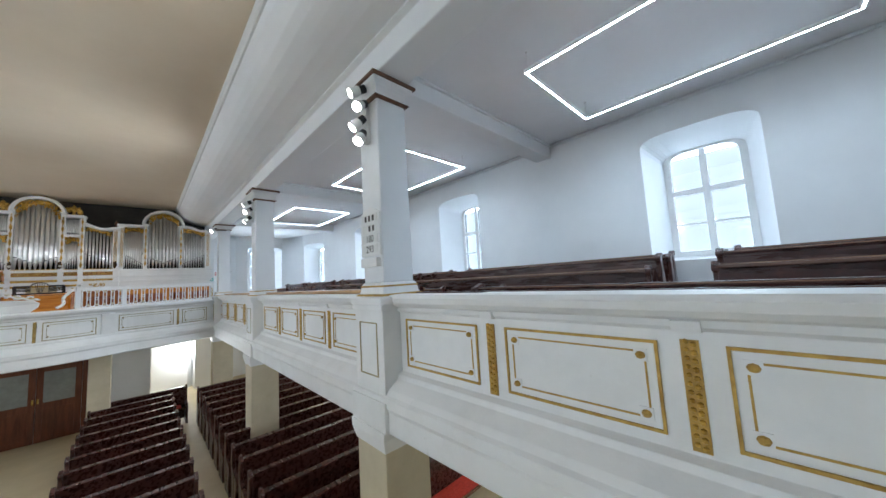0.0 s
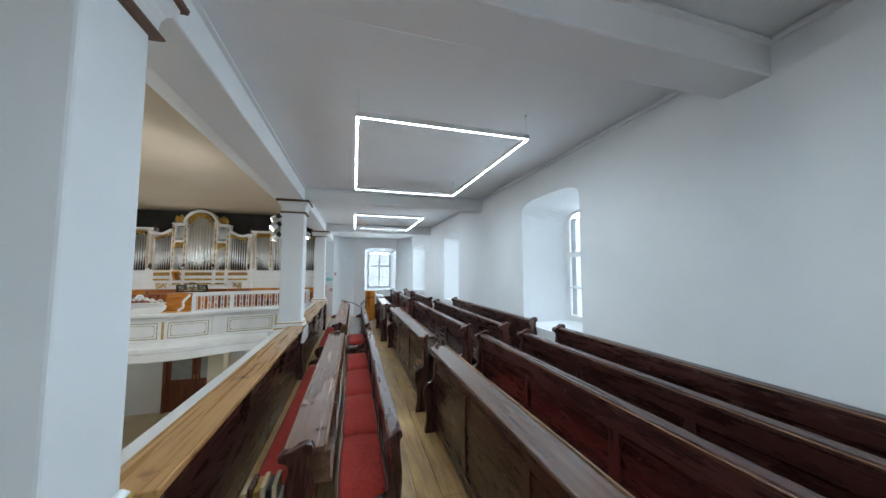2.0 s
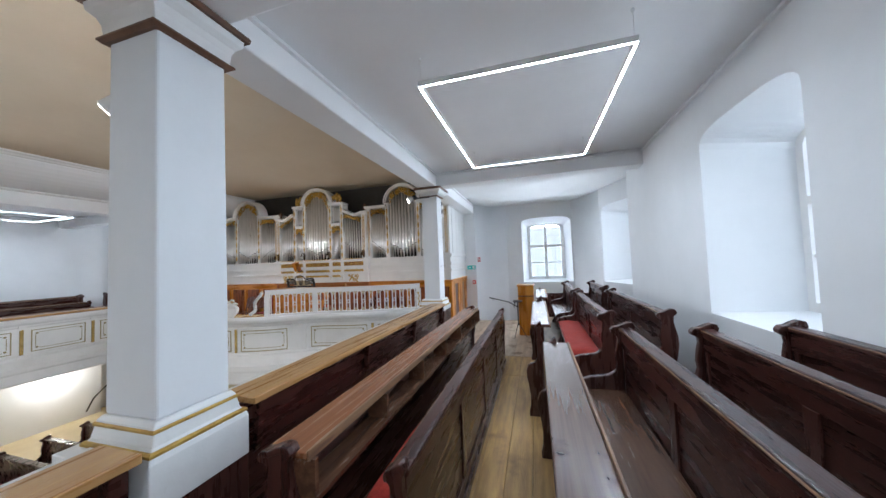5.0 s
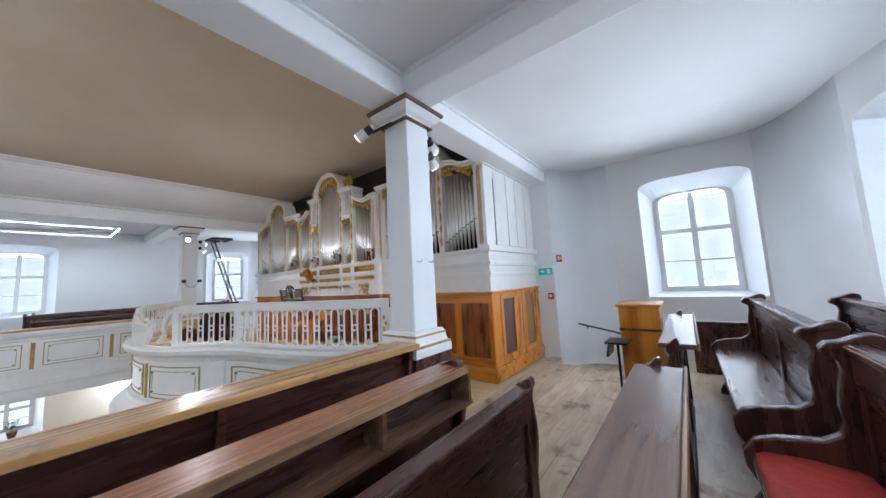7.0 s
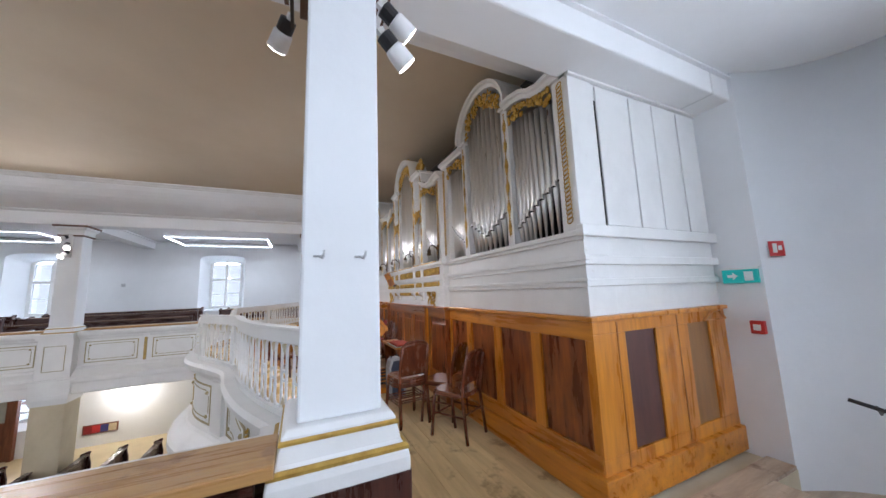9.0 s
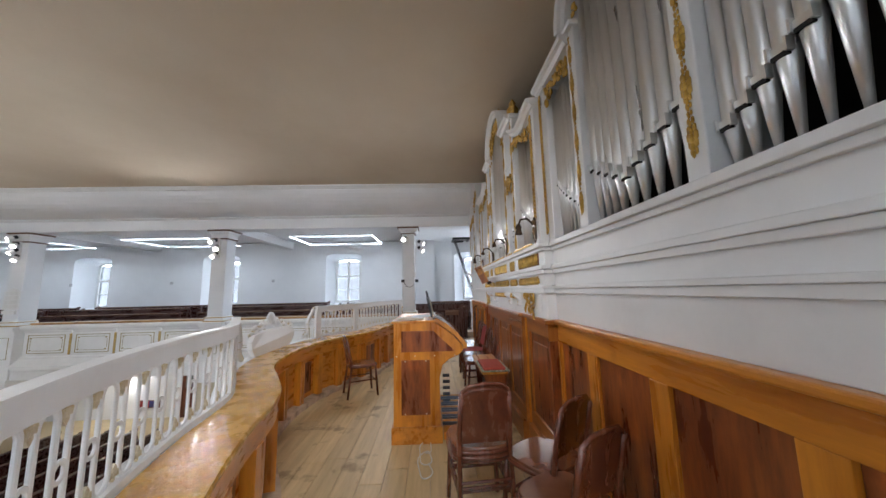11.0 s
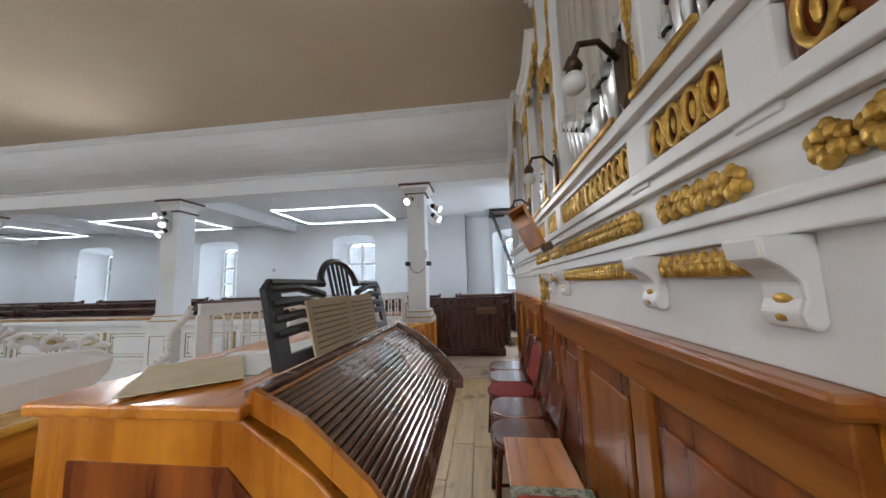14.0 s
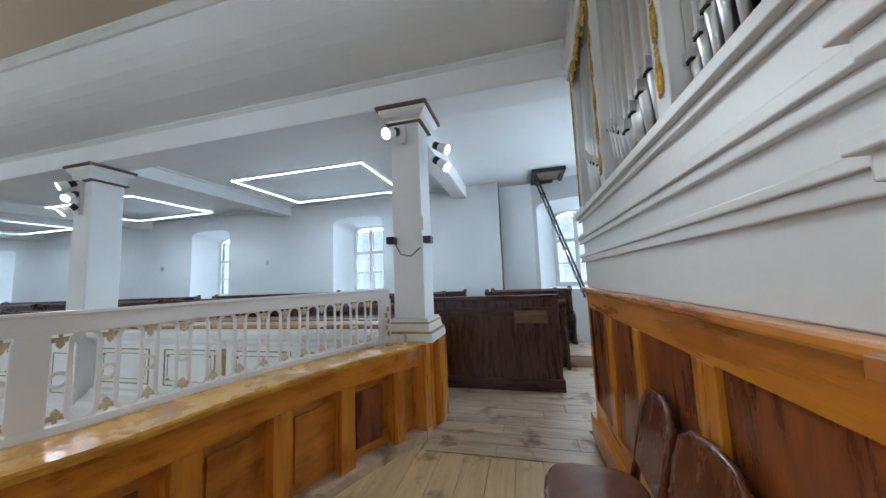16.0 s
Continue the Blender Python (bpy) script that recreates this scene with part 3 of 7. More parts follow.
def spot_group(y, side, heads):
    y = west_y(y, side)
    t = thing("spotlight_bar", "row of white spotlights, lit, fixed to a column", "spotlight", "column spotlights")
    x = 1.965 - 0.20 if side == 0 else mx(1.965 - 0.20)
    s = -1 if side == 0 else 1
    if y > 11 and side == 0:
        part("arm", Kit().box(1.72, 2.0, 11.485, 11.502, 2.935, 2.955), BLACKIRON, t, "thin black lamp arm")
        spot_head(t, 1.73, 11.475, 2.985, 205, 32)
        heads = ()
    else:
        part("rail", Kit().box(x - 0.02, x + 0.02, y - 0.03, y + 0.03, heads[-1] - 0.12, 2.92), WHITE, t)
    for i, z in enumerate(heads):
        spot_head(t, x + s * 0.03, y - 0.05 + 0.02 * i, z, (0 if s > 0 else 180) + (25 if i % 2 else -20), 28 + 8 * i)
    ld = bpy.data.lights.new("column_spot", 'SPOT')
    ld.energy, ld.spot_size, ld.spot_blend, ld.shadow_soft_size, ld.color = SPOT_W * (0.6 if y > 11 else 1.0), radians(100 if y > 11 else 165), 0.9, 0.12, (1.0, 0.965, 0.92)
    lo = new("column_spot", ld)
    p = Vector((x + s * 0.24, y, 2.75))
    lo.matrix_basis = look(p, p + Vector((s * 1.0, 0.12, -0.32)))


for _s in (0, 1):
    spot_group(2.31, _s, (3.04, 2.88, 2.73, 2.58))
    spot_group(7.10, _s, (2.88, 2.73, 2.56))
    spot_group(11.66, _s, (2.86,))


def organ_spots(side):
    t = thing("organ_spotlight", "white spotlights on a column lighting the organ", "spotlight", "column spotlights")
    for i, z in enumerate((2.90, 2.75) if side == 0 else (2.82, 2.66)):
        x = 2.08 if side == 0 else mx(2.08)
        spot_head(t, x, 11.91 + 0.16 * side, z, 90 + (12 if side == 0 else -12), 30 + 10 * i)
    ld = bpy.data.lights.new("organ_spot", 'SPOT')
    ld.energy, ld.spot_size, ld.spot_blend, ld.shadow_soft_size, ld.color = SPOT_W * 0.42, radians(85), 0.9, 0.06, (1.0, 0.965, 0.92)
    lo = new("organ_spot", ld)
    p = Vector((2.05 if side == 0 else mx(2.05), 12.12 + 0.21 * side, 2.7))
    lo.matrix_basis = look(p, Vector((OX + (0.9 if side == 0 else -0.9), 12.2, 0.0)))


organ_spots(0)
organ_spots(1)


# ---------------------------------------------------------------- parapets
def loft_table(n=400):
    pts = loft_line(mx(1.78), 1.78, n)
    acc = [0.0]
    for a, b in zip(pts, pts[1:]):
        acc.append(acc[-1] + math.dist(a, b))
    return pts, acc


LP, LA = loft_table()


def loft_P(s, z, out):
    """Along the loft's front from the west end; out: to the south."""
    s = min(max(s, 0.0), LA[-1] - 1e-6)
    i = int(np.searchsorted(LA, s, side="right")) - 1
    t = (s - LA[i]) / (LA[i + 1] - LA[i])
    a, b = Vector(LP[i]), Vector(LP[i + 1])
    d = (b - a).normalized()
    p = a.lerp(b, t) + Vector((d.y, -d.x, 0)) * out
    return (p.x, p.y, z)


def gallery_P(side):
    def P(s, z, out):
        x = 1.90 - out
        return (x if side == 0 else mx(x), s, z)
    return P


def run(P, s0, s1, prof, n=1):
    """Profile of (out, z) along a parapet line."""
    k = Kit()
    m = len(prof)
    for i in range(n + 1):
        s = s0 + (s1 - s0) * i / n
        k.v += [P(s, z, o) for o, z in prof]
    for i in range(n):
        for j in range(m):
            k.f.append((i * m + j, i * m + (j + 1) % m, (i + 1) * m + (j + 1) % m, (i + 1) * m + j))
    k.f += [tuple(range(m))[::-1], tuple(n * m + j for j in range(m))]
    return k


def ring(P, s0, s1, z0, z1, w, d, n=6, base=0.0):
    """A raised flat frame on a parapet."""
    k = Kit()
    for (a, b, c, e) in ((s0, s1, z0, z0 + w), (s0, s1, z1 - w, z1)):
        q = run(P, a, b, [(base, c), (base + d, c), (base + d, e), (base, e)], n)
        k.add(q.v, q.f)
    for (a, b) in ((s0, s0 + w), (s1 - w, s1)):
        q = run(P, a, b, [(base, z0 + w), (base + d, z0 + w), (base + d, z1 - w), (base, z1 - w)], 1)
        k.add(q.v, q.f)
    return k


def parapet_panel(par, P, s0, s1, z0, z1, gilt, n=6):
    part("panel_frame", ring(P, s0, s1, z0, z1, 0.014, 0.012, n), gilt, par, "gilt painted panel line")
    i = 0.055
    part("panel_line", ring(P, s0 + i, s1 - i, z0 + i, z1 - i, 0.009, 0.008, n), gilt, par, "gilt painted panel line")
    part("field", run(P, s0 + 0.018, s1 - 0.018, [(0.0, z0 + 0.018), (0.004, z0 + 0.018), (0.004, z1 - 0.018), (0.0, z1 - 0.018)], n), WHITE, par)
    for a in (s0 + i + 0.022, s1 - i - 0.022):
        for b in (z0 + i + 0.022, z1 - i - 0.022):
            q = run(P, a - 0.03, a + 0.03, [(0.004, b - 0.03), (0.01, b - 0.03), (0.01, b + 0.03), (0.004, b + 0.03)])
            part("corner_block", q, WHITE, par)
            c = P(a, b, 0.012)
            part("rosette", Kit().ball(c, 0.026, 8, (0.9, 0.9, 0.75)), gilt, par, "gilt corner rosette")


def gold_strip(par, P, s, z0, z1, w=0.035, ground=None, leaf=None):
    part("strip_ground", run(P, s - w, s + w, [(0, z0), (0.008, z0), (0.008, z1), (0, z1)]), ground or OCHRE, par, "gilt relief strip")
    k = Kit()
    m = int((z1 - z0) / 0.035)
    for j in range(m):
        z = z0 + (j + 0.5) * (z1 - z0) / m
        k.ball(P(s - w * 0.4, z, 0.011), 0.015, 6).ball(P(s + w * 0.4, z + 0.012, 0.011), 0.013, 6)
    part("strip_leaves", k, leaf or GOLD, par, "gilt leaf relief")


BODY = [(0.0, -0.36), (0.18, -0.36), (0.20, -0.34), (0.20, -0.16), (0.22, -0.12), (0.22, -0.04), (0.19, -0.02), (0.16, 0.02), (0.06, 0.09), (0.05, 0.13), (0.0, 0.15),
        (0.0, 0.70), (0.03, 0.72), (0.04, 0.755), (0.08, 0.77), (0.11, 0.80), (0.12, 0.845), (0.10, 0.875), (-0.04, 0.88), (-0.04, -0.36)]


def build_gallery_parapet(side):
    nm = ("east", "west")[side]
    par = thing("parapet_" + nm, "white painted gallery parapet with gilt-lined panels", "parapet", kind="structure")
    P = gallery_P(side)
    part("body", run(P, SOUTH, 11.55, BODY), WHITE, par, bevel=0.003)
    ys = (-2.47,) + COLS
    for y in [west_y(v, side) for v in ys]:
        e = 0.0 if y > 11 else 0.26
        k = Kit().box(1.70, 1.92, y - 0.26, y + e, -0.10, 0.74)
        part("pedestal", k if side == 0 else k.mirrored(), WHITE, par, bevel=0.008)
        k = Kit().box(1.66, 1.92, y - 0.30, y + e + 0.04, -0.34, -0.08).box(1.67, 1.92, y - 0.29, y + e, 0.74, 0.79).box(1.655, 1.95, y - 0.31, y + e, 0.79, 0.86)
        part("pedestal_cornice", k if side == 0 else k.mirrored(), WHITE, par, bevel=0.006)
        part("panel_frame", ring(lambda s, z, o: P(s, z, o + 0.2), y - 0.16, y + e - 0.1, 0.12, 0.62, 0.01, 0.008), GREYGOLD, par)
    for y in ys[:-1]:
        a, b = y + 0.30, y + 4.78 - 0.30
        # the southern bay has wider panels towards its north end
        cuts = [a, y + 1.145, y + 2.285, y + 3.425, b] if y < 0 else [a + (b - a) / 4 * i for i in range(5)]
        for i in range(4):
            parapet_panel(par, P, cuts[i] + 0.125 * (i > 0) + 0.06 * (i == 0), cuts[i + 1] - 0.125 * (i < 3) - 0.06 * (i == 3), 0.21, 0.645, OCHRE if side == 0 else GREYGOLD, 1)
            if i:
                gold_strip(par, P, cuts[i], 0.17, 0.66, 0.035 if side == 0 else 0.028, OCHRE if side == 0 else GREYGOLD)
                part("pilaster", run(P, cuts[i] - 0.055, cuts[i] + 0.055, [(0, 0.70), (0.05, 0.70), (0.06, 0.75), (0, 0.76)]), WHITE, par)
    # wooden board on the inner edge
    gap = ((SOUTH, 1.1), (1.1, 2.03), (2.59, 6.82), (7.38, 11.5))
    for a, b in gap:
        k = (Kit().box(1.95, 2.23, a, b, 0.882, 0.925) if b > 3 else Kit().box(1.945, 2.12, a, b, 0.82, 0.862)) if b > 1.5 else Kit().box(1.938, 2.09, a, b, 0.82, 0.876)
        part("top_board", k if side == 0 else k.mirrored(), WORNWOOD if b > 1.5 else WHITE, par, "worn brown wooden top board" if b > 1.5 else "", bevel=0.006)
        k = Kit().box(2.10, 2.14, a, b, -0.02, 0.88)
        part("inner_board", k if side == 0 else k.mirrored(), DARKWOOD, par, "dark stained inner boarding")
        m = max(2, int((b - a) / 1.1))
        for i in range(m + 1):
            y = a + 0.08 + (b - a - 0.16) * i / m
            k = Kit().extrude([(2.14, 0.88), (2.21, 0.88), (2.17, 0.60), (2.14, 0.55)], lambda u, v, w: (u, w, v), y - 0.02, y + 0.02)
            part("bracket", k if side == 0 else k.mirrored(), DARKWOOD, par)
    for y in [west_y(v, side) for v in COLS]:
        k = Kit().box(1.925 if y > 11 else 2.145, 2.20, y - (0.24 if y > 11 else 0.26), y + 0.26, -0.02, 0.79 if y > 11 else 0.62)
        part("column_casing", k if side == 0 else k.mirrored(), DARKWOODZ if y < 11 or side == 0 else HONEY, par, "wooden casing round the column foot", bevel=0.01)
        if y > 11:
            k = Kit().box(1.71 - 0.08 * side, 1.925, y + 0.003, y + 0.24 - 0.04 * side, -0.02, 0.79)
            part("column_casing", k if side == 0 else k.mirrored(), DARKWOODZ if side == 0 else HONEY, par, "wooden casing round the column foot", bevel=0.01)


build_gallery_parapet(0)
build_gallery_parapet(1)

LOFTLEN = LA[-1]
LMID = LOFTLEN / 2


def build_loft_parapet():
    par = thing("parapet_loft", "curved white organ loft parapet with gilt-lined panels", "parapet", kind="structure")
    n = 90
    prof = [(o, z - 0.08 if z > 0.6 else z) for o, z in BODY]
    part("body", run(loft_P, 0.0, LOFTLEN, prof, n), WHITE, par)
    for a, b in ((0.25, 1.0), (1.1, 2.3), (2.62, 3.55), (3.65, LOFTLEN - 3.65), (LOFTLEN - 3.55, LOFTLEN - 2.62), (LOFTLEN - 2.3, LOFTLEN - 1.1), (LOFTLEN - 1.0, LOFTLEN - 0.25)):
        parapet_panel(par, loft_P, a + 0.05, b - 0.05, 0.17, 0.56, GREYGOLD, 8)
    for s in (1.05, 3.6, LOFTLEN - 3.6, LOFTLEN - 1.05):
        gold_strip(par, loft_P, s, 0.15, 0.58, 0.025, GREYGOLD)
    for s in (2.46, LOFTLEN - 2.46):
        part("pilaster", run(loft_P, s - 0.13, s + 0.13, [(0, 0.13), (0.035, 0.13), (0.035, 0.62), (0, 0.64)], 3), WHITE, par)
    # inner oak side
    part("ledge", run(loft_P, 0.0, LOFTLEN, [(-0.03, 0.785), (-0.03, 0.802), (-0.33, 0.802), (-0.335, 0.79), (-0.33, 0.765), (-0.03, 0.765)], n), LEDGE, par, "worn honey oak ledge")
    part("inner_rail", run(loft_P, 0.05, LOFTLEN - 0.05, [(-0.27, 0.62), (-0.31, 0.62), (-0.31, 0.764), (-0.27, 0.764)], n), HONEYX, par)
    part("inner_panel", run(loft_P, 0.05, LOFTLEN - 0.05, [(-0.2, -0.02), (-0.235, -0.02), (-0.235, 0.765), (-0.2, 0.765)], n), HONEYX, par, "honey oak inner panelling")
    part("plinth", run(loft_P, 0.05, LOFTLEN - 0.05, [(-0.2, -0.02), (-0.36, -0.02), (-0.36, 0.06), (-0.2, 0.08)], n), GREYPINE, par, "worn grey foot board")
    m = 15
    for i in range(m + 1):
        s = 0.25 + (LOFTLEN - 0.5) * i / m
        part("inner_stile", run(loft_P, s - 0.06, s + 0.06, [(-0.236, 0.06), (-0.32, 0.06), (-0.32, 0.62), (-0.236, 0.62)], 2), HONEY, par)
        if i < m:
            s2 = s + (LOFTLEN - 0.5) / m
            part("inset", run(loft_P, s + 0.13, s2 - 0.13, [(-0.236, 0.14), (-0.246, 0.14), (-0.246, 0.54), (-0.236, 0.54)], 4), REDWOOD if i % 3 == 0 else HONEYX, par)


LEDGE = mat("worn_ledge_oak", (0.78, 0.45, 0.055), (0.50, 0.23, 0.03), 0.26, 3.0, bump=0.25, bscale=30, stretch=(2, 2, 4), coat=0.3)
build_loft_parapet()


# ---------------------------------------------------------------- loft balustrade
def loop_kit(hw, z0, z1, r, n=10):
    """A long upright link of flat bar on the x-z plane."""
    pts = []
    for i in range(n + 1):
        a = math.pi * i / n
        pts.append((hw * math.cos(a), 0, z1 - hw + hw * math.sin(a)))
    for i in range(n + 1):
        a = math.pi + math.pi * i / n
        pts.append((hw * math.cos(a), 0, z0 + hw + hw * math.sin(a)))
    b = r * 0.35
    prof = [(r, -r * 0.6 + b), (r, r * 0.6 - b), (r - b, r * 0.6), (b - r, r * 0.6), (-r, r * 0.6 - b), (-r, b - r * 0.6), (b - r, -r * 0.6), (r - b, -r * 0.6)]
    return Kit().sweep(pts, prof, True, up=(0, 1, 0))


def leaf_kit():
    """A small three-lobed cast leaf on a flat stem."""
    out = [(-0.006, 0), (-0.006, 0.014), (-0.026, 0.012), (-0.031, 0.026), (-0.022, 0.036), (-0.012, 0.034), (-0.013, 0.046), (0.0, 0.062), (0.013, 0.046), (0.012, 0.034), (0.022, 0.036), (0.031, 0.026), (0.026, 0.012), (0.006, 0.014), (0.006, 0)]
    return Kit().extrude(out, lambda u, v, w: (u, w, v), -0.005, 0.005).ball((0, 0, 0.028), 0.011, 6, (1, 0.8, 1.5))


PALEGOLD = mat("pale_gilt_carving", (0.76, 0.71, 0.58), (0.50, 0.39, 0.19), 0.5, 16, metal=0.15, bump=0.4, bscale=60)
LOOP = loop_kit(0.043, 0.832, 1.206, 0.010).mesh("link", WHITE)
RINGM = loop_kit(0.026, 0.985, 1.041, 0.008).mesh("ring", WHITE)
LEAFM = leaf_kit().mesh("leaf", PALEGOLD)


def build_balustrade(s0, s1, west):
    b = thing("loft_balustrade", "white wrought iron balustrade with oval links and gilt leaves", "balustrade", "loft balustrades")
    n = 24
    part("top_rail", run(loft_P, s0, s1, [(0.02, 1.20), (0.024, 1.205), (0.024, 1.276), (0.034, 1.28), (0.034, 1.294), (-0.034, 1.294), (-0.034, 1.28), (-0.024, 1.276), (-0.024, 1.205), (-0.02, 1.20)], n), WHITE, b)
    part("bottom_rail", run(loft_P, s0, s1, [(0.025, 0.803), (0.025, 0.835), (-0.025, 0.835), (-0.025, 0.803)], n), WHITE, b)
    for s in (s0 + 0.03, s0 + (s1 - s0) * (0.30 if not west else 0.70), s1 - 0.03):
        part("post", run(loft_P, s - 0.045, s + 0.045, [(0.022, 0.803), (0.022, 1.202), (-0.022, 1.202), (-0.022, 0.803)]), WHITE, b)
        k = Kit()
        for j in range(5):
            for o in (-0.03, 0.03):
                k.ball(loft_P(s + 0.010 * (j % 2 * 2 - 1), 0.89 + 0.055 * j, o), 0.017, 7, (1.0, 0.8, 1.5))
        if s > LOFTLEN - 0.3 or s < 0.3:
            part("post_leaves", k, GOLD, b, "gilt leaf drop on the post", smooth=True)
    m = int((s1 - s0 - 0.2) / 0.142)
    for i in range(m):
        s = s0 + 0.14 + (s1 - s0 - 0.28) * i / (m - 1)
        p, q = Vector(loft_P(s - 0.01, 0, 0)), Vector(loft_P(s + 0.01, 0, 0))
        ang = math.atan2(q.y - p.y, q.x - p.x)
        mt = Matrix.Translation((p + q) / 2) @ Matrix.Rotation(ang, 4, 'Z')
        o = new("baluster_link", LOOP)
        o.parent, o.matrix_basis = b, mt
        if i < m - 1:
            step = (s1 - s0 - 0.28) / (m - 1) / 2
            p, q = Vector(loft_P(s + step - 0.01, 0, 0)), Vector(loft_P(s + step + 0.01, 0, 0))
            mt = Matrix.Translation((p + q) / 2) @ Matrix.Rotation(ang, 4, 'Z')
            o = new("link_ring", RINGM)
            o.parent, o.matrix_basis = b, mt
            for z, f in ((0.84, 0), (1.20, 180)):
                o = new("gilt_leaf", LEAFM)
                o.parent = b
                o.matrix_basis = mt @ Matrix.Translation((0, 0, z)) @ Matrix.Rotation(radians(f), 4, 'Y')
    # scroll at the inner end
    e = s1 if west else s0
    sg = 1 if west else -1
    pts = []
    for i in range(26):
        t = i / 25
        u = 0.06 + 0.24 * t + 0.05 * math.sin(t * 6.0)
        z = 1.25 - 0.40 * t ** 0.7
        pts.append(loft_P(e + sg * u * 1.0, z, 0))
    part("end_scroll", Kit().tube(pts, 0.03, 8), WHITE, b, "white S-shaped end scroll", smooth=True)
    k = Kit()
    for i in range(0, 26, 2):
        k.ball((pts[i][0], pts[i][1], pts[i][2] + 0.02), 0.02, 6)
    part("scroll_leaves", k, PALEGOLD, b, "gilt leaves on the scroll")


build_balustrade(0.12, LMID - 1.05, True)
build_balustrade(LMID + 1.05, LOFTLEN - 0.12, False)


def build_cartouche():
    t = thing("loft_cartouche", "low white carved parapet crest with gilt ornament", "carved crest")
    a, b = LMID - 0.42, LMID + 0.42
    poly = [(a, 0.80), (a - 0.10, 0.90), (a - 0.12, 0.98), (a - 0.04, 1.05), (a + 0.1, 1.06), (a + 0.25, 1.07), (b - 0.25, 1.07), (b - 0.1, 1.06), (b + 0.04, 1.05), (b + 0.12, 0.98), (b + 0.10, 0.90), (b, 0.80)]
    part("board", Kit().extrude(poly, lambda u, v, w: loft_P(u, v, w), -0.03, 0.03), WHITE, t, bevel=0.008)
    def bar(pts, r, name="scroll", m=WHITE):
        part(name, Kit().tube([loft_P(LMID + u, z, o) for u, z, o in pts], r, 8), m, t, "", smooth=True)
    for sg in (-1, 1):
        # C-scrolls running up to the shell
        for u0, z0, r0, r in ((0.40, 1.085, 0.055, 0.018), (0.24, 1.115, 0.05, 0.017), (0.12, 1.15, 0.045, 0.016)):
            pts = [(sg * (u0 + r0 * (1 - 0.6 * i / 17) * math.cos(0.4 + 4.6 * i / 17)), z0 + r0 * (1 - 0.6 * i / 17) * math.sin(0.4 + 4.6 * i / 17), 0.0) for i in range(18)]
            bar(pts, r)
        bar([(sg * (0.52 - 0.42 * i / 13), 1.055 + 0.10 * (i / 13) ** 1.4 + 0.015 * math.sin(i * 1.3), 0.01) for i in range(14)], 0.02)
        k = Kit()
        for i in range(16):
            u = 0.10 + 0.42 * i / 15
            k.ball(loft_P(LMID + sg * u, 1.185 - 0.13 * (i / 15) ** 0.8 + 0.012 * math.sin(i * 2.1), 0.012), 0.019 + 0.006 * math.sin(i * 1.7), 8, (1.3, 0.7, 1))
        part("carved_leaves", k, PALEGOLD, t, "pale gilt carved leaves", smooth=True)
    # shell with a rosette
    for i in range(9):
        a2 = math.pi * (0.08 + 0.84 * i / 8)
        bar([(0.03 * math.cos(a2), 1.15 + 0.03 * math.sin(a2), 0.0), (0.085 * math.cos(a2), 1.15 + 0.095 * math.sin(a2), 0.012), (0.105 * math.cos(a2), 1.15 + 0.125 * math.sin(a2), 0.0)], 0.016, "shell_rib")
    part("rosette", Kit().ball(loft_P(LMID, 1.16, 0.02), 0.045, 12, (1, 0.6, 1)), WHITE, t, "", smooth=True)


build_cartouche()


# ---------------------------------------------------------------- pews
def end_poly(h, deep=0.40):
    base = [(-0.05, 0), (-0.05, .46), (-0.07, .56), (-0.085, .66), (-0.082, .74), (-0.062, .82), (-0.05, .88), (-0.052, .93), (-0.07, .97), (-0.045, .99), (0.0, .985), (0.05, .962), (0.09, .955),
            (0.105, .935), (0.088, .915), (0.062, .90), (0.056, .86), (0.07, .79), (0.078, .72), (0.07, .66), (0.085, .61), (0.14, .575), (0.21, .565), (0.28, .555), (0.35, .53), (0.395, .475), (0.39, .41),
            (0.345, .33), (0.31, .22), (0.32, .11), (0.36, .05), (0.36, 0)]
    return [(u * deep / 0.40, v * h) for u, v in base]


def cap_poly(h, deep=0.40):
    return [(u * 0.9 * deep / 0.40, v * h) for u, v in ((-0.075, .945), (-0.09, .975), (-0.075, 1.005), (-0.04, 1.012), (0.0, 1.0), (0.05, .978), (0.095, .972), (0.12, .948), (0.115, .922), (0.09, .915),
                                                  (0.088, .938), (0.05, .945), (0.0, .965), (-0.04, .972), (-0.055, .958))]


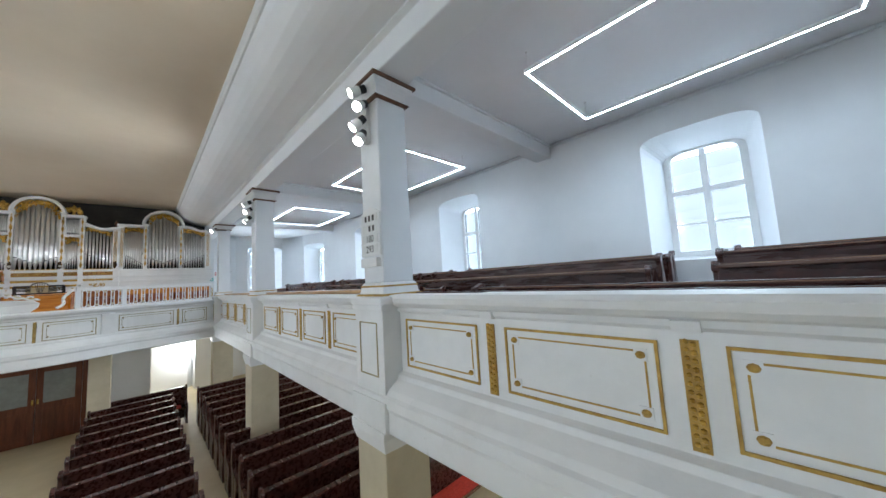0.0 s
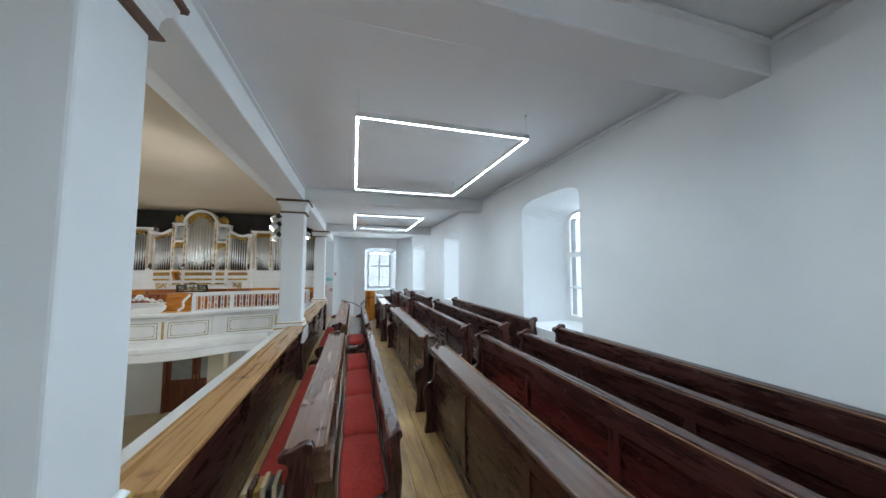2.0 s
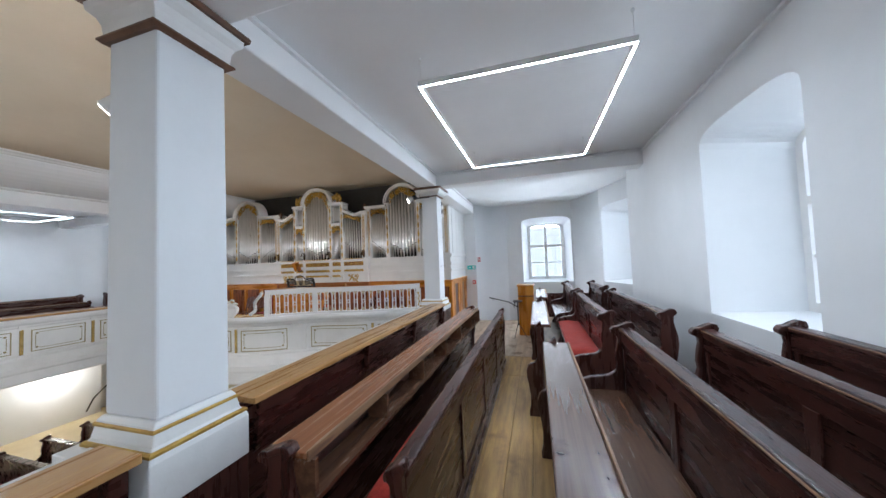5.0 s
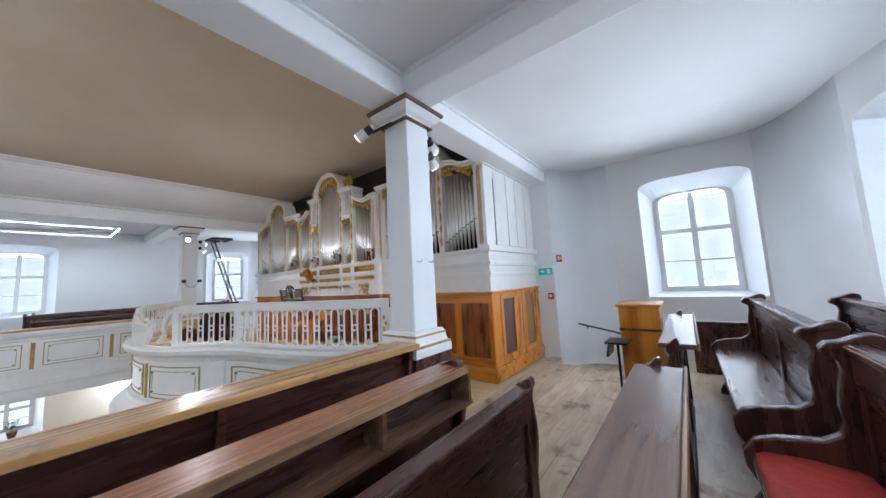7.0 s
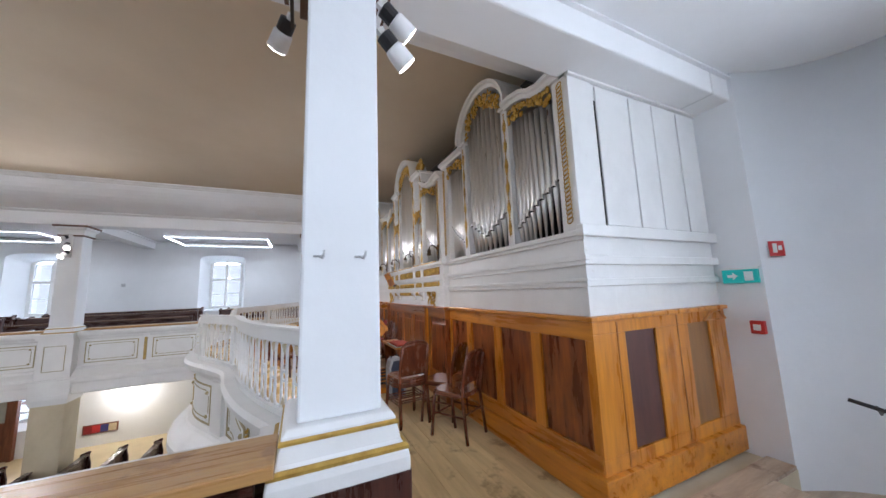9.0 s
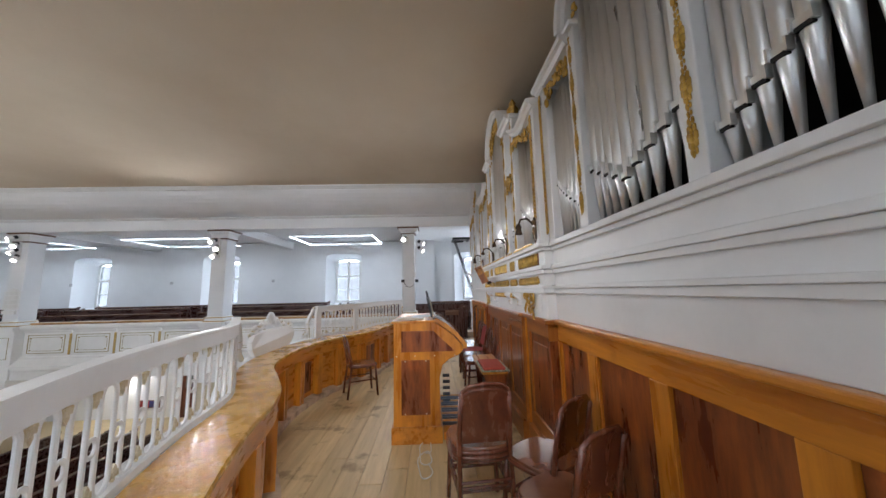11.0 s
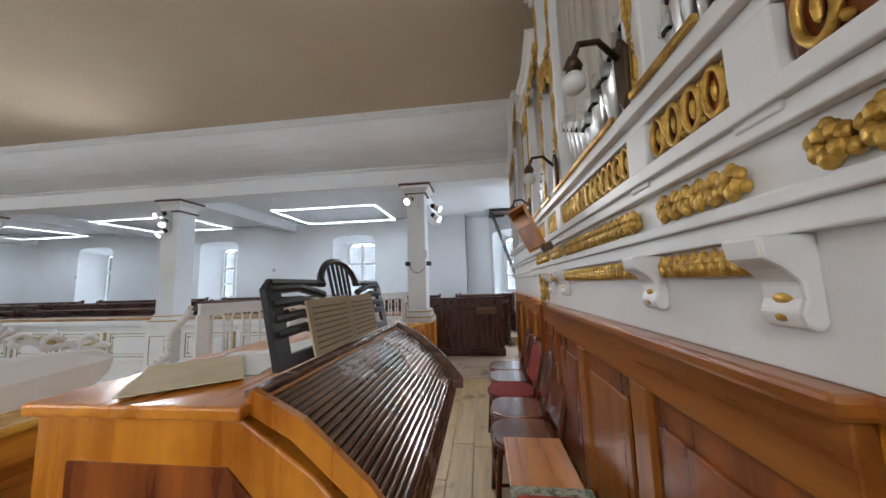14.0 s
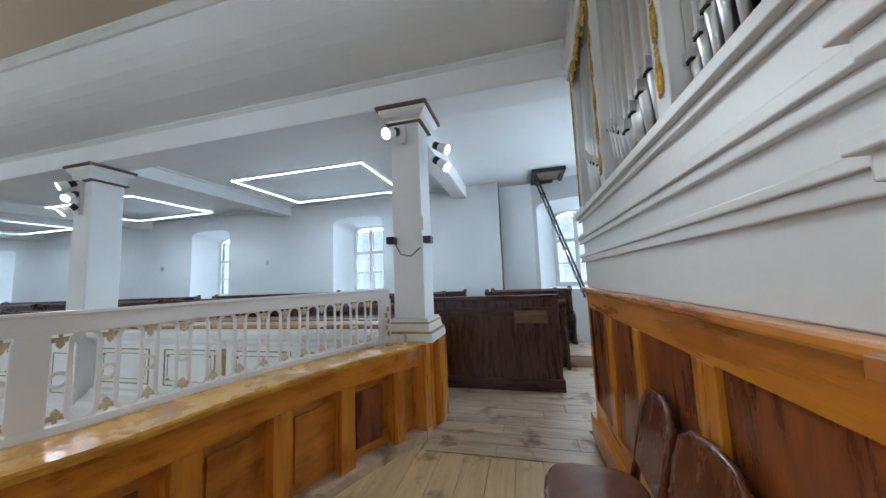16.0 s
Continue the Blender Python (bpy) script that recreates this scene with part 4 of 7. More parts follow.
def build_pew(side, xb, y0, y1, zf, zt, seat=True, desk=0.0, panelled=True, label="", top_mat=None, seat_w=0.36, shelf=False, sup=True, end_w=0.0):
    """A bench facing the nave: xb is the back's middle line; y0..y1 its length."""
    pw = thing("pew", label or "dark-stained wooden church pew with scrolled ends", "pew", "gallery pews")

    def put(name, k, m, lb="", bevel=0.0, smooth=False):
        return part(name, k if side == 0 else k.mirrored(), m, pw, lb, smooth, bevel)
    h = zt - zf
    put("backrest", Kit().box(xb - 0.015, xb + 0.015, y0 + 0.03, y1 - 0.03, zf + 0.05, zt - 0.035), DARKWOOD)
    if desk:
        put("book_board", Kit().box(xb - desk * 0.42, xb + desk * 0.58, y0 + 0.035, y1 - 0.035, zt - 0.035, zt - 0.004), top_mat or DESKWOOD, "wide worn book board", 0.007)
        put("board_lip", Kit().box(xb + desk * 0.58, xb + desk * 0.58 + 0.012, y0 + 0.035, y1 - 0.035, zt - 0.04, zt + 0.006), EDGEWOOD, "worn pale edge", 0.003)
    else:
        put("top_rail", Kit().box(xb - 0.042, xb + 0.045, y0 + 0.03, y1 - 0.03, zt - 0.04, zt - 0.004), DARKWOOD, "", 0.01)
        put("worn_edge", Kit().box(xb - 0.045, xb - 0.038, y0 + 0.05, y1 - 0.05, zt - 0.02, zt - 0.012), EDGEWOOD, "worn pale edge", 0.002)
    if panelled:
        n = max(2, int(round((y1 - y0) / 1.05)))
        for face, s in ((xb + 0.015, 1), (xb - 0.015, -1)):
            for z0, z1 in ((zf + 0.06, zf + 0.16), (zt - 0.17, zt - 0.04)):
                k = Kit().box(min(face, face + s * 0.014), max(face, face + s * 0.014), y0 + 0.04, y1 - 0.04, z0, z1)
                put("rail", k, DARKWOOD, "", 0.004)
            for i in range(n + 1):
                y = y0 + 0.06 + (y1 - y0 - 0.12) * i / n
                k = Kit().box(min(face, face + s * 0.014), max(face, face + s * 0.014), y - 0.045, y + 0.045, zf + 0.16, zt - 0.17)
                put("stile", k, DARKWOODZ, "", 0.004)
        k = Kit().box(xb + 0.015, xb + 0.045, y0 + 0.03, y1 - 0.03, zf, zf + 0.07)
        put("base_moulding", k, DARKWOOD, "", 0.008)
    if shelf:
        put("shelf", Kit().box(xb + 0.02, xb + 0.17, y0 + 0.05, y1 - 0.05, zt - 0.21, zt - 0.19), SEATWOOD)
        m = max(2, int((y1 - y0) / 0.62))
        for i in range(m + 1):
            y = y0 + 0.06 + (y1 - y0 - 0.12) * i / m
            put("divider", Kit().box(xb + 0.02, xb + 0.16, y - 0.012, y + 0.012, zt - 0.19, zt - 0.036), SEATWOOD)
    if seat:
        put("seat", Kit().box(xb - 0.02 - seat_w, xb - 0.02, y0 + 0.03, y1 - 0.03, zf + 0.41, zf + 0.445), SEATWOOD, "brown wooden seat board", 0.008)
    if sup:
        ys = [y0 + 0.025, y1 - 0.025]
        for y in ys:
            k = Kit().extrude(end_poly(h + 0.025, end_w or seat_w + 0.05), lambda u, v, w: (xb - u, w, zf + v), y - 0.025, y + 0.025)
            put("pew_end", k, DARKWOODZ, "scrolled pew end", 0.008)
            k = Kit().extrude(cap_poly(h + 0.025, end_w or seat_w + 0.05), lambda u, v, w: (xb - u, w, zf + v), y - 0.032, y + 0.032)
            put("scroll_cap", k, DARKWOODZ, "polished scroll moulding", 0.006)
    return pw


EDGEWOOD = mat("worn_pale_edge", (0.36, 0.21, 0.11), (0.14, 0.07, 0.04), 0.4, 5, bump=0.1, stretch=(4, 0.5, 4))


def cushion(side, x0, x1, y0, y1, z):
    k = Kit()
    n = max(3, int((y1 - y0) / 0.16))
    rows = []
    for i in range(n + 1):
        y = y0 + (y1 - y0) * i / n
        e = 0.012 if i in (0, n) else 0.0
        w = 0.004 * math.sin(i * 2.3)
        rows.append([(x0 + e, y, z), (x0 - 0.004 + e, y, z + 0.018), (x0 + 0.02 + e, y, z + 0.036 + w - e), ((x0 + x1) / 2, y, z + 0.043 + w - e), (x1 - 0.02 - e, y, z + 0.036 - w - e), (x1 + 0.004 - e, y, z + 0.018), (x1 - e, y, z)])
    m = 7
    for r in rows:
        k.v += r
    for i in range(n):
        for j in range(m):
            k.f.append((i * m + j, i * m + (j + 1) % m, (i + 1) * m + (j + 1) % m, (i + 1) * m + j))
    k.f += [tuple(range(m)), tuple(n * m + j for j in range(m))]
    ob = part("seat_cushion", k if side == 0 else k.mirrored(), RED, None, smooth=True)
    tagged(ob, "long red woven seat cushion lying on a pew", "cushion", "red seat cushions")


PLAT = 0.17
# each block: desk line, then where desk, first, second and back row begin and end
BLOCKS = ((3.99, (-4.1, -0.10), (-4.1, -0.10), (-4.1, -0.10), (-4.05, -0.20)),
          (3.99, (0.40, 4.58), (0.40, 4.46), (0.40, 4.42), (0.45, 4.36)),
          (3.99, (5.08, 8.75), (4.93, 8.75), (4.90, 8.75), (4.93, 8.65)),
          (3.88, (9.42, 11.42), (9.30, 11.50), (9.42, 11.80), None),
          (3.94, (12.48, 13.50), (12.25, 13.45), (12.3, 13.75), None))
for _s in (0, 1):
    nm = ("east", "west")[_s]
    k = Kit().box(3.98, 5.6, -6.0, 12.34, -0.02, PLAT).box(3.98, 5.9, 12.34, 13.9, -0.02, PLAT)
    if _s == 0:
        k.box(3.98, 5.7, 13.9, 14.50, -0.02, PLAT)
    structure("platform_" + nm, k if _s == 0 else k.mirrored(), GREYPINE, "low boarded platform under the pews")
    for _xd, (a, b), _r1, _r2, _r3 in BLOCKS:
        if _s == 0 and a > 12:
            a, b, _r1 = 11.92, 13.60, (11.82, 13.80)
        build_pew(_s, _xd, a, b, 0, 0.98, seat=False, desk=0.2, top_mat=DARKBOARD, label="dark panelled pew front with a wide worn book board", seat_w=0.10)
        build_pew(_s, 4.54, *_r1, PLAT, 1.12, seat_w=0.33)
        build_pew(_s, 5.09, *_r2, PLAT, 1.12, seat_w=0.33)
        if _r3:
            build_pew(_s, 5.55, *_r3, PLAT, 1.17, seat_w=0.30)
    for a, b in ((-3.2, 1.78), (2.80, 6.20), (7.0, 11.25)):
        build_pew(_s, 2.76, a, b, 0, 0.89, desk=0.22 if b > 2 else 0.0, panelled=b < 2, shelf=b > 2, top_mat=DESKWOOD if b < 7 else REDWORN, label="wooden pew with a wide worn book board and shelf", seat_w=0.34)
    for a, b in ((-3.2, 1.85), (2.88, 6.62), (7.05, 11.2)):
        build_pew(_s, 3.30, a, b, 0, 0.86, seat_w=0.34, end_w=0.2, label="dark panelled pew closing off the gallery aisle")
t = thing("wooden_screen", "low dark-stained panelled screen beyond the pews", "screen")
part("panel", Kit().box(4.02, 5.3, 14.48, 14.50, PLAT, 0.76), DARKWOODZ, t)
part("top_rail", Kit().box(4.0, 5.32, 14.455, 14.52, 0.75, 0.785), DARKWOOD, t, bevel=0.008)
for _z in (PLAT, 0.64):
    part("rail", Kit().box(4.03, 5.29, 14.466, 14.48, _z, _z + 0.1), DARKWOOD, t, bevel=0.004)
for _x in (4.03, 4.63, 5.22):
    part("stile", Kit().box(_x, _x + 0.07, 14.466, 14.48, PLAT + 0.1, 0.64), DARKWOODZ, t, bevel=0.004)
cushion(0, 2.42, 2.72, 2.95, 6.0, 0.445)
for _a, _b in ((2.95, 3.75), (3.77, 4.65), (4.67, 5.6), (5.63, 6.5)):
    cushion(0, 2.96, 3.26, _a, _b, 0.445)
cushion(0, 2.42, 2.72, 7.2, 9.2, 0.445)
cushion(0, 4.20, 4.52, 1.2, 4.3, PLAT + 0.445)
cushion(0, 4.20, 4.52, 9.6, 11.52, PLAT + 0.445)
cushion(0, 2.96, 3.26, 7.3, 8.2, 0.445)
cushion(0, 2.42, 2.72, -3.0, 1.6, 0.445)
cushion(0, 2.96, 3.26, -3.0, 1.7, 0.445)
cushion(0, 4.20, 4.52, -3.5, -0.3, PLAT + 0.445)
cushion(1, 2.42, 2.72, 3.2, 6.0, 0.445)

# ---------------------------------------------------------------- organ
WING_Y, MID_Y = 13.45, 13.37
OH = 3.97
Z_W, Z_S = 1.25, 1.87
organ = thing("pipe_organ", "white and gilt baroque pipe organ on a honey oak wainscot", "pipe organ")


MIDWOOD = mat("orange_brown_oak", (0.46, 0.165, 0.028), (0.25, 0.075, 0.014), 0.3, 2.2, bump=0.08, bscale=30, stretch=(6, 6, 0.6), coat=0.4)
MIDWOODX = mat("orange_brown_oak_rail", (0.46, 0.165, 0.028), (0.25, 0.075, 0.014), 0.3, 2.2, bump=0.08, bscale=30, stretch=(0.6, 6, 6), coat=0.4)


STEPS_IN = (0.0, 0.47, 0.57, 0.89, 1.0, 1.46, 1.6)
STEPS_OUT = (0.0, 0.40, 0.50, 0.77, 0.87, 1.44, 1.57)
STEPS_WEST = (0.0, 0.39, 0.48, 0.72, 0.81, 1.28, 1.39)
XM = -2.05


def wx(dx):
    """World x on the organ front: the middle part, then the wings."""
    a = abs(dx)
    if a <= 1.6001:
        return XM + math.copysign(float(np.interp(a, STEPS_IN, STEPS_OUT if dx > 0 else STEPS_WEST)), dx)
    back = float(np.interp(a, (1.6, 2.2), (0.0 if dx > 0 else 0.24, 0.05 if dx > 0 else 0.12)))
    return OX + dx - math.copysign(back, dx)


def side_of(dx):
    return MID_Y if abs(dx) < 1.6 else WING_Y


def ob_box(name, dx0, dx1, y0, y1, z0, z1, m, label="", bevel=0.004):
    return part(name, Kit().box(wx(dx0), wx(dx1), y0, y1, z0, z1), m, organ, label, bevel=bevel)


def wainscot(dx0, dx1, yf, n, mid):
    """Framed oak panelling facing the loft."""
    ob_box("wainscot_back", dx0, dx1, yf + 0.02, yf + 0.06, 0, Z_W - 0.02, HONEY)
    ob_box("wainscot_plinth", dx0, dx1, yf - 0.05, yf + 0.02, 0, 0.20, MIDWOODX if mid else HONEYX, bevel=0.008)
    ob_box("wainscot_rail", dx0, dx1, yf - 0.012, yf + 0.02, 0.20, 0.32, MIDWOODX if mid else HONEYX)
    ob_box("wainscot_rail", dx0, dx1, yf - 0.012, yf + 0.02, 1.08, Z_W - 0.03, MIDWOODX if mid else HONEYX)
    ob_box("wainscot_cornice", dx0 - 0.02, dx1 + 0.02, yf - 0.05, yf + 0.02, Z_W - 0.035, Z_W, MIDWOODX if mid else HONEYX, bevel=0.01)
    w = (dx1 - dx0) / n
    for i in range(n + 1):
        c = dx0 + w * i
        a, b = max(dx0, c - 0.06), min(dx1, c + 0.06)
        ob_box("wainscot_stile", a, b, yf - 0.012, yf + 0.02, 0.32, 1.08, HONEY if not mid else MIDWOOD)
        if i < n:
            ob_box("wainscot_panel", c + 0.062, c + w - 0.062, yf + 0.006, yf + 0.02, 0.322, 1.078, REDWOOD, "red-brown wood panel")
            if mid:
                ob_box("raised_panel", c + 0.11, c + w - 0.11, yf - 0.006, yf + 0.006, 0.40, 1.0, MIDWOOD if i % 2 else REDWOOD, bevel=0.006)


wainscot(-OH, -1.62, WING_Y, 4, False)
wainscot(1.62, OH, WING_Y, 4, False)
wainscot(-1.62, -1.02, MID_Y + 0.045, 1, True)
wainscot(-0.998, 0.998, MID_Y, 3, True)
wainscot(1.02, 1.62, MID_Y + 0.045, 1, True)
for _g in (-1, 1):
    _a, _b = sorted((_g * 1.60, _g * 1.632))
    ob_box("wainscot_return", _a, _b, MID_Y + 0.004, WING_Y + 0.02, 0, Z_W - 0.04, REDWOOD)
    ob_box("base_return", _a, _b, MID_Y + 0.004, WING_Y + 0.02, Z_W - 0.04, Z_S - 0.03, WHITE)
    _e = wx(_g * 1.632)
    for _z0, _z1, _o, _m in ((Z_W - 0.036, Z_W - 0.001, 0.045, MIDWOOD), (1.08, Z_W - 0.04, 0.012, MIDWOOD), (0.0, 0.2, 0.04, MIDWOOD), (1.462, 1.498, 0.023, WHITE), (1.502, 1.523, 0.036, WHITE),
                             (1.622, 1.653, 0.023, WHITE), (1.657, 1.688, 0.036, WHITE), (1.812, 1.838, 0.023, WHITE), (1.842, 1.878, 0.046, WHITE)):
        part("return_moulding", Kit().box(*sorted((_e, _e + _g * _o)), MID_Y - _o + 0.003, WING_Y - 0.001, _z0, _z1), _m, organ, bevel=0.004)


def side_wainscot(sg):
    xo = wx(sg * OH)

    def bx(name, o0, o1, y0, y1, z0, z1, m, bevel=0.004):
        a, b = sorted((xo + sg * o0, xo + sg * o1))
        part(name, Kit().box(a, b, y0, y1, z0, z1), m, organ, bevel=bevel)
    y0, y1 = WING_Y - 0.008, 15.18
    bx("wainscot_back", -0.06, -0.02, y0, y1, 0, Z_W, HONEY)
    bx("wainscot_plinth", -0.02, 0.05, WING_Y - 0.05, y1, 0, 0.20, HONEYX, 0.008)
    bx("wainscot_rail", -0.02, 0.012, y0, y1, 0.20, 0.30, HONEY)
    bx("wainscot_rail", -0.02, 0.012, y0, y1, 1.12, Z_W - 0.03, HONEY)
    bx("wainscot_cornice", -0.02, 0.05, WING_Y - 0.05, y1, Z_W - 0.035, Z_W, HONEY, 0.01)
    for a, b in ((y0, y0 + 0.34), (y0 + 0.70, y0 + 1.14), (y0 + 1.47, y1)):
        bx("wainscot_stile", -0.02, 0.012, a, b, 0.30, 1.12, HONEY)
    for a in (y0 + 0.245, y0 + 0.985):
        bx("joint_strip", 0.012, 0.016, a, a + 0.012, 0.21, 1.20, MIDWOOD, 0)
    bx("wainscot_panel", -0.02, -0.004, y0 + 0.34, y0 + 0.70, 0.30, 1.12, PANELDARK)
    bx("wainscot_panel", -0.02, -0.004, y0 + 1.14, y0 + 1.47, 0.30, 1.12, PANELTAN)
    # white upper side with tall boards and an open joint
    bx("case_side", -0.08, -0.012, WING_Y + 0.004, y1, Z_W, 3.22, WHITE)
    bx("open_joint", -0.012, -0.009, y0 + 0.285, y0 + 0.30, 1.93, 2.98, BLACK, 0)
    for a, b in ((y0 + 0.30, y0 + 0.70), (y0 + 0.72, y0 + 1.03), (y0 + 1.045, y0 + 1.40), (y0 + 1.42, y1 - 0.02)):
        bx("side_board", -0.012, 0.002, a, b, 1.935, 3.10, WHITE, 0.004)
    for z0, z1, o in ((1.46, 1.52, 0.02), (1.62, 1.69, 0.035), (1.83, 1.92, 0.05), (3.12, 3.18, 0.03), (3.18, 3.24, 0.06), (3.24, 3.28, 0.085)):
        bx("moulding", -0.012, o - 0.003, WING_Y - o + 0.003, y1, z0 + 0.002, z1 - 0.002, WHITE, 0.006)


PANELDARK = mat("violet_brown_panel", (0.12, 0.05, 0.04), (0.07, 0.03, 0.028), 0.35, 2.6, bump=0.08, stretch=(5, 5, 0.7), coat=0.3)
PANELTAN = mat("tan_oak_panel", (0.34, 0.17, 0.06), (0.24, 0.11, 0.035), 0.35, 2.6, bump=0.08, stretch=(5, 5, 0.7), coat=0.3)
side_wainscot(1)
side_wainscot(-1)

# white base zone and its mouldings
for a, b, yf in ((-OH, -1.62, WING_Y), (-1.62, 1.62, MID_Y), (1.62, OH, WING_Y)):
    ob_box("base_case", a, b, yf, yf + 0.3, Z_W, Z_S - 0.02, WHITE)
    for z0, z1, o in ((1.46, 1.50, 0.025), (1.50, 1.525, 0.04), (1.62, 1.655, 0.025), (1.655, 1.69, 0.04), (1.81, 1.84, 0.025), (1.84, 1.88, 0.05)):
        ob_box("moulding", a - o * (a < -3 or abs(a) < 1.7 and yf == MID_Y), b + o * (b > 3 or abs(b) < 1.7 and yf == MID_Y), yf - o, yf, z0, z1, WHITE, bevel=0.004)
# Black sheet behind the pipes: the inside's shade put into its colour.
ob_box("black_backing", -OH + 0.1, OH - 0.1, 13.95, 14.0, 1.3, 3.1, BLACK, "black sheet standing for the unlit inside of the organ", 0)
# Added sheet; its dark colour stands for the unlit space behind the towers.
ob_box("back_shade_sheet", -OH + 0.12, OH - 0.12, 14.02, 14.08, 3.05, 3.98, VOIDSHADE, "added dark sheet painting the unlit space behind the organ top", 0)
ob_box("case_roof", -OH + 0.1, OH - 0.1, 13.9, 14.85, 3.1, 3.16, VOIDSHADE, "near-black boards on top of the organ", 0)
# Painted black as well, to keep the case's inside dark.
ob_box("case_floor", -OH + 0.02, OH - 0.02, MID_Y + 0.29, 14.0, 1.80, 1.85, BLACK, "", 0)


def pipe(cx, cy, r, foot, top, tag="pipe"):
    z0 = Z_S
    k = Kit().lathe(cx, cy, [(r * 0.22, z0), (r * 0.9, z0 + foot - 0.03), (r, z0 + foot), (r, top)], 12)
    p = part(tag, k, TIN, organ, smooth=True)
    # mouth with its ears
    zm = z0 + foot
    k = Kit().box(cx - r * 0.72, cx + r * 0.72, cy - r * 1.02, cy - r * 0.7, zm - 0.008, zm + r * 0.55)
    k.box(cx - r * 0.95, cx - r * 0.72, cy - r * 1.3, cy - r * 0.5, zm - 0.015, zm + r * 0.9).box(cx + r * 0.72, cx + r * 0.95, cy - r * 1.3, cy - r * 0.5, zm - 0.015, zm + r * 0.9)
    part("mouth", k, TIN, p)
    k = Kit().box(cx - r * 0.7, cx + r * 0.7, cy - r * 1.06, cy - r * 0.6, zm - 0.022, zm - 0.008)
    part("mouth_slit", k, BLACK, p)


def pipe_field(dx0, dx1, n, shape, top_fn, yf, base=Z_S):
    """Front pipes between two pilasters. shape: 'v', 'left', 'right' line of the mouths."""
    w = (dx1 - dx0) / n
    for i in range(n):
        dx = dx0 + w * (i + 0.5)
        t = (i + 0.5) / n
        r = w * (0.462 if shape == 'v' else 0.455) * (0.89 if yf == MID_Y else 1.0)
        if shape == 'v':
            foot = 0.20 + 0.20 * abs(2 * t - 1)
        elif shape == 'up':
            foot = 0.17 + 0.33 * t
        else:
            foot = 0.17 + 0.33 * (1 - t)
        pipe(wx(dx), yf + 0.05 + 0.012 * math.cos(t * math.pi * 2), r, foot, top_fn(dx) - 0.03)


def leaves_under(name, dx0, dx1, top_fn, depth, yf, count, seed, big=0.022):
    rnd = random.Random(seed)
    k = Kit()
    for _ in range(count):
        u = rnd.random()
        dx = dx0 + (dx1 - dx0) * u
        dep = depth * (0.35 + 0.65 * abs(2 * u - 1) ** 0.8) * (0.75 + 0.4 * rnd.random())
        v = rnd.random()
        z = top_fn(dx) - 0.02 - dep * v
        s = rnd.uniform(0.6, 1.2) * big
        k.ball((wx(dx), yf - 0.012 + rnd.uniform(-0.012, 0.012), z), s, 6, (rnd.uniform(0.7, 1.6), 0.6, rnd.uniform(0.7, 1.7)))
    part(name, k, GOLD, organ, "gilt carved foliage above the pipes", smooth=True)


def chain_strip(dx, z0, z1, yf, w=0.022):
    k = Kit()
    n = int((z1 - z0) / 0.034)
    for i in range(n):
        z = z0 + (i + 0.5) * (z1 - z0) / n
        pts = [(wx(dx) + w * 1.1 * math.cos(a), yf - 0.008 - 0.004 * math.cos(a), z + 0.022 * math.sin(a) + 0.006 * math.cos(a)) for a in [2 * math.pi * j / 12 for j in range(12)]]
        k.sweep(pts, [(0.005, 0), (0, 0.005), (-0.005, 0), (0, -0.005)], True, up=(0, 1, 0))
    part("gilt_chain", k, GOLD, organ, "gilt interlaced chain ornament")


def leaf_drop(dx, z0, z1, yf):
    k = Kit()
    n = int((z1 - z0) / 0.03)
    rnd = random.Random(int(dx * 100) + 7)
    for i in range(n):
        z = z0 + (i + 0.5) * (z1 - z0) / n
        s = 0.75 + 0.35 * math.sin(i * 0.9) + 0.2 * rnd.random()
        for o in (-1, 0, 1):
            k.ball((wx(dx) + o * 0.012 * s, yf - 0.004 - 0.004 * (o == 0), z + (0.012 if o else 0.0)), 0.0115 * s, 7, (0.9, 0.6, 1.7))
    part("gilt_drop", k, GOLD, organ, "gilt leaf drop", smooth=True)


def pilaster(dx0, dx1, z1, yf):
    ob_box("pilaster", dx0, dx1, yf - 0.012, yf + 0.25, Z_S, z1, WHITE, bevel=0.006)
    ob_box("pilaster_cap", dx0 - 0.02, dx1 + 0.02, yf - 0.04, yf + 0.25, z1, z1 + 0.04, WHITE, bevel=0.008)


def cornice_line(pts, yf, deep=0.3):
    """A moulded top running over (dx, z) points."""
    path = [(wx(a), yf, b) for a, b in pts]
    k = Kit().sweep(path, [(0.03, 0.0), (0.05, 0.028), (0.075, 0.036), (0.08, 0.07), (0.02, 0.08), (-deep, 0.08), (-deep, 0.0)])
    part("cornice", k, WHITE, organ)


def arch_pts(c, hw, spring, rise, n=18):
    return [(c - hw * math.cos(math.pi * i / n), spring + rise * math.sin(math.pi * i / n)) for i in range(n + 1)]


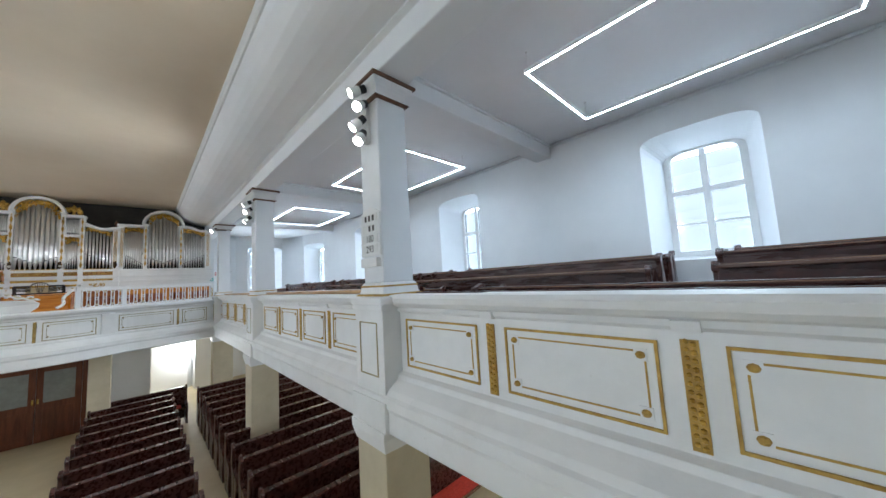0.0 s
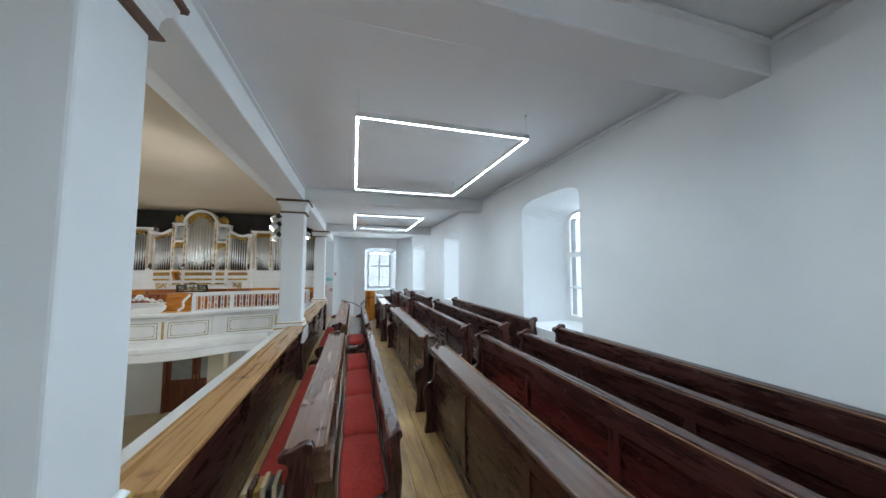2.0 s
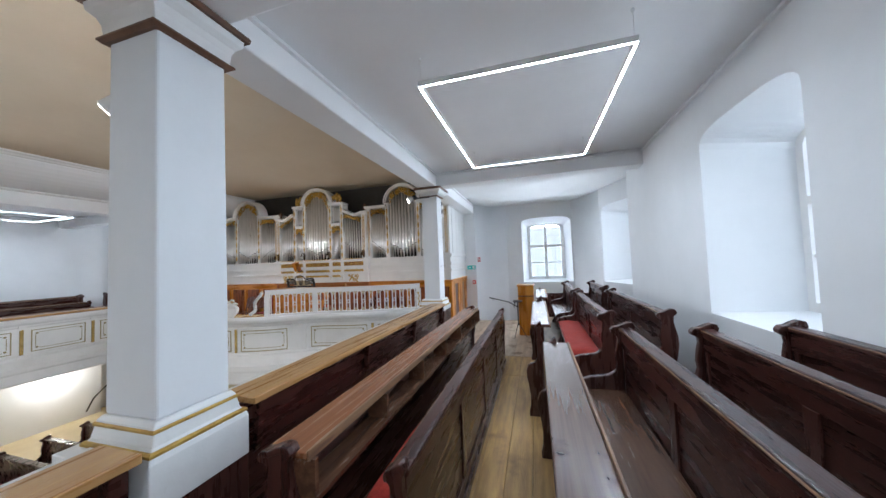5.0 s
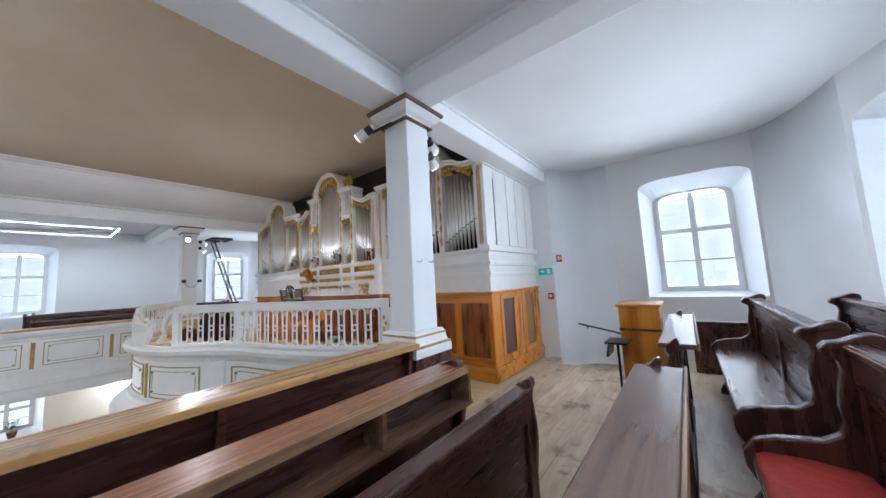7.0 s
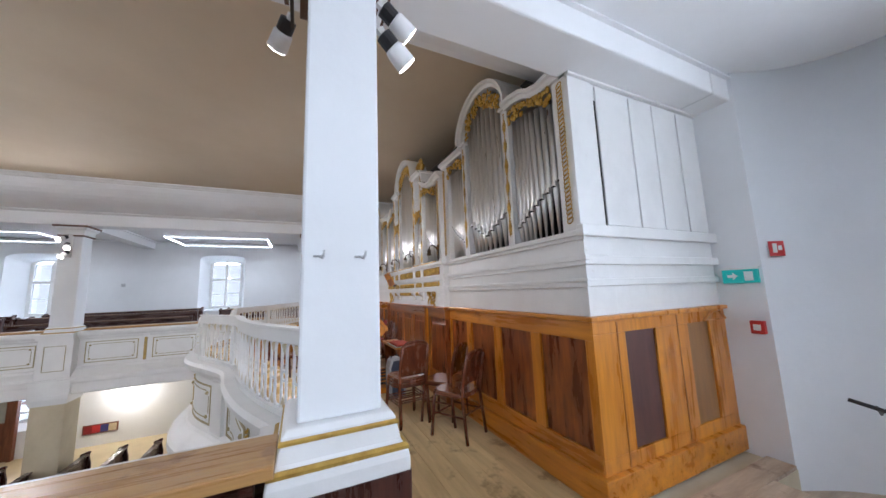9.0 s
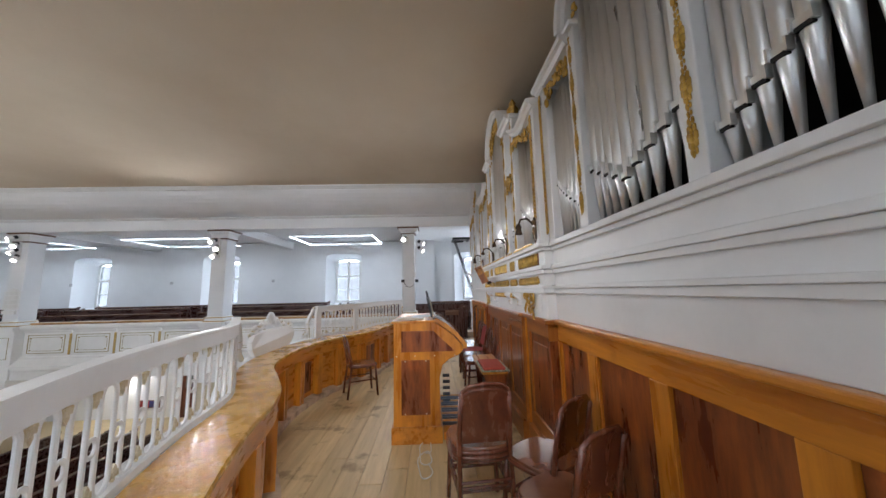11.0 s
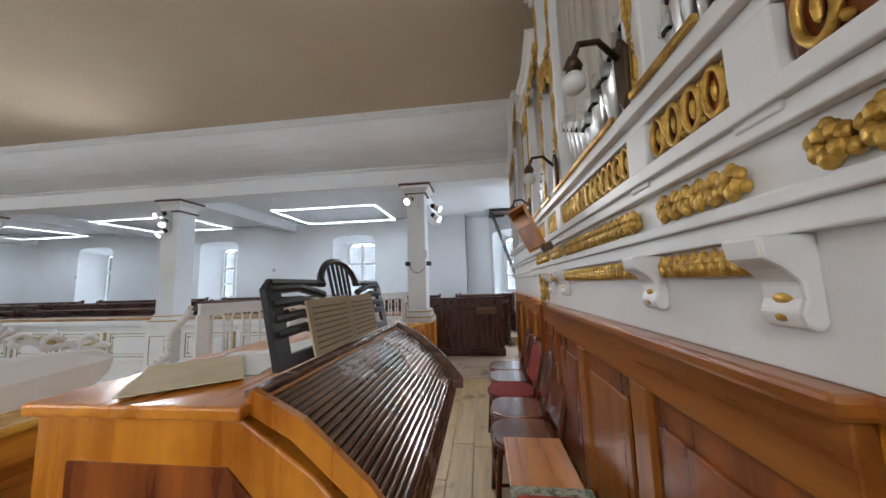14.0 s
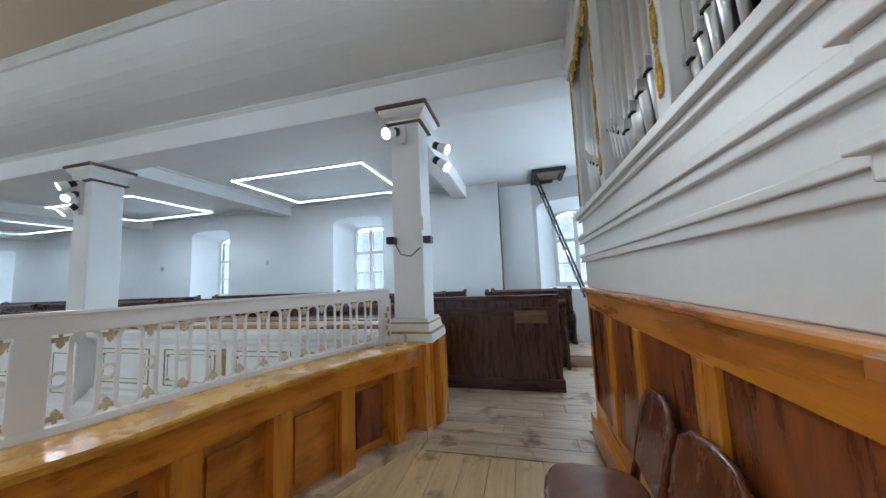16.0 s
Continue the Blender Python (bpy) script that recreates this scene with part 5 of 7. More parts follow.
for sg in (-1, 1):
    def D(a, b):
        return (a, b) if sg > 0 else (-b, -a)
    # side wing: three fields
    pilaster(*D(3.80, OH), 3.14, WING_Y)
    pilaster(*D(3.09, 3.19), 3.30, WING_Y)
    pilaster(*D(2.20, 2.31), 3.30, WING_Y)
    pilaster(*D(1.602, 1.72), 3.20, WING_Y)
    tower_c, hw = sg * 2.70, 0.43

    def tower_top(dx, c=tower_c):
        t = min(1, abs(dx - c) / 0.43)
        return 3.33 + 0.40 * math.sqrt(max(0, 1 - t * t))

    def outer_top(dx):
        t = (abs(dx) - 3.19) / 0.6
        return 3.26 - 0.12 * max(0.0, t) ** 1.5

    def inner_top(dx):
        return 3.20
    pipe_field(*D(2.31, 3.09), 9, 'v', lambda dx: tower_top(dx) - 0.03, WING_Y)
    pipe_field(*D(3.19, 3.80), 9, 'up' if sg > 0 else 'down', lambda dx: outer_top(dx) - 0.1, WING_Y)
    pipe_field(*D(1.72, 2.20), 9, 'down' if sg > 0 else 'up', lambda dx: inner_top(dx) - 0.1, WING_Y)
    leaves_under("pipe_shade", *D(2.33, 3.07), tower_top, 0.26, WING_Y, 150, 11 + sg)
    leaves_under("pipe_shade", *D(3.20, 3.79), outer_top, 0.15, WING_Y, 90, 21 + sg)
    leaves_under("pipe_shade", *D(1.73, 2.19), inner_top, 0.15, WING_Y, 70, 31 + sg)
    cornice_line(arch_pts(tower_c, hw + 0.03, 3.33, 0.42), WING_Y, 0.25)
    pts = [(3.17, 3.27), (3.30, 3.27), (3.45, 3.24), (3.55, 3.18), (3.68, 3.15), (3.80, 3.16), (4.0, 3.16)]
    cornice_line(pts if sg > 0 else [(-a, b) for a, b in pts[::-1]], WING_Y, 0.25)
    pts = [(1.55, 3.22), (2.24, 3.22)]
    cornice_line(pts if sg > 0 else [(-a, b) for a, b in pts[::-1]], WING_Y, 0.25)
    chain_strip(sg * 3.885, Z_S + 0.08, 3.10, WING_Y - 0.012, 0.028)
    chain_strip(sg * 1.675, Z_S + 0.08, 3.15, WING_Y - 0.042, 0.026)
    leaf_drop(sg * 3.14, Z_S + 0.1, 3.25, WING_Y - 0.012)
    leaf_drop(sg * 2.255, Z_S + 0.1, 3.25, WING_Y - 0.012)
    # middle part
    pilaster(*D(1.46, 1.60), 3.12, MID_Y)
    pilaster(*D(0.89, 1.0), 3.42, MID_Y)
    pilaster(*D(0.47, 0.57), 3.50, MID_Y)

    def narrow_top(dx):
        t = (abs(dx) - 1.0) / 0.46
        return 3.18 - 0.16 * math.sin(min(1, max(0, t)) * math.pi * 0.5)
    pipe_field(*D(1.0, 1.46), 8, 'down' if sg > 0 else 'up', lambda dx: narrow_top(dx) - 0.06, MID_Y)
    leaves_under("pipe_shade", *D(1.01, 1.45), narrow_top, 0.12, MID_Y, 60, 41 + sg)
    pts = [(0.98, 3.20), (1.08, 3.14), (1.22, 3.06), (1.36, 3.05), (1.48, 3.09), (1.64, 3.10)]
    cornice_line(pts if sg > 0 else [(-a, b) for a, b in pts[::-1]], MID_Y, 0.25)
    pipe_field(*D(0.57, 0.89), 6, 'up' if sg > 0 else 'down', lambda dx: 2.78, MID_Y)
    leaves_under("pipe_shade", *D(0.58, 0.88), lambda dx: 2.84, 0.22, MID_Y, 60, 51 + sg)
    a, b = D(0.57, 0.89)
    ob_box("middle_rail", a, b, MID_Y - 0.02, MID_Y + 0.2, 2.82, 2.90, WHITE, bevel=0.008)
    for i in range(7):
        x = wx(a + (b - a) * (i + 0.5) / 7)
        part("upper_pipe", Kit().lathe(x, MID_Y + 0.08, [(0.005, 2.90), (0.019, 2.99), (0.019, 3.36)], 8), TIN, organ, smooth=True)
    cornice_line([(a - 0.08, 3.40), (b + 0.08, 3.40)], MID_Y, 0.25)
    # crowning urn
    cx = wx((a + b) / 2)
    part("urn", Kit().lathe(cx, MID_Y + 0.08, [(0.06, 3.48), (0.05, 3.51), (0.025, 3.54), (0.06, 3.60), (0.075, 3.65), (0.05, 3.69), (0.03, 3.70), (0.045, 3.73), (0.01, 3.78)], 10), GOLD, organ, "gilt urn", smooth=True)
    leaves_under("crest", a - 0.02, b + 0.02, lambda dx: 3.70, 0.2, MID_Y + 0.06, 40, 61 + sg, 0.035)
    part("small_urn", Kit().lathe(wx(sg * 1.53), MID_Y + 0.08, [(0.05, 3.18), (0.02, 3.22), (0.05, 3.28), (0.055, 3.31), (0.02, 3.34), (0.008, 3.39)], 10), BROWNLINE, organ, "dark gilt urn", smooth=True)
    leaf_drop(sg * 0.52, Z_S + 0.05, 3.45, MID_Y - 0.012)
    leaf_drop(sg * 0.945, Z_S + 0.05, 3.38, MID_Y - 0.012)
    chain_strip(sg * 1.53, Z_S + 0.22, 3.05, MID_Y - 0.012, 0.03)


def mid_top(dx):
    t = min(1, abs(dx) / 0.47)
    return 3.48 + 0.37 * math.sqrt(max(0, 1 - t * t))


pipe_field(-0.47, 0.47, 9, 'v', lambda dx: mid_top(dx) - 0.04, MID_Y)
leaves_under("pipe_shade", -0.46, 0.46, mid_top, 0.30, MID_Y, 170, 71)
cornice_line(arch_pts(0, 0.50, 3.48, 0.39), MID_Y, 0.25)
leaves_under("crest", -0.5, 0.5, lambda dx: mid_top(dx) + 0.12, 0.09, MID_Y + 0.02, 90, 72, 0.03)

# gilt friezes below the middle pipes
for dx0, dx1 in ((-1.44, -1.0), (-0.88, -0.58), (-0.46, 0.46), (0.58, 0.88), (1.0, 1.49)):
    ob_box("frieze_ground", dx0, dx1, MID_Y - 0.008, MID_Y, 1.70, 1.806, REDWOOD, "dark gilt frieze ground", 0)
    k = Kit()
    n = int((dx1 - dx0) / 0.062)
    for i in range(n):
        c = dx0 + (i + 0.5) * (dx1 - dx0) / n
        pts = [(wx(c) + 0.025 * math.cos(t), MID_Y - 0.016, 1.753 + 0.047 * math.sin(t)) for t in [2 * math.pi * j / 18 for j in range(18)]]
        k.sweep(pts, [(0.007, 0), (0.005, 0.005), (0, 0.007), (-0.005, 0.005), (-0.007, 0), (-0.005, -0.005), (0, -0.007), (0.005, -0.005)], True, up=(0, 1, 0))
        k.ball((wx(c), MID_Y - 0.014, 1.753), 0.009, 8, (0.8, 0.8, 2.6)).ball((wx(c) + 0.03, MID_Y - 0.014, 1.753), 0.009, 8, (0.8, 0.8, 2.2)).ball((wx(c) + 0.03, MID_Y - 0.014, 1.79), 0.008, 8).ball((wx(c) + 0.03, MID_Y - 0.014, 1.716), 0.008, 8)
    part("oval_frieze", k, GOLD, organ, "gilt frieze of interlaced ovals", smooth=True)
    k = Kit()
    n = int((dx1 - dx0) / 0.046)
    for i in range(n):
        c = dx0 + (i + 0.5) * (dx1 - dx0) / n
        for o, z, r in ((0, 1.512, 0.014), (-0.012, 1.522, 0.013), (0.012, 1.522, 0.013), (-0.019, 1.54, 0.011), (0.019, 1.54, 0.011), (-0.008, 1.546, 0.012), (0.008, 1.546, 0.012), (0, 1.557, 0.009), (0.028, 1.516, 0.01)):
            k.ball((wx(c) + o, MID_Y - 0.010 - r * 0.4, z + 0.038), r, 10, (1, 0.9, 1.25))
    part("leaf_frieze", k, GOLD, organ, "gilt acanthus frieze", smooth=True)
    if abs(dx0 + dx1) < 2:
        part("gilt_bar", Kit().sweep([(wx(dx0), MID_Y - 0.005, 1.43), (wx(dx1), MID_Y - 0.005, 1.43)], [(0.0, -0.03), (0.02, -0.03), (0.028, 0.0), (0.02, 0.018), (0.0, 0.02)]), GOLD, organ, "gilt leaf moulding")
        k = Kit()
        n = int((wx(dx1) - wx(dx0)) / 0.026)
        for i in range(n):
            c = wx(dx0) + (i + 0.5) * (wx(dx1) - wx(dx0)) / n
            for o in (-1, 1):
                k.ball((c + o * 0.004, MID_Y - 0.028, 1.428 + o * 0.011), 0.0105, 8, (0.75, 0.7, 1.5))
        part("bar_leaves", k, GOLD, organ, "gilt leaf moulding", smooth=True)
    part("gilt_lip", Kit().sweep([(wx(dx0), MID_Y - 0.05, 1.885), (wx(dx1), MID_Y - 0.05, 1.885)], [(0.0, -0.008), (0.012, -0.008), (0.012, 0.008), (0.0, 0.008)]), GOLD, organ, "gilt pipe sill")
for dx in (-0.945, -0.52, 0.52, 0.945):
    k = Kit().extrude([(0, 1.33), (0.012, 1.318), (0.03, 1.325), (0.036, 1.345), (0.028, 1.365), (0.03, 1.39), (0.05, 1.41), (0.075, 1.425), (0.08, 1.458), (0, 1.458)], lambda u, v, w: (wx(dx) + w, MID_Y - u, v), -0.035, 0.035)
    part("console_bracket", k, WHITE, organ, "white scrolled bracket", bevel=0.006)
    k = Kit().ball((wx(dx), MID_Y - 0.02, 1.34), 0.02, 12, (1.3, 0.8, 0.7)).ball((wx(dx), MID_Y - 0.022, 1.365), 0.014, 12, (1.5, 0.8, 0.8))
    part("bracket_leaf", k, GOLD, organ, "gilt bracket leaf", smooth=True)
    ob_box("plinth_block", dx - 0.05, dx + 0.05, MID_Y - 0.03, MID_Y, 1.64, 1.81, WHITE, bevel=0.005)
SECT = [(math.cos(2 * math.pi * i / 8), math.sin(2 * math.pi * i / 8)) for i in range(8)]


def carved_scroll(sg):
    """A gilt acanthus scroll: a large and a small volute, a stem and curled leaves."""
    cx, cz = XM + sg * (1.16 if sg > 0 else 1.02), 1.37
    k = Kit()

    def W(u, v, d=0.014):
        return (cx + sg * u * 1.15, MID_Y - d, cz + v * 1.1)

    def stem(pts, r):
        k.sweep([W(u, v) for u, v in pts], [(r * a, r * b) for a, b in SECT], False, up=(0, 1, 0))

    def volute(u0, v0, r0, turns, start, hand, r):
        pts = []
        for i in range(34):
            f = i / 33
            a = start + hand * 2 * math.pi * turns * f
            q = r0 * (1 - 0.8 * f)
            pts.append((u0 + q * math.cos(a), v0 + q * math.sin(a)))
        stem(pts, r)
        k.ball(W(u0, v0, 0.02), r0 * 0.32, 10, (1, 0.6, 1))

    def leaf(u, v, a, ln, w):
        for i in range(10):
            f = i / 9
            k.ball(W(u + math.cos(a) * ln * f, v + math.sin(a) * ln * f, 0.014 + 0.008 * math.sin(f * 3)), w * (1 - 0.6 * f), 8, (1.1, 0.7, 1.1))
            for s in (-1, 1):
                k.ball(W(u + math.cos(a) * ln * f - s * math.sin(a) * w * 0.75 * (1 - 0.6 * f), v + math.sin(a) * ln * f + s * math.cos(a) * w * 0.75 * (1 - 0.6 * f), 0.011), w * 0.6 * (1 - 0.5 * f), 7, (1, 0.7, 1))
    volute(0.078, 0.045, 0.062, 1.35, -1.9, 1, 0.011)
    volute(-0.105, 0.065, 0.036, 1.2, -0.9, -1, 0.009)
    stem([(0.06, -0.015), (0.02, -0.03), (-0.03, -0.01), (-0.075, 0.03)], 0.011)
    stem([(0.02, -0.03), (0.06, -0.06), (0.10, -0.10)], 0.010)
    for u, v, a, ln, w in ((-0.03, 0.0, 1.9, 0.09, 0.015), (-0.05, 0.0, -2.4, 0.08, 0.016), (-0.09, -0.03, -1.9, 0.06, 0.014), (0.0, -0.03, -1.8, 0.06, 0.013), (0.04, -0.05, -2.0, 0.05, 0.011),
                           (0.06, -0.06, -0.6, 0.07, 0.015), (0.09, -0.04, 0.3, 0.04, 0.012), (0.09, -0.09, -0.9, 0.05, 0.012), (-0.02, 0.05, 1.2, 0.04, 0.012), (0.0, -0.01, 0.9, 0.05, 0.011)):
        leaf(u, v, a, ln, w)
    part("carved_scroll", k, GOLD, organ, "gilt carved acanthus scroll", smooth=True)
    part("small_door", Kit().box(XM + sg * (1.43 if sg > 0 else 1.26) - 0.055, XM + sg * (1.43 if sg > 0 else 1.26) + 0.055, MID_Y - 0.008, MID_Y, 1.29, 1.445), WHITE, organ, "flush painted little door", bevel=0.002)


carved_scroll(1)
carved_scroll(-1)


# ---------------------------------------------------------------- console and its surroundings
def build_console():
    c = thing("organ_console", "honey oak organ console with a closed slatted roll top", "organ console")
    x0, x1 = -2.30, -1.24
    prof = [(12.03, 0.10), (12.03, 1.17), (12.46, 1.17), (12.60, 1.08), (12.74, 0.94), (12.75, 0.89), (12.70, 0.84), (12.60, 0.80), (12.53, 0.74), (12.50, 0.62), (12.50, 0.10)]
    for a, b in ((x1 - 0.04, x1), (x0, x0 + 0.04)):
        part("side_panel", Kit().extrude(prof, lambda u, v, w: (w, u, v), a, b), HONEY, c, bevel=0.005)
    part("plinth", Kit().box(x0 - 0.01, x1 + 0.02, 12.01, 12.52, 0, 0.16), HONEYX, c, bevel=0.006)
    up = [(12.11, 0.88), (12.11, 1.09), (12.44, 1.09), (12.66, 0.88)]
    part("inset_panel", Kit().extrude(up, lambda u, v, w: (w, u, v), x1, x1 + 0.004), REDWOOD, c, "red-brown inset panel")
    part("inset_panel", Kit().box(x1, x1 + 0.004, 12.11, 12.40, 0.27, 0.80), REDWOOD, c, "red-brown inset panel")
    k = Kit()
    for y, z in ((12.06, 0.84), (12.25, 0.84), (12.45, 0.84), (12.66, 0.84), (12.15, 0.79), (12.36, 0.79), (12.15, 0.28), (12.36, 0.28)):
        k.ball((x1 + 0.005, y, z), 0.007, 6)
    part("screws", k, TIN, c)
    part("back", Kit().box(x0 + 0.04, x1 - 0.04, 12.04, 12.07, 0.1, 1.16), HONEYX, c)
    part("top", Kit().box(x0 - 0.01, x1 + 0.015, 12.01, 12.47, 1.17, 1.195), HONEYX, c, bevel=0.006)
    part("rim", Kit().sweep([(x1 - 0.02, 12.46, 1.20), (x1 - 0.02, 12.56, 1.15), (x1 - 0.02, 12.68, 1.05), (x1 - 0.02, 12.77, 0.94), (x1 - 0.02, 12.77, 0.90)], [(-0.02, -0.008), (0.02, -0.008), (0.02, 0.008), (-0.02, 0.008)], up=(1, 0, 0)), HONEY, c)
    part("rim", Kit().sweep([(x0 + 0.02, 12.46, 1.20), (x0 + 0.02, 12.56, 1.15), (x0 + 0.02, 12.68, 1.05), (x0 + 0.02, 12.77, 0.94), (x0 + 0.02, 12.77, 0.90)], [(-0.02, -0.008), (0.02, -0.008), (0.02, 0.008), (-0.02, 0.008)], up=(1, 0, 0)), DESKWOOD, c)
    path = [(12.47, 1.185), (12.55, 1.145), (12.65, 1.06), (12.73, 0.965), (12.755, 0.90)]
    part("roll_top_back", Kit().sweep([((x0 + x1) / 2, y, z - 0.01) for y, z in path], [(-0.5, -0.004), (0.5, -0.004), (0.5, 0.0), (-0.5, 0.0)], up=(0, 0.6, 0.8)), BLACK, c)
    n = 24
    lens = [0]
    for a, b in zip(path, path[1:]):
        lens.append(lens[-1] + math.dist(a, b))
    for i in range(n):
        s = lens[-1] * (i + 0.5) / n
        j = max(q for q in range(len(path) - 1) if lens[q] <= s)
        t = (s - lens[j]) / (lens[j + 1] - lens[j])
        y, z = (path[j][0] * (1 - t) + path[j + 1][0] * t, path[j][1] * (1 - t) + path[j + 1][1] * t)
        k = Kit().tube([(x0 + 0.04, y, z), (x1 - 0.04, y, z)], 0.0082, 6)
        part("slat", k, SLAT, c)
    part("lip", Kit().box(x0 + 0.03, x1 - 0.03, 12.44, 12.47, 1.195, 1.21), DESKWOOD, c, bevel=0.003)
    # pedals
    for i in range(14):
        x = -2.2 + 0.065 * i
        part("pedal", Kit().box(x - 0.012, x + 0.012, 12.5, 13.0, 0.12, 0.15), BLACKIRON if i % 3 else HONEYX, c, "pedal key", bevel=0.003)
    part("pedal_board", Kit().box(-2.28, -1.26, 12.53, 13.02, 0.02, 0.09), HONEYX, c)
    for i in range(5):
        part("stop_lever", Kit().box(-1.275, -1.26, 12.53, 12.60, 0.38 + 0.06 * i, 0.41 + 0.06 * i), BLACKIRON, c)
    # music rest
    m = thing("music_rest", "black lacquered pierced music rest on the console", "music stand")
    ya = 12.43

    def lean(u, v, w):
        return (u, ya - (v - 1.2) * 0.22 + w, v)
    xa, xb = -2.22, -1.38
    mid = (xa + xb) / 2
    part("frame", Kit().extrude([(xa, 1.21), (xa, 1.40), (xa + 0.03, 1.425), (xa + 0.06, 1.425), (xa + 0.06, 1.24), (xb - 0.06, 1.24), (xb - 0.06, 1.425), (xb - 0.03, 1.425), (xb, 1.40), (xb, 1.21)], lean, -0.008, 0.008), BLACKIRON, m, bevel=0.003)
    pts = [lean(xa + 0.03, 1.415, 0), lean(mid - 0.17, 1.415, 0)] + [lean(mid - 0.14 * math.cos(math.pi * i / 14), 1.41 + 0.085 * math.sin(math.pi * i / 14), 0) for i in range(15)] + [lean(mid + 0.17, 1.415, 0), lean(xb - 0.03, 1.415, 0)]
    part("top_bar", Kit().tube(pts, 0.012, 6), BLACKIRON, m)
    for i in range(5):
        u = mid + (i - 2) * 0.034
        part("splat", Kit().tube([lean(mid + (i - 2) * 0.016, 1.25, 0), lean(u, 1.38, 0), lean(u * 0.5 + mid * 0.5 + (i - 2) * 0.02, 1.485, 0)], 0.006, 6), BLACKIRON, m)
    for sgn in (-1, 1):
        for i in range(4):
            a = mid + sgn * (0.14)
            b = mid + sgn * 0.40
            z = 1.27 + 0.036 * i
            part("slat", Kit().tube([lean(a, z, 0), lean((a + b) / 2, z + 0.025, 0), lean(b, z + 0.02, 0)], 0.013, 8), BLACKIRON, m)
    s = thing("sheet_music", "open yellowed book of sheet music on the music rest", "sheet music")
    for a, b, o in ((-2.03, -1.79, 0.004), (-1.785, -1.52, 0.0)):
        part("page", Kit().extrude([(a, 1.215), (b, 1.215), (b, 1.365), (a, 1.372)], lambda u, v, w: (u, ya + 0.016 - (v - 1.2) * 0.22 + w, v), 0.0, 0.006), PAPER, s)
        for j in range(8):
            z = 1.232 + 0.016 * j
            part("stave_bar", Kit().box(a + 0.02, b - 0.02, ya + 0.0226 - (z - 1.2) * 0.22, ya + 0.0246 - (z - 1.2) * 0.22, z - 0.0022, z + 0.0022), INK, s)
    p = thing("loose_papers", "loose white papers lying on the console", "paper")
    for i, (a, b, r) in enumerate(((-1.55, 12.22, 12), (-1.78, 12.30, -8), (-1.42, 12.18, 40))):
        k = Kit().box(-0.15, 0.15, -0.105, 0.105, 0, 0.0025)
        q = part("sheet", k, PAPERWHITE if i < 2 else PAPER, p)
        q.matrix_basis = pose(a, b, 1.1955 + 0.003 * i, 0, 0, r)


SLAT = mat("glossy_roll_top_slat", (0.24, 0.13, 0.065), (0.13, 0.065, 0.03), 0.25, 4, bump=0.02, coat=0.5)
PAPER = mat("yellowed_paper", (0.58, 0.49, 0.33), (0.48, 0.38, 0.22), 0.8, 6, bump=0.05)
PAPERWHITE = mat("white_paper", (0.78, 0.78, 0.76), (0.7, 0.7, 0.68), 0.8, 6, bump=0.03)
INK = mat("faded_ink", (0.25, 0.19, 0.12), (0.2, 0.15, 0.09), 0.8, 8)
build_console()


def build_bench():
    b = thing("organ_bench", "brown wooden organ bench beside the console", "bench")
    part("seat", Kit().box(-2.48, -1.52, 12.98, 13.27, 0.56, 0.59), HONEYX, b, bevel=0.006)
    for x in (-2.42, -1.56):
        part("leg", Kit().extrude([(12.99, 0.0), (13.05, 0.12), (13.03, 0.35), (13.0, 0.56), (13.26, 0.56), (13.24, 0.35), (13.22, 0.12), (13.27, 0.0)], lambda u, v, w: (w, u, v), x - 0.02, x + 0.02), REDWOOD, b, bevel=0.004)
    part("stretcher", Kit().box(-2.4, -1.58, 13.1, 13.13, 0.2, 0.3), REDWOOD, b)
    q = part("folded_blanket", Kit().box(-2.05, -1.50, 12.975, 13.285, 0.5905, 0.606), PLAID, None, bevel=0.006)
    tagged(q, "green and white checked cloth folded on the bench", "cloth")
    q = part("bench_cushion", Kit().box(-1.95, -1.50, 12.99, 13.24, 0.6065, 0.64), REDDOT, None, bevel=0.014)
    tagged(q, "red dotted cushion lying on the bench", "cushion")


PLAID = mat("green_checked_cloth", (0.5, 0.52, 0.42), (0.12, 0.17, 0.10), 0.9, 40, bump=0.4, bscale=120, mix=(0.45, 0.55))
REDDOT = mat("red_dotted_cloth", (0.52, 0.09, 0.05), (0.40, 0.05, 0.03), 0.9, 40, bump=0.4, bscale=140)
build_bench()

a = thing("portable_speaker", "grey portable loudspeaker case with a navy front on the floor", "loudspeaker")
part("body", Kit().extrude([(-0.11, 0), (-0.125, 0.1), (-0.125, 0.34), (-0.10, 0.42), (-0.05, 0.45), (0.05, 0.45), (0.10, 0.42), (0.125, 0.34), (0.125, 0.1), (0.11, 0)], lambda u, v, w: (-1.13 + w, 12.87 + u, v * 1.18), -0.11, 0.09), mat("grey_plastic", (0.34, 0.36, 0.39), (0.28, 0.30, 0.33), 0.5, 10), a, bevel=0.012)
part("front", Kit().extrude([(-0.08, 0.02), (-0.095, 0.34), (-0.06, 0.42), (0.06, 0.42), (0.095, 0.34), (0.08, 0.02)], lambda u, v, w: (-1.13 + w, 12.87 + u, v * 1.18), 0.09, 0.097), mat("navy_grille", (0.035, 0.05, 0.09), (0.025, 0.035, 0.07), 0.6, 30, bump=0.6, bscale=200), a)
part("badge", Kit().box(-1.035, -1.031, 12.84, 12.88, 0.2, 0.24), PAPERWHITE, a)
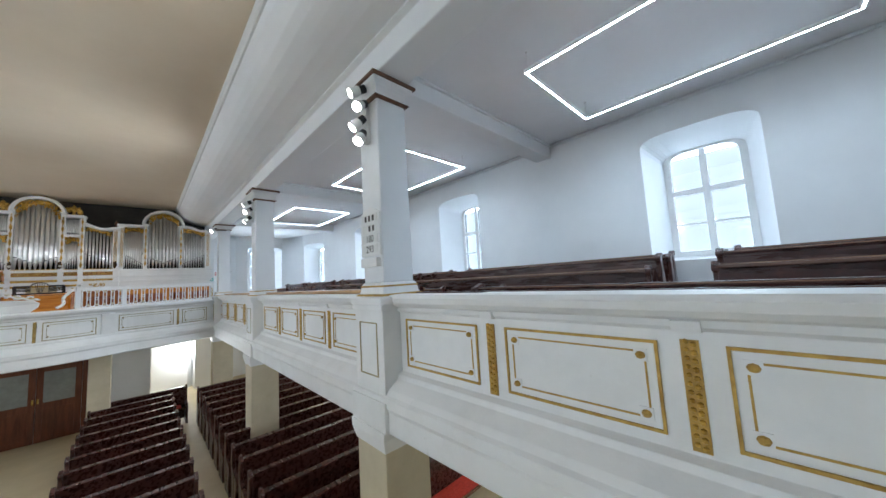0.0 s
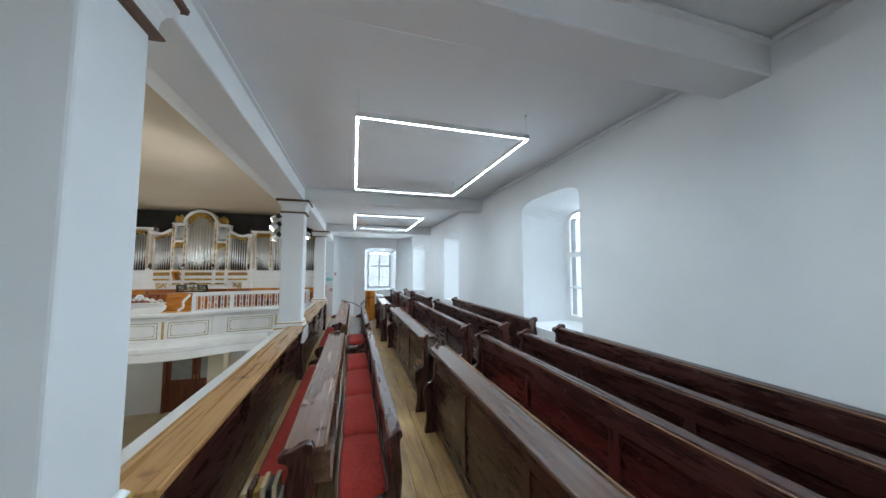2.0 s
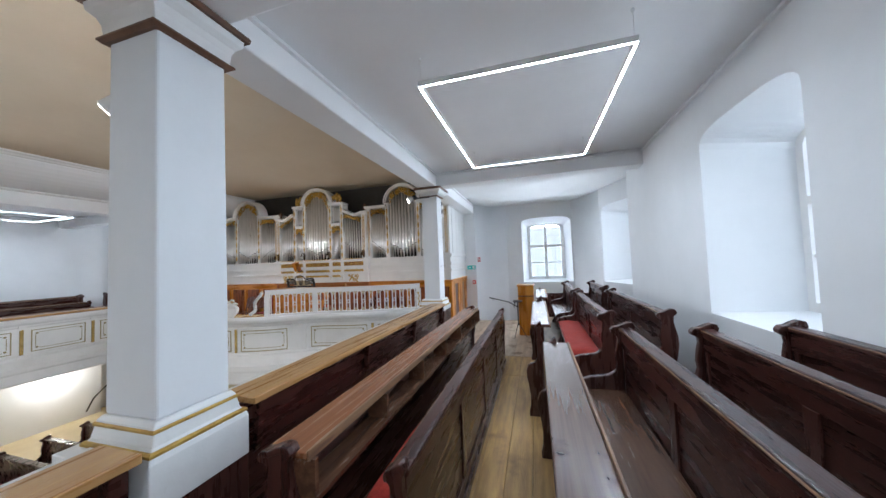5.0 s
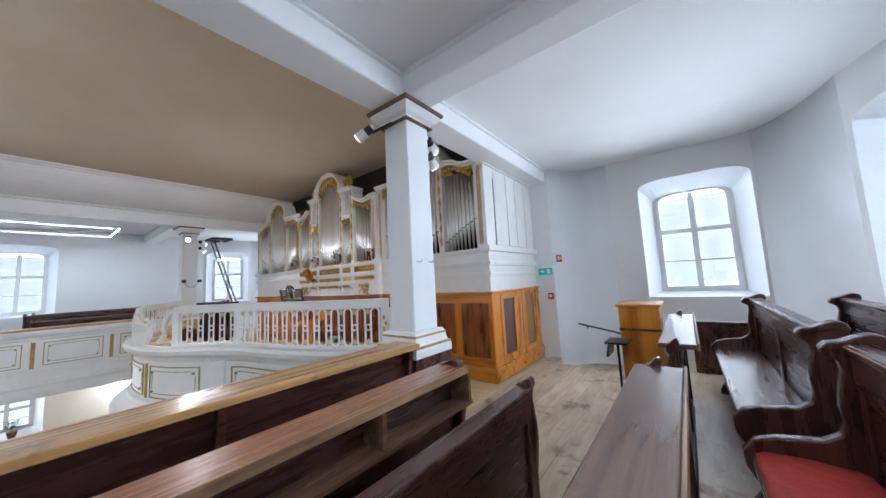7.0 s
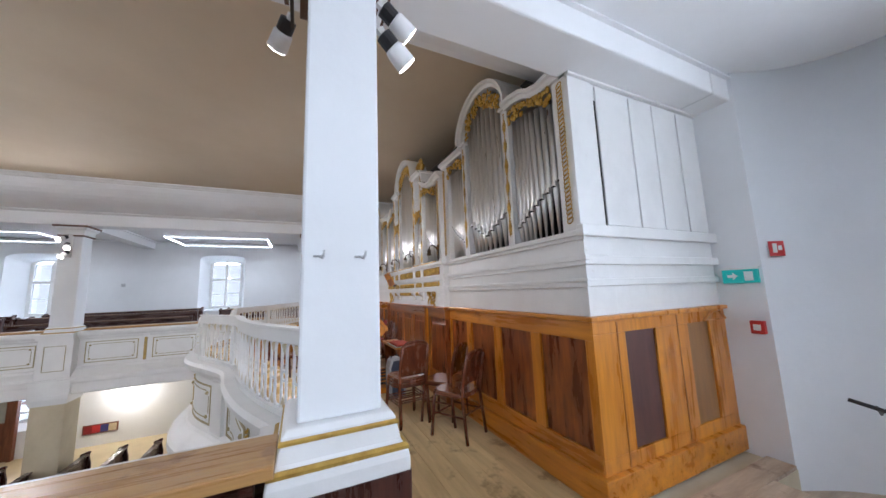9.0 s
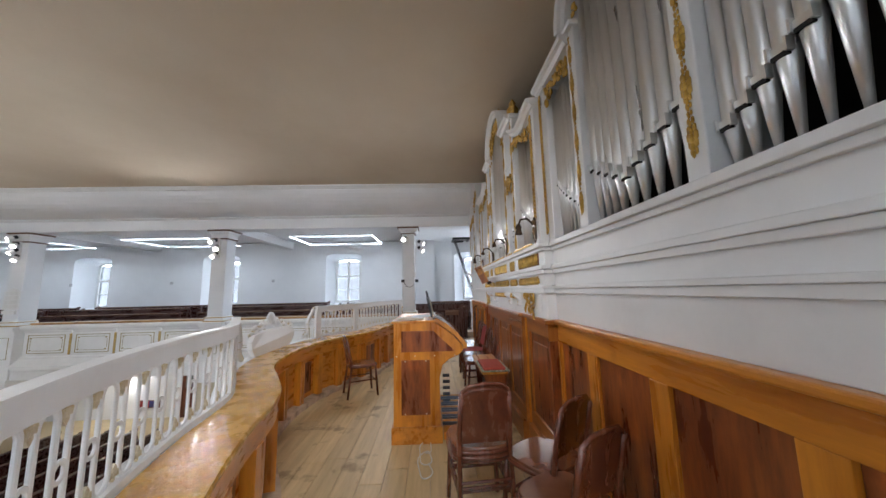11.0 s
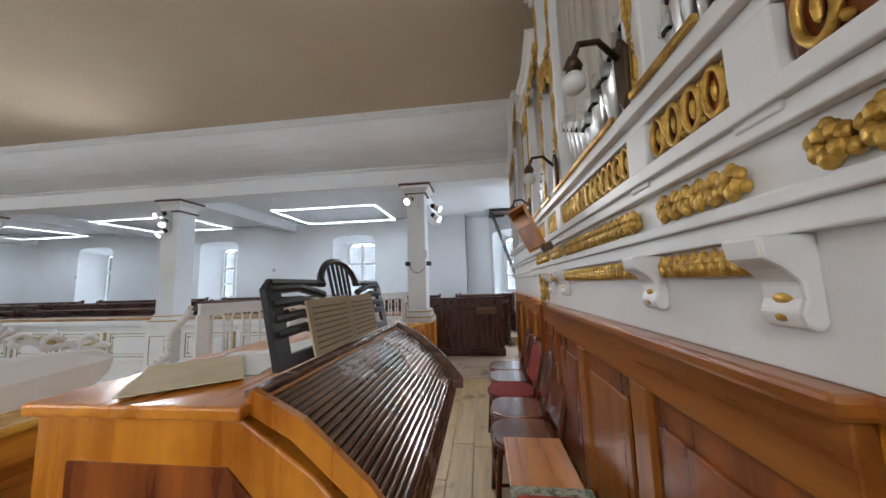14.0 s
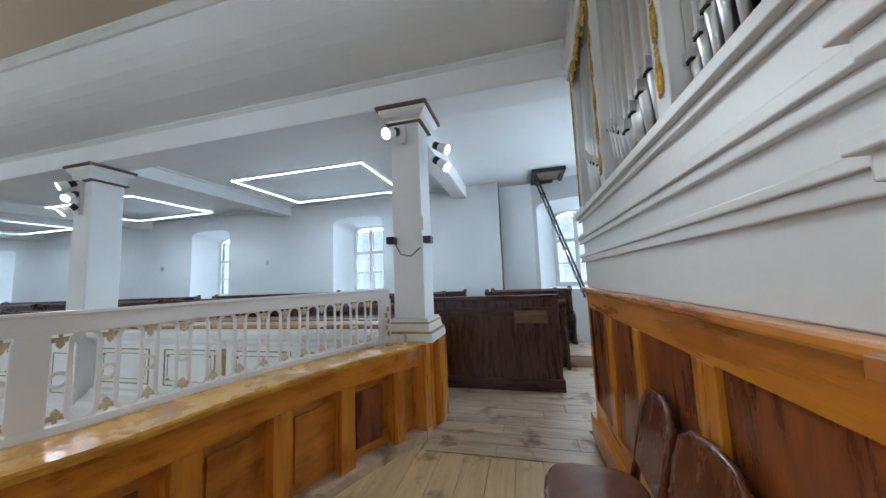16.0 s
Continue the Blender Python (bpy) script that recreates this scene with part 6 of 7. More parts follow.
part("handle", Kit().tube([(-1.14, 12.80, 0.52), (-1.14, 12.81, 0.55), (-1.14, 12.87, 0.56), (-1.14, 12.91, 0.55), (-1.14, 12.92, 0.52)], 0.01, 6), BLACKIRON, a)
a = thing("power_cable", "white power cable coiled loosely on the floor", "cable")
part("cable", Kit().tube([(-1.2 + 0.16 * math.cos(t * 0.35) + 0.012 * t, 12.35 + 0.06 * math.sin(t * 0.35) + 0.01 * math.sin(t), 0.008 + 0.0005 * t) for t in range(44)], 0.005, 6), PAPERWHITE, a, smooth=True)


# ---------------------------------------------------------------- chairs
CHAIRWOOD = mat("polished_red_brown_wood", (0.17, 0.05, 0.022), (0.08, 0.02, 0.01), 0.25, 4, bump=0.05, stretch=(3, 3, 1), coat=0.5)
SEATGLOSS = mat("polished_seat", (0.22, 0.085, 0.04), (0.13, 0.045, 0.02), 0.13, 4, bump=0.02, coat=1.0)
SEATRED = mat("red_seat_fabric", (0.30, 0.03, 0.03), (0.22, 0.02, 0.02), 0.9, 40, bump=0.4, bscale=150)


def build_chair(m, label, seat_mat):
    c = thing("loft_chair", label, "chair", "loft chairs")
    sh = [(0.20 * math.copysign(abs(math.cos(t)) ** 0.6, math.cos(t)), 0.20 * math.copysign(abs(math.sin(t)) ** 0.6, math.sin(t))) for t in [2 * math.pi * i / 24 for i in range(24)]]
    part("seat", Kit().extrude(sh, lambda u, v, w: (u, v, w), 0.43, 0.455), seat_mat, c, bevel=0.008)
    part("seat_ring", Kit().tube([(u * 1.0, v * 1.0, 0.425) for u, v in sh], 0.015, 6, True), CHAIRWOOD, c, smooth=True)
    for sx in (-1, 1):
        part("front_leg", Kit().tube([(sx * 0.165, -0.165, 0.43), (sx * 0.175, -0.185, 0.2), (sx * 0.185, -0.20, 0.0)], 0.016, 8), CHAIRWOOD, c, smooth=True)
        part("back_leg", Kit().tube([(sx * 0.175, 0.23, 0.0), (sx * 0.165, 0.18, 0.43), (sx * 0.165, 0.21, 0.62), (sx * 0.155, 0.25, 0.80)], 0.016, 8), CHAIRWOOD, c, smooth=True)
        part("stretcher", Kit().tube([(sx * 0.175, -0.18, 0.23), (sx * 0.17, 0.20, 0.23)], 0.009, 6), CHAIRWOOD, c)
    part("stretcher", Kit().tube([(-0.175, -0.185, 0.2), (0.175, -0.185, 0.2)], 0.009, 6), CHAIRWOOD, c)
    part("stretcher", Kit().tube([(-0.17, 0.205, 0.26), (0.17, 0.205, 0.26)], 0.009, 6), CHAIRWOOD, c)
    bk = [(-0.155, 0.53), (-0.165, 0.74), (-0.15, 0.81), (-0.10, 0.845), (0, 0.855), (0.10, 0.845), (0.15, 0.81), (0.165, 0.74), (0.155, 0.53)]
    part("backrest", Kit().extrude(bk, lambda u, v, w: (u, 0.185 + (v - 0.5) * 0.22 + w - 0.25 * u * u, v), -0.007, 0.007), CHAIRWOOD if seat_mat is not SEATRED else SEATRED, c, bevel=0.004)
    part("back_rim", Kit().tube([(u, 0.185 + (v - 0.5) * 0.22 - 0.25 * u * u, v) for u, v in [(-0.16, 0.45)] + bk + [(0.16, 0.45)]], 0.012, 6), CHAIRWOOD, c, smooth=True)
    c.matrix_basis = m
    return c


_ch = build_chair(pose(-2.86, 13.13, 0, 0, 0, 2), "polished red-brown bentwood chair against the wainscot", SEATGLOSS)
for _x, _y, _r in ((-3.27, 13.14, -3), (-4.08, 13.15, 2), (-4.50, 13.16, -4), (0.36, 13.10, -62), (-0.05, 13.14, -55), (-0.24, 12.74, -84)):
    copy_thing(_ch, pose(_x, _y, 0, 0, 0, _r))
build_chair(pose(-3.68, 13.13, 0, 0, 0, 3), "red-brown chair with red upholstered seat and back", SEATRED)
for _z in (0.03, 0.06):
    copy_thing(_ch, pose(-0.22, 12.74, _z, 0, 0, -84))
copy_thing(_ch, pose(-2.85, 11.35, 0, 0, 0, 205))

# ---------------------------------------------------------------- small organ fittings
def organ_lamp(dx, yf, z):
    t = thing("organ_lamp", "small bronze bracket lamp with a glass globe on the organ", "lamp", "organ lamps")
    x = wx(dx)
    part("backplate", Kit().extrude([(-0.03, -0.09), (0.0, -0.13), (0.03, -0.09), (0.035, 0.05), (0.0, 0.10), (-0.035, 0.05)], lambda u, v, w: (x + u, yf - w, z + v), 0.012, 0.03), BRONZE, t, bevel=0.006)
    part("arm", Kit().tube([(x, yf - 0.03, z + 0.03), (x + 0.02, yf - 0.09, z + 0.08), (x + 0.03, yf - 0.15, z + 0.07), (x + 0.03, yf - 0.17, z + 0.02)], 0.009, 8), BRONZE, t, smooth=True)
    part("socket", Kit().lathe(x + 0.03, yf - 0.17, [(0.02, z - 0.02), (0.028, z + 0.0), (0.014, z + 0.03)], 10), BRONZE, t, smooth=True)
    if abs(dx) > 1:
        part("tulip_shade", Kit().lathe(x + 0.03, yf - 0.17, [(0.010, z + 0.005), (0.022, z - 0.01), (0.026, z - 0.035), (0.034, z - 0.06), (0.030, z - 0.06), (0.02, z - 0.035)], 12), BRONZE, t, "dark bronze flower shade", smooth=True)
        part("leaf_ornament", Kit().ball((x - 0.018, yf - 0.03, z + 0.05), 0.024, 10, (1, 0.6, 1)).ball((x + 0.018, yf - 0.03, z + 0.045), 0.024, 10, (1, 0.6, 1)).ball((x, yf - 0.028, z - 0.03), 0.026, 10, (0.9, 0.6, 1.5)).ball((x, yf - 0.022, z - 0.09), 0.017, 10, (0.8, 0.6, 1.8)).ball((x, yf - 0.02, z - 0.13), 0.009, 10, (0.8, 0.6, 1.8)), OLDGILT, t, "tarnished gilt leaf ornament", smooth=True)
    else:
        part("globe", Kit().ball((x + 0.03, yf - 0.17, z - 0.05), 0.035, 12), PAPERWHITE, t, "white glass globe", smooth=True)


OLDGILT = mat("tarnished_gilt", (0.26, 0.15, 0.05), (0.12, 0.065, 0.025), 0.45, 20, metal=0.5, bump=0.4, bscale=60)
BRONZE = mat("dark_bronze", (0.10, 0.06, 0.03), (0.04, 0.025, 0.015), 0.4, 9, metal=0.6)
for _d in (1.53, 0.50, -0.50, -1.53):
    organ_lamp(_d, MID_Y - 0.012, 2.02)
MIRRORGLASS = mat("old_mirror_glass", (0.55, 0.42, 0.25), (0.45, 0.33, 0.18), 0.08, 3, metal=0.9, bump=0)
t = thing("wooden_mirror_box", "small honey wood mirror box hung on the organ front", "mirror")
mb = pose(-2.59, 13.29, 1.60, 24, 0, -8)


def mirror_part(name, k, m, lb="", bevel=0.003):
    k.v = [tuple(mb @ Vector(q)) for q in k.v]
    part(name, k, m, t, lb, bevel=bevel)


mirror_part("back_board", Kit().box(-0.085, 0.085, -0.012, 0.0, 0.02, 0.27), HONEY, "orange wooden board")
mirror_part("side_board", Kit().box(-0.085, -0.073, -0.10, -0.012, 0.02, 0.27), HONEY)
mirror_part("side_board", Kit().box(0.073, 0.085, -0.10, -0.012, 0.02, 0.16), MIDWOOD)
mirror_part("top_board", Kit().box(-0.088, 0.088, -0.11, 0.002, 0.27, 0.282), HONEYX)
mirror_part("mirror_glass", Kit().box(-0.072, 0.072, -0.018, -0.012, 0.03, 0.26), MIRRORGLASS, "small mirror", 0)
mirror_part("bracket", Kit().box(-0.06, 0.06, -0.03, 0.03, -0.02, 0.02), BRONZE, "dark bracket")
mirror_part("strut", Kit().tube([(0.05, -0.1, 0.15), (0.05, 0.0, 0.0)], 0.006, 6), BRONZE, "", 0)


# ---------------------------------------------------------------- signs on the pier
SIGNGREEN = glow("green_sign_face", (0.01, 0.36, 0.33), 0.25)
GREYHOOK = mat("grey_painted_iron", (0.62, 0.63, 0.64), (0.36, 0.37, 0.38), 0.6, 60)
t = thing("exit_sign", "green emergency exit sign on the wall", "sign")
part("plate", Kit().box(1.90, 2.15, 15.135, 15.172, 1.445, 1.565), SIGNGREEN, t, bevel=0.003)
part("arrow", Kit().extrude([(1.94, 1.495), (1.94, 1.52), (1.98, 1.52), (1.98, 1.54), (2.015, 1.5075), (1.98, 1.475), (1.98, 1.495)], lambda u, v, w: (u, w, v), 15.131, 15.135), PAPERWHITE, t)
part("door_mark", Kit().box(2.06, 2.12, 15.131, 15.135, 1.465, 1.545), PAPERWHITE, t)
part("housing", Kit().box(1.88, 2.16, 15.13, 15.176, 1.565, 1.585), WHITE, t)
SIGNRED = mat("red_sign_enamel", (0.55, 0.03, 0.03), (0.5, 0.025, 0.025), 0.4, 6, bump=0)
t = thing("fire_sign", "small red and white fire equipment sign on the wall", "sign")
part("plate", Kit().box(-0.06, 0.06, -0.004, 0.004, 0, 0.13), SIGNRED, t)
part("symbol", Kit().box(-0.035, 0.0, -0.006, -0.004, 0.03, 0.11), PAPERWHITE, t)
part("symbol", Kit().box(0.01, 0.04, -0.006, -0.004, 0.05, 0.09), PAPERWHITE, t)
t.matrix_basis = pose(2.243, 15.292, 1.665, 0, 0, 61)
t = thing("fire_alarm", "red fire alarm push button box", "alarm button")
part("box", Kit().box(2.045, 2.14, 15.13, 15.175, 1.01, 1.12), SIGNRED, t, bevel=0.006)
part("button_field", Kit().box(2.068, 2.117, 15.126, 15.13, 1.04, 1.09), PAPERWHITE, t)
t = thing("coat_hanger", "wooden coat hanger hung on the organ side", "coat hanger")
part("bar", Kit().tube([(1.87, 14.80, 1.13), (1.88, 14.92, 1.20), (1.89, 14.98, 1.215), (1.88, 15.04, 1.20), (1.87, 15.15, 1.13)], 0.01, 6), HONEY, t)
part("rod", Kit().tube([(1.87, 14.80, 1.13), (1.87, 15.15, 1.13)], 0.006, 6), HONEY, t)
t = thing("stair_handrail", "black iron handrail fixed to the wall above the stair", "handrail")
part("rail", Kit().tube([(2.52, 15.14, 0.60), (2.66, 15.18, 0.56), (3.05, 15.40, 0.44), (3.4, 15.62, 0.2)], 0.014, 8), BLACKIRON, t, smooth=True)
part("bracket", Kit().tube([(2.66, 15.18, 0.56), (2.62, 15.3, 0.50), (2.56, 15.5, 0.50)], 0.008, 6), BLACKIRON, t)
k = Kit()
for i in range(5):
    k.box(2.18 + 0.30 * i, 3.45, 14.78, 15.84, -0.2 - 0.19 * i - 0.19, -0.2 - 0.19 * i + 0.01)
structure("stair_east", k, GREYPINE, "worn wooden stair going down")

t = thing("reading_cabinet", "tall ochre wooden cabinet standing beside the pews", "cabinet")
part("body", Kit().box(3.47, 3.81, 13.08, 13.46, 0.0, 1.09), HONEY, t, bevel=0.005)
part("top", Kit().box(3.45, 3.83, 13.06, 13.48, 1.09, 1.112), HONEYX, t, bevel=0.005)
part("band", Kit().box(3.465, 3.815, 13.075, 13.465, 0.86, 0.88), DARKWOODZ, t)
t = thing("folding_music_stand", "black folding music stand in front of the cabinet", "music stand")
part("desk", Kit().extrude([(3.38, 0.66), (3.40, 0.77), (3.41, 0.77), (3.395, 0.65)], lambda u, v, w: (u, w, v), 12.80, 13.08), BLACKIRON, t)
part("shelf", Kit().box(3.37, 3.56, 12.80, 13.08, 0.77, 0.785), BLACKIRON, t, bevel=0.003)
part("pole", Kit().tube([(3.46, 12.94, 0.77), (3.46, 12.94, 0.25)], 0.012, 8), BLACKIRON, t)
for _a in (0, 120, 240):
    part("leg", Kit().tube([(3.46, 12.94, 0.32), (3.46 + 0.17 * math.cos(radians(_a)), 12.94 + 0.17 * math.sin(radians(_a)), 0.0)], 0.008, 6), BLACKIRON, t)


for _y in (11.63, 11.79):
    t = thing("wall_hook", "small painted-over hook on the column", "hook", "column hooks")
    part("plate", Kit().box(2.130, 2.136, _y - 0.022, _y + 0.022, 1.620, 1.630), GREYHOOK, t, bevel=0.003)
    part("hook", Kit().tube([(2.136, _y, 1.625), (2.159, _y + 0.01, 1.615), (2.169, _y + 0.015, 1.63), (2.164, _y + 0.018, 1.645)], 0.005, 6), GREYHOOK, t, smooth=True)

# ---------------------------------------------------------------- hymn boards
def hymn_board(side):
    t = thing("hymn_board", "white painted hymn number board hung on a column", "hymn board", "hymn boards")
    x = 1.965 - 0.186

    def put(name, k, m, lb=""):
        return part(name, k if side == 0 else k.mirrored(), m, t, lb)
    put("board", Kit().extrude([(2.13, 1.27), (2.13, 1.70), (2.20, 1.74), (2.31, 1.78), (2.42, 1.74), (2.49, 1.70), (2.49, 1.27)], lambda u, v, w: (x - w, u, v), 0.0, 0.02), WHITE)
    for i in range(4):
        put("ledge", Kit().box(x - 0.035, x - 0.02, 2.14, 2.48, 1.29 + 0.105 * i, 1.30 + 0.105 * i), WHITE)
        put("number_card", Kit().box(x - 0.026, x - 0.021, 2.17, 2.45, 1.302 + 0.105 * i, 1.385 + 0.105 * i), PAPERWHITE)
        if side == 0:
            if i < 2:
                cu = bpy.data.curves.new("number", 'FONT')
                cu.body = ("293", "180")[i]
                cu.size, cu.extrude, cu.align_x = 0.10, 0.0008, 'CENTER'
                cu.materials.append(INKDARK)
                o = new("number", cu)
                o.parent = t
                o.matrix_basis = Matrix(((0, 0, -1, x - 0.0275), (-1, 0, 0, 2.31), (0, 1, 0, 1.308 + 0.105 * i), (0, 0, 0, 1)))
            else:
                for j in range(3 if i == 3 else 2):
                    put("number_bar", Kit().box(x - 0.0285, x - 0.026, 2.22 + 0.07 * j, 2.255 + 0.07 * j, 1.315 + 0.105 * i, 1.372 + 0.105 * i), INKDARK)
    put("hymn_shelf", Kit().box(x - 0.05, x, 2.16, 2.46, 1.16, 1.25), WHITE)


INKDARK = mat("dark_number_paint", (0.07, 0.06, 0.055), (0.05, 0.045, 0.04), 0.6, 8, bump=0)
hymn_board(0)
hymn_board(1)

# books on the near pew
t = thing("hymn_book_box", "clear box of hymn books standing on the pew", "book box")
part("box", Kit().box(2.45, 2.66, 2.84, 3.02, 0.50, 0.60), PAPERWHITE, t, bevel=0.004)
for _i, _c in enumerate((PAPER, DARKWOODZ, OCHRE, PAPER, BLACKIRON, PAPER)):
    part("book", Kit().box(2.47 + 0.03 * _i, 2.493 + 0.03 * _i, 2.86, 3.0, 0.52, 0.68 + 0.02 * (_i % 2)), _c, t, "worn hymn book")

# ---------------------------------------------------------------- west side fittings
t = thing("box_pew", "dark stained closed box pew beside the organ", "pew")
part("front", Kit().box(-7.05, -6.99, 11.62, 13.30, 0, 1.08), DARKWOODZ, t, bevel=0.008)
part("top_rail", Kit().box(-7.09, -6.95, 11.60, 13.32, 1.08, 1.13), DARKWOOD, t, bevel=0.012)
part("base", Kit().box(-7.07, -6.965, 11.60, 13.32, 0, 0.14), DARKWOOD, t, bevel=0.008)
part("book_shelf", Kit().box(-6.99, -6.90, 12.78, 13.16, 0.80, 0.95), DESKWOOD, t, bevel=0.005)
part("rail", Kit().box(-6.985, -6.975, 11.65, 13.28, 0.88, 0.98), DARKWOOD, t)
t = thing("loft_ladder", "dark folding attic ladder leading up to a hatch", "ladder")
for _x in (-9.62, -9.24):
    part("stringer", Kit().sweep([(_x, 14.06, 0.9), (_x, 13.27, 3.36)], [(-0.014, -0.04), (0.014, -0.04), (0.014, 0.04), (-0.014, 0.04)], up=(1, 0, 0)), BLACKIRON, t)
for _i in range(9):
    f = (_i + 0.5) / 9
    part("rung", Kit().box(-9.606, -9.254, 14.06 - 0.79 * f - 0.04, 14.06 - 0.79 * f + 0.04, 0.9 + 2.46 * f - 0.011, 0.9 + 2.46 * f + 0.011), BLACKIRON, t)
part("hatch_frame", Kit().box(-9.95, -9.1, 13.20, 13.26, 3.33, 3.40).box(-9.95, -9.1, 13.76, 13.82, 3.33, 3.40).box(-9.95, -9.89, 13.26, 13.76, 3.33, 3.40).box(-9.16, -9.1, 13.26, 13.76, 3.33, 3.40), BLACKIRON, t)
part("hatch_board", Kit().box(-9.89, -9.16, 13.26, 13.76, 3.37, 3.40), SEATWOOD, t, "dark hatch board")
t = thing("surveillance_camera", "small dark camera with cables on a column", "camera")
for _dy, _dx in ((11.70, 0.0), (12.04, -0.1)):
    part("body", Kit().box(-5.84 + _dx, -5.74 + _dx, _dy - 0.04, _dy + 0.04, 1.72, 1.79), BLACKIRON, t, bevel=0.01)
    part("lens", Kit().ball((-5.73 + _dx, _dy, 1.755), 0.02, 8), BLACKIRON, t)
part("cable", Kit().tube([(-5.835, 11.72, 1.72), (-5.83, 11.78, 1.62), (-5.83, 11.88, 1.60), (-5.835, 11.98, 1.68)], 0.006, 6), BLACKIRON, t, smooth=True)
part("junction_box", Kit().box(-5.87, -5.82, 11.96, 12.02, 1.85, 1.98), WHITE, t, bevel=0.005)


for _y in (-0.62, 2.92, 6.56):
    t = thing("wall_plate", "small grey cover plate on the gallery wall", "cover plate", "wall plates")
    part("plate", Kit().box(mx(WALL_E) + 0.001, mx(WALL_E) + 0.02, _y - 0.05, _y + 0.05, 1.93, 2.03), GREYHOOK, t, bevel=0.006)
    part("knob", Kit().ball((mx(WALL_E) + 0.03, _y, 1.98), 0.022, 8), GREYHOOK, t, smooth=True)
t = thing("stair_rail", "dark curved handrail on the wall above the stair", "handrail")
part("rail", Kit().tube([(-9.58, 12.11, -2.48), (-9.57, 12.28, -2.12), (-9.56, 12.60, -1.82), (-9.55, 12.90, -1.69)], 0.02, 8), BLACKIRON, t, smooth=True)
part("bracket", Kit().tube([(-9.57, 12.28, -2.12), (-9.63, 12.28, -2.17), (-9.68, 12.28, -2.17)], 0.01, 6), BLACKIRON, t)

# ---------------------------------------------------------------- ground floor
def ground_pew(x0, x1, y):
    p = thing("nave_pew", "dark-stained wooden nave pew with a red cushion", "pew", "nave pews")
    h = 0.95
    part("backrest", Kit().box(x0 + 0.03, x1 - 0.03, y - 0.015, y + 0.015, GROUND + 0.08, GROUND + h - 0.03), DARKWOOD, p)
    part("top_rail", Kit().box(x0 + 0.03, x1 - 0.03, y - 0.05, y + 0.06, GROUND + h - 0.035, GROUND + h), DARKWOOD, p, bevel=0.01)
    part("seat", Kit().box(x0 + 0.03, x1 - 0.03, y - 0.38, y - 0.02, GROUND + 0.41, GROUND + 0.445), SEATWOOD, p)
    part("seat_pad", Kit().box(x0 + 0.15, x1 - 0.15, y - 0.36, y - 0.04, GROUND + 0.446, GROUND + 0.475), RED, p, "red cushion", bevel=0.01)
    for x in (x0 + 0.025, x1 - 0.025):
        part("pew_end", Kit().extrude(end_poly(h + 0.05), lambda u, v, w: (w, y - u, GROUND + v), x - 0.025, x + 0.025), DARKWOODZ, p, bevel=0.008)


for _i in range(14):
    y = 3.35 + 0.60 * _i
    ground_pew(-6.25, -3.27, y)
    ground_pew(-0.80, 0.75, y)
    ground_pew(1.27, 5.45, y)
ground_pew(-0.80, 1.10, 11.75)
ground_pew(-6.25, -3.75, 11.75)
for _x in (-0.63, -3.44):
    p = thing("loft_post", "square cream plastered post under the organ loft", "post", "lower posts")
    part("shaft", Kit().frus(_x, 11.36, [(GROUND, 0.2, 0.2), (-0.36, 0.19, 0.19)]), CREAM, p, bevel=0.01)
    part("capital", Kit().frus(_x, 11.36, [(-0.36, 0.23, 0.23), (-0.25, 0.25, 0.25)]), WHITE, p)


def wood_door(name, m, w, h, label):
    t = thing(name, label, "door", kind="structure")
    part("frame_left", Kit().box(-w / 2 - 0.09, -w / 2, -0.06, 0.06, 0, h + 0.09), DOORWOOD, t)
    part("frame_right", Kit().box(w / 2, w / 2 + 0.09, -0.06, 0.06, 0, h + 0.09), DOORWOOD, t)
    part("frame_head", Kit().box(-w / 2, w / 2, -0.06, 0.06, h, h + 0.09), DOORWOOD, t)
    for s in (-1, 1):
        a, b = (-w / 2 + 0.01, -0.005) if s < 0 else (0.005, w / 2 - 0.01)
        part("leaf", Kit().box(a, b, -0.02, 0.02, 0.01, h - 0.01), DOORWOOD, t, bevel=0.004)
        part("glass_panel", Kit().box(a + 0.12, b - 0.12, -0.026, 0.026, h * 0.5, h * 0.9), DOORGLASS, t, "pale obscured glass")
        part("lower_panel", Kit().box(a + 0.12, b - 0.12, -0.028, 0.028, 0.15, h * 0.42), DOORWOOD, t, bevel=0.008)
        part("handle", Kit().box(-0.06 if s < 0 else 0.03, -0.03 if s < 0 else 0.06, -0.05, -0.02, 1.0, 1.12), GOLD, t, "brass handle")
    t.matrix_basis = m


DOORWOOD = mat("red_brown_door_wood", (0.20, 0.06, 0.025), (0.11, 0.03, 0.013), 0.35, 3, stretch=(5, 5, 0.7), coat=0.3)
DOORGLASS = mat("obscured_glass", (0.35, 0.36, 0.34), (0.28, 0.29, 0.27), 0.15, 5, bump=0.2)
k = Kit().box(-4.4, 0.33, 13.24, 13.4, GROUND, -0.26)
structure("wall_porch", k, PLASTER, "white porch wall under the loft")
wood_door("door_1", pose(-1.88, 13.20, GROUND, 0, 0, 0), 1.62, 2.0, "red-brown glazed double door under the loft")
wood_door("door_2", pose(-9.62, 4.12, GROUND, 0, 0, 90), 0.95, 2.0, "red-brown glazed door in the side wall")
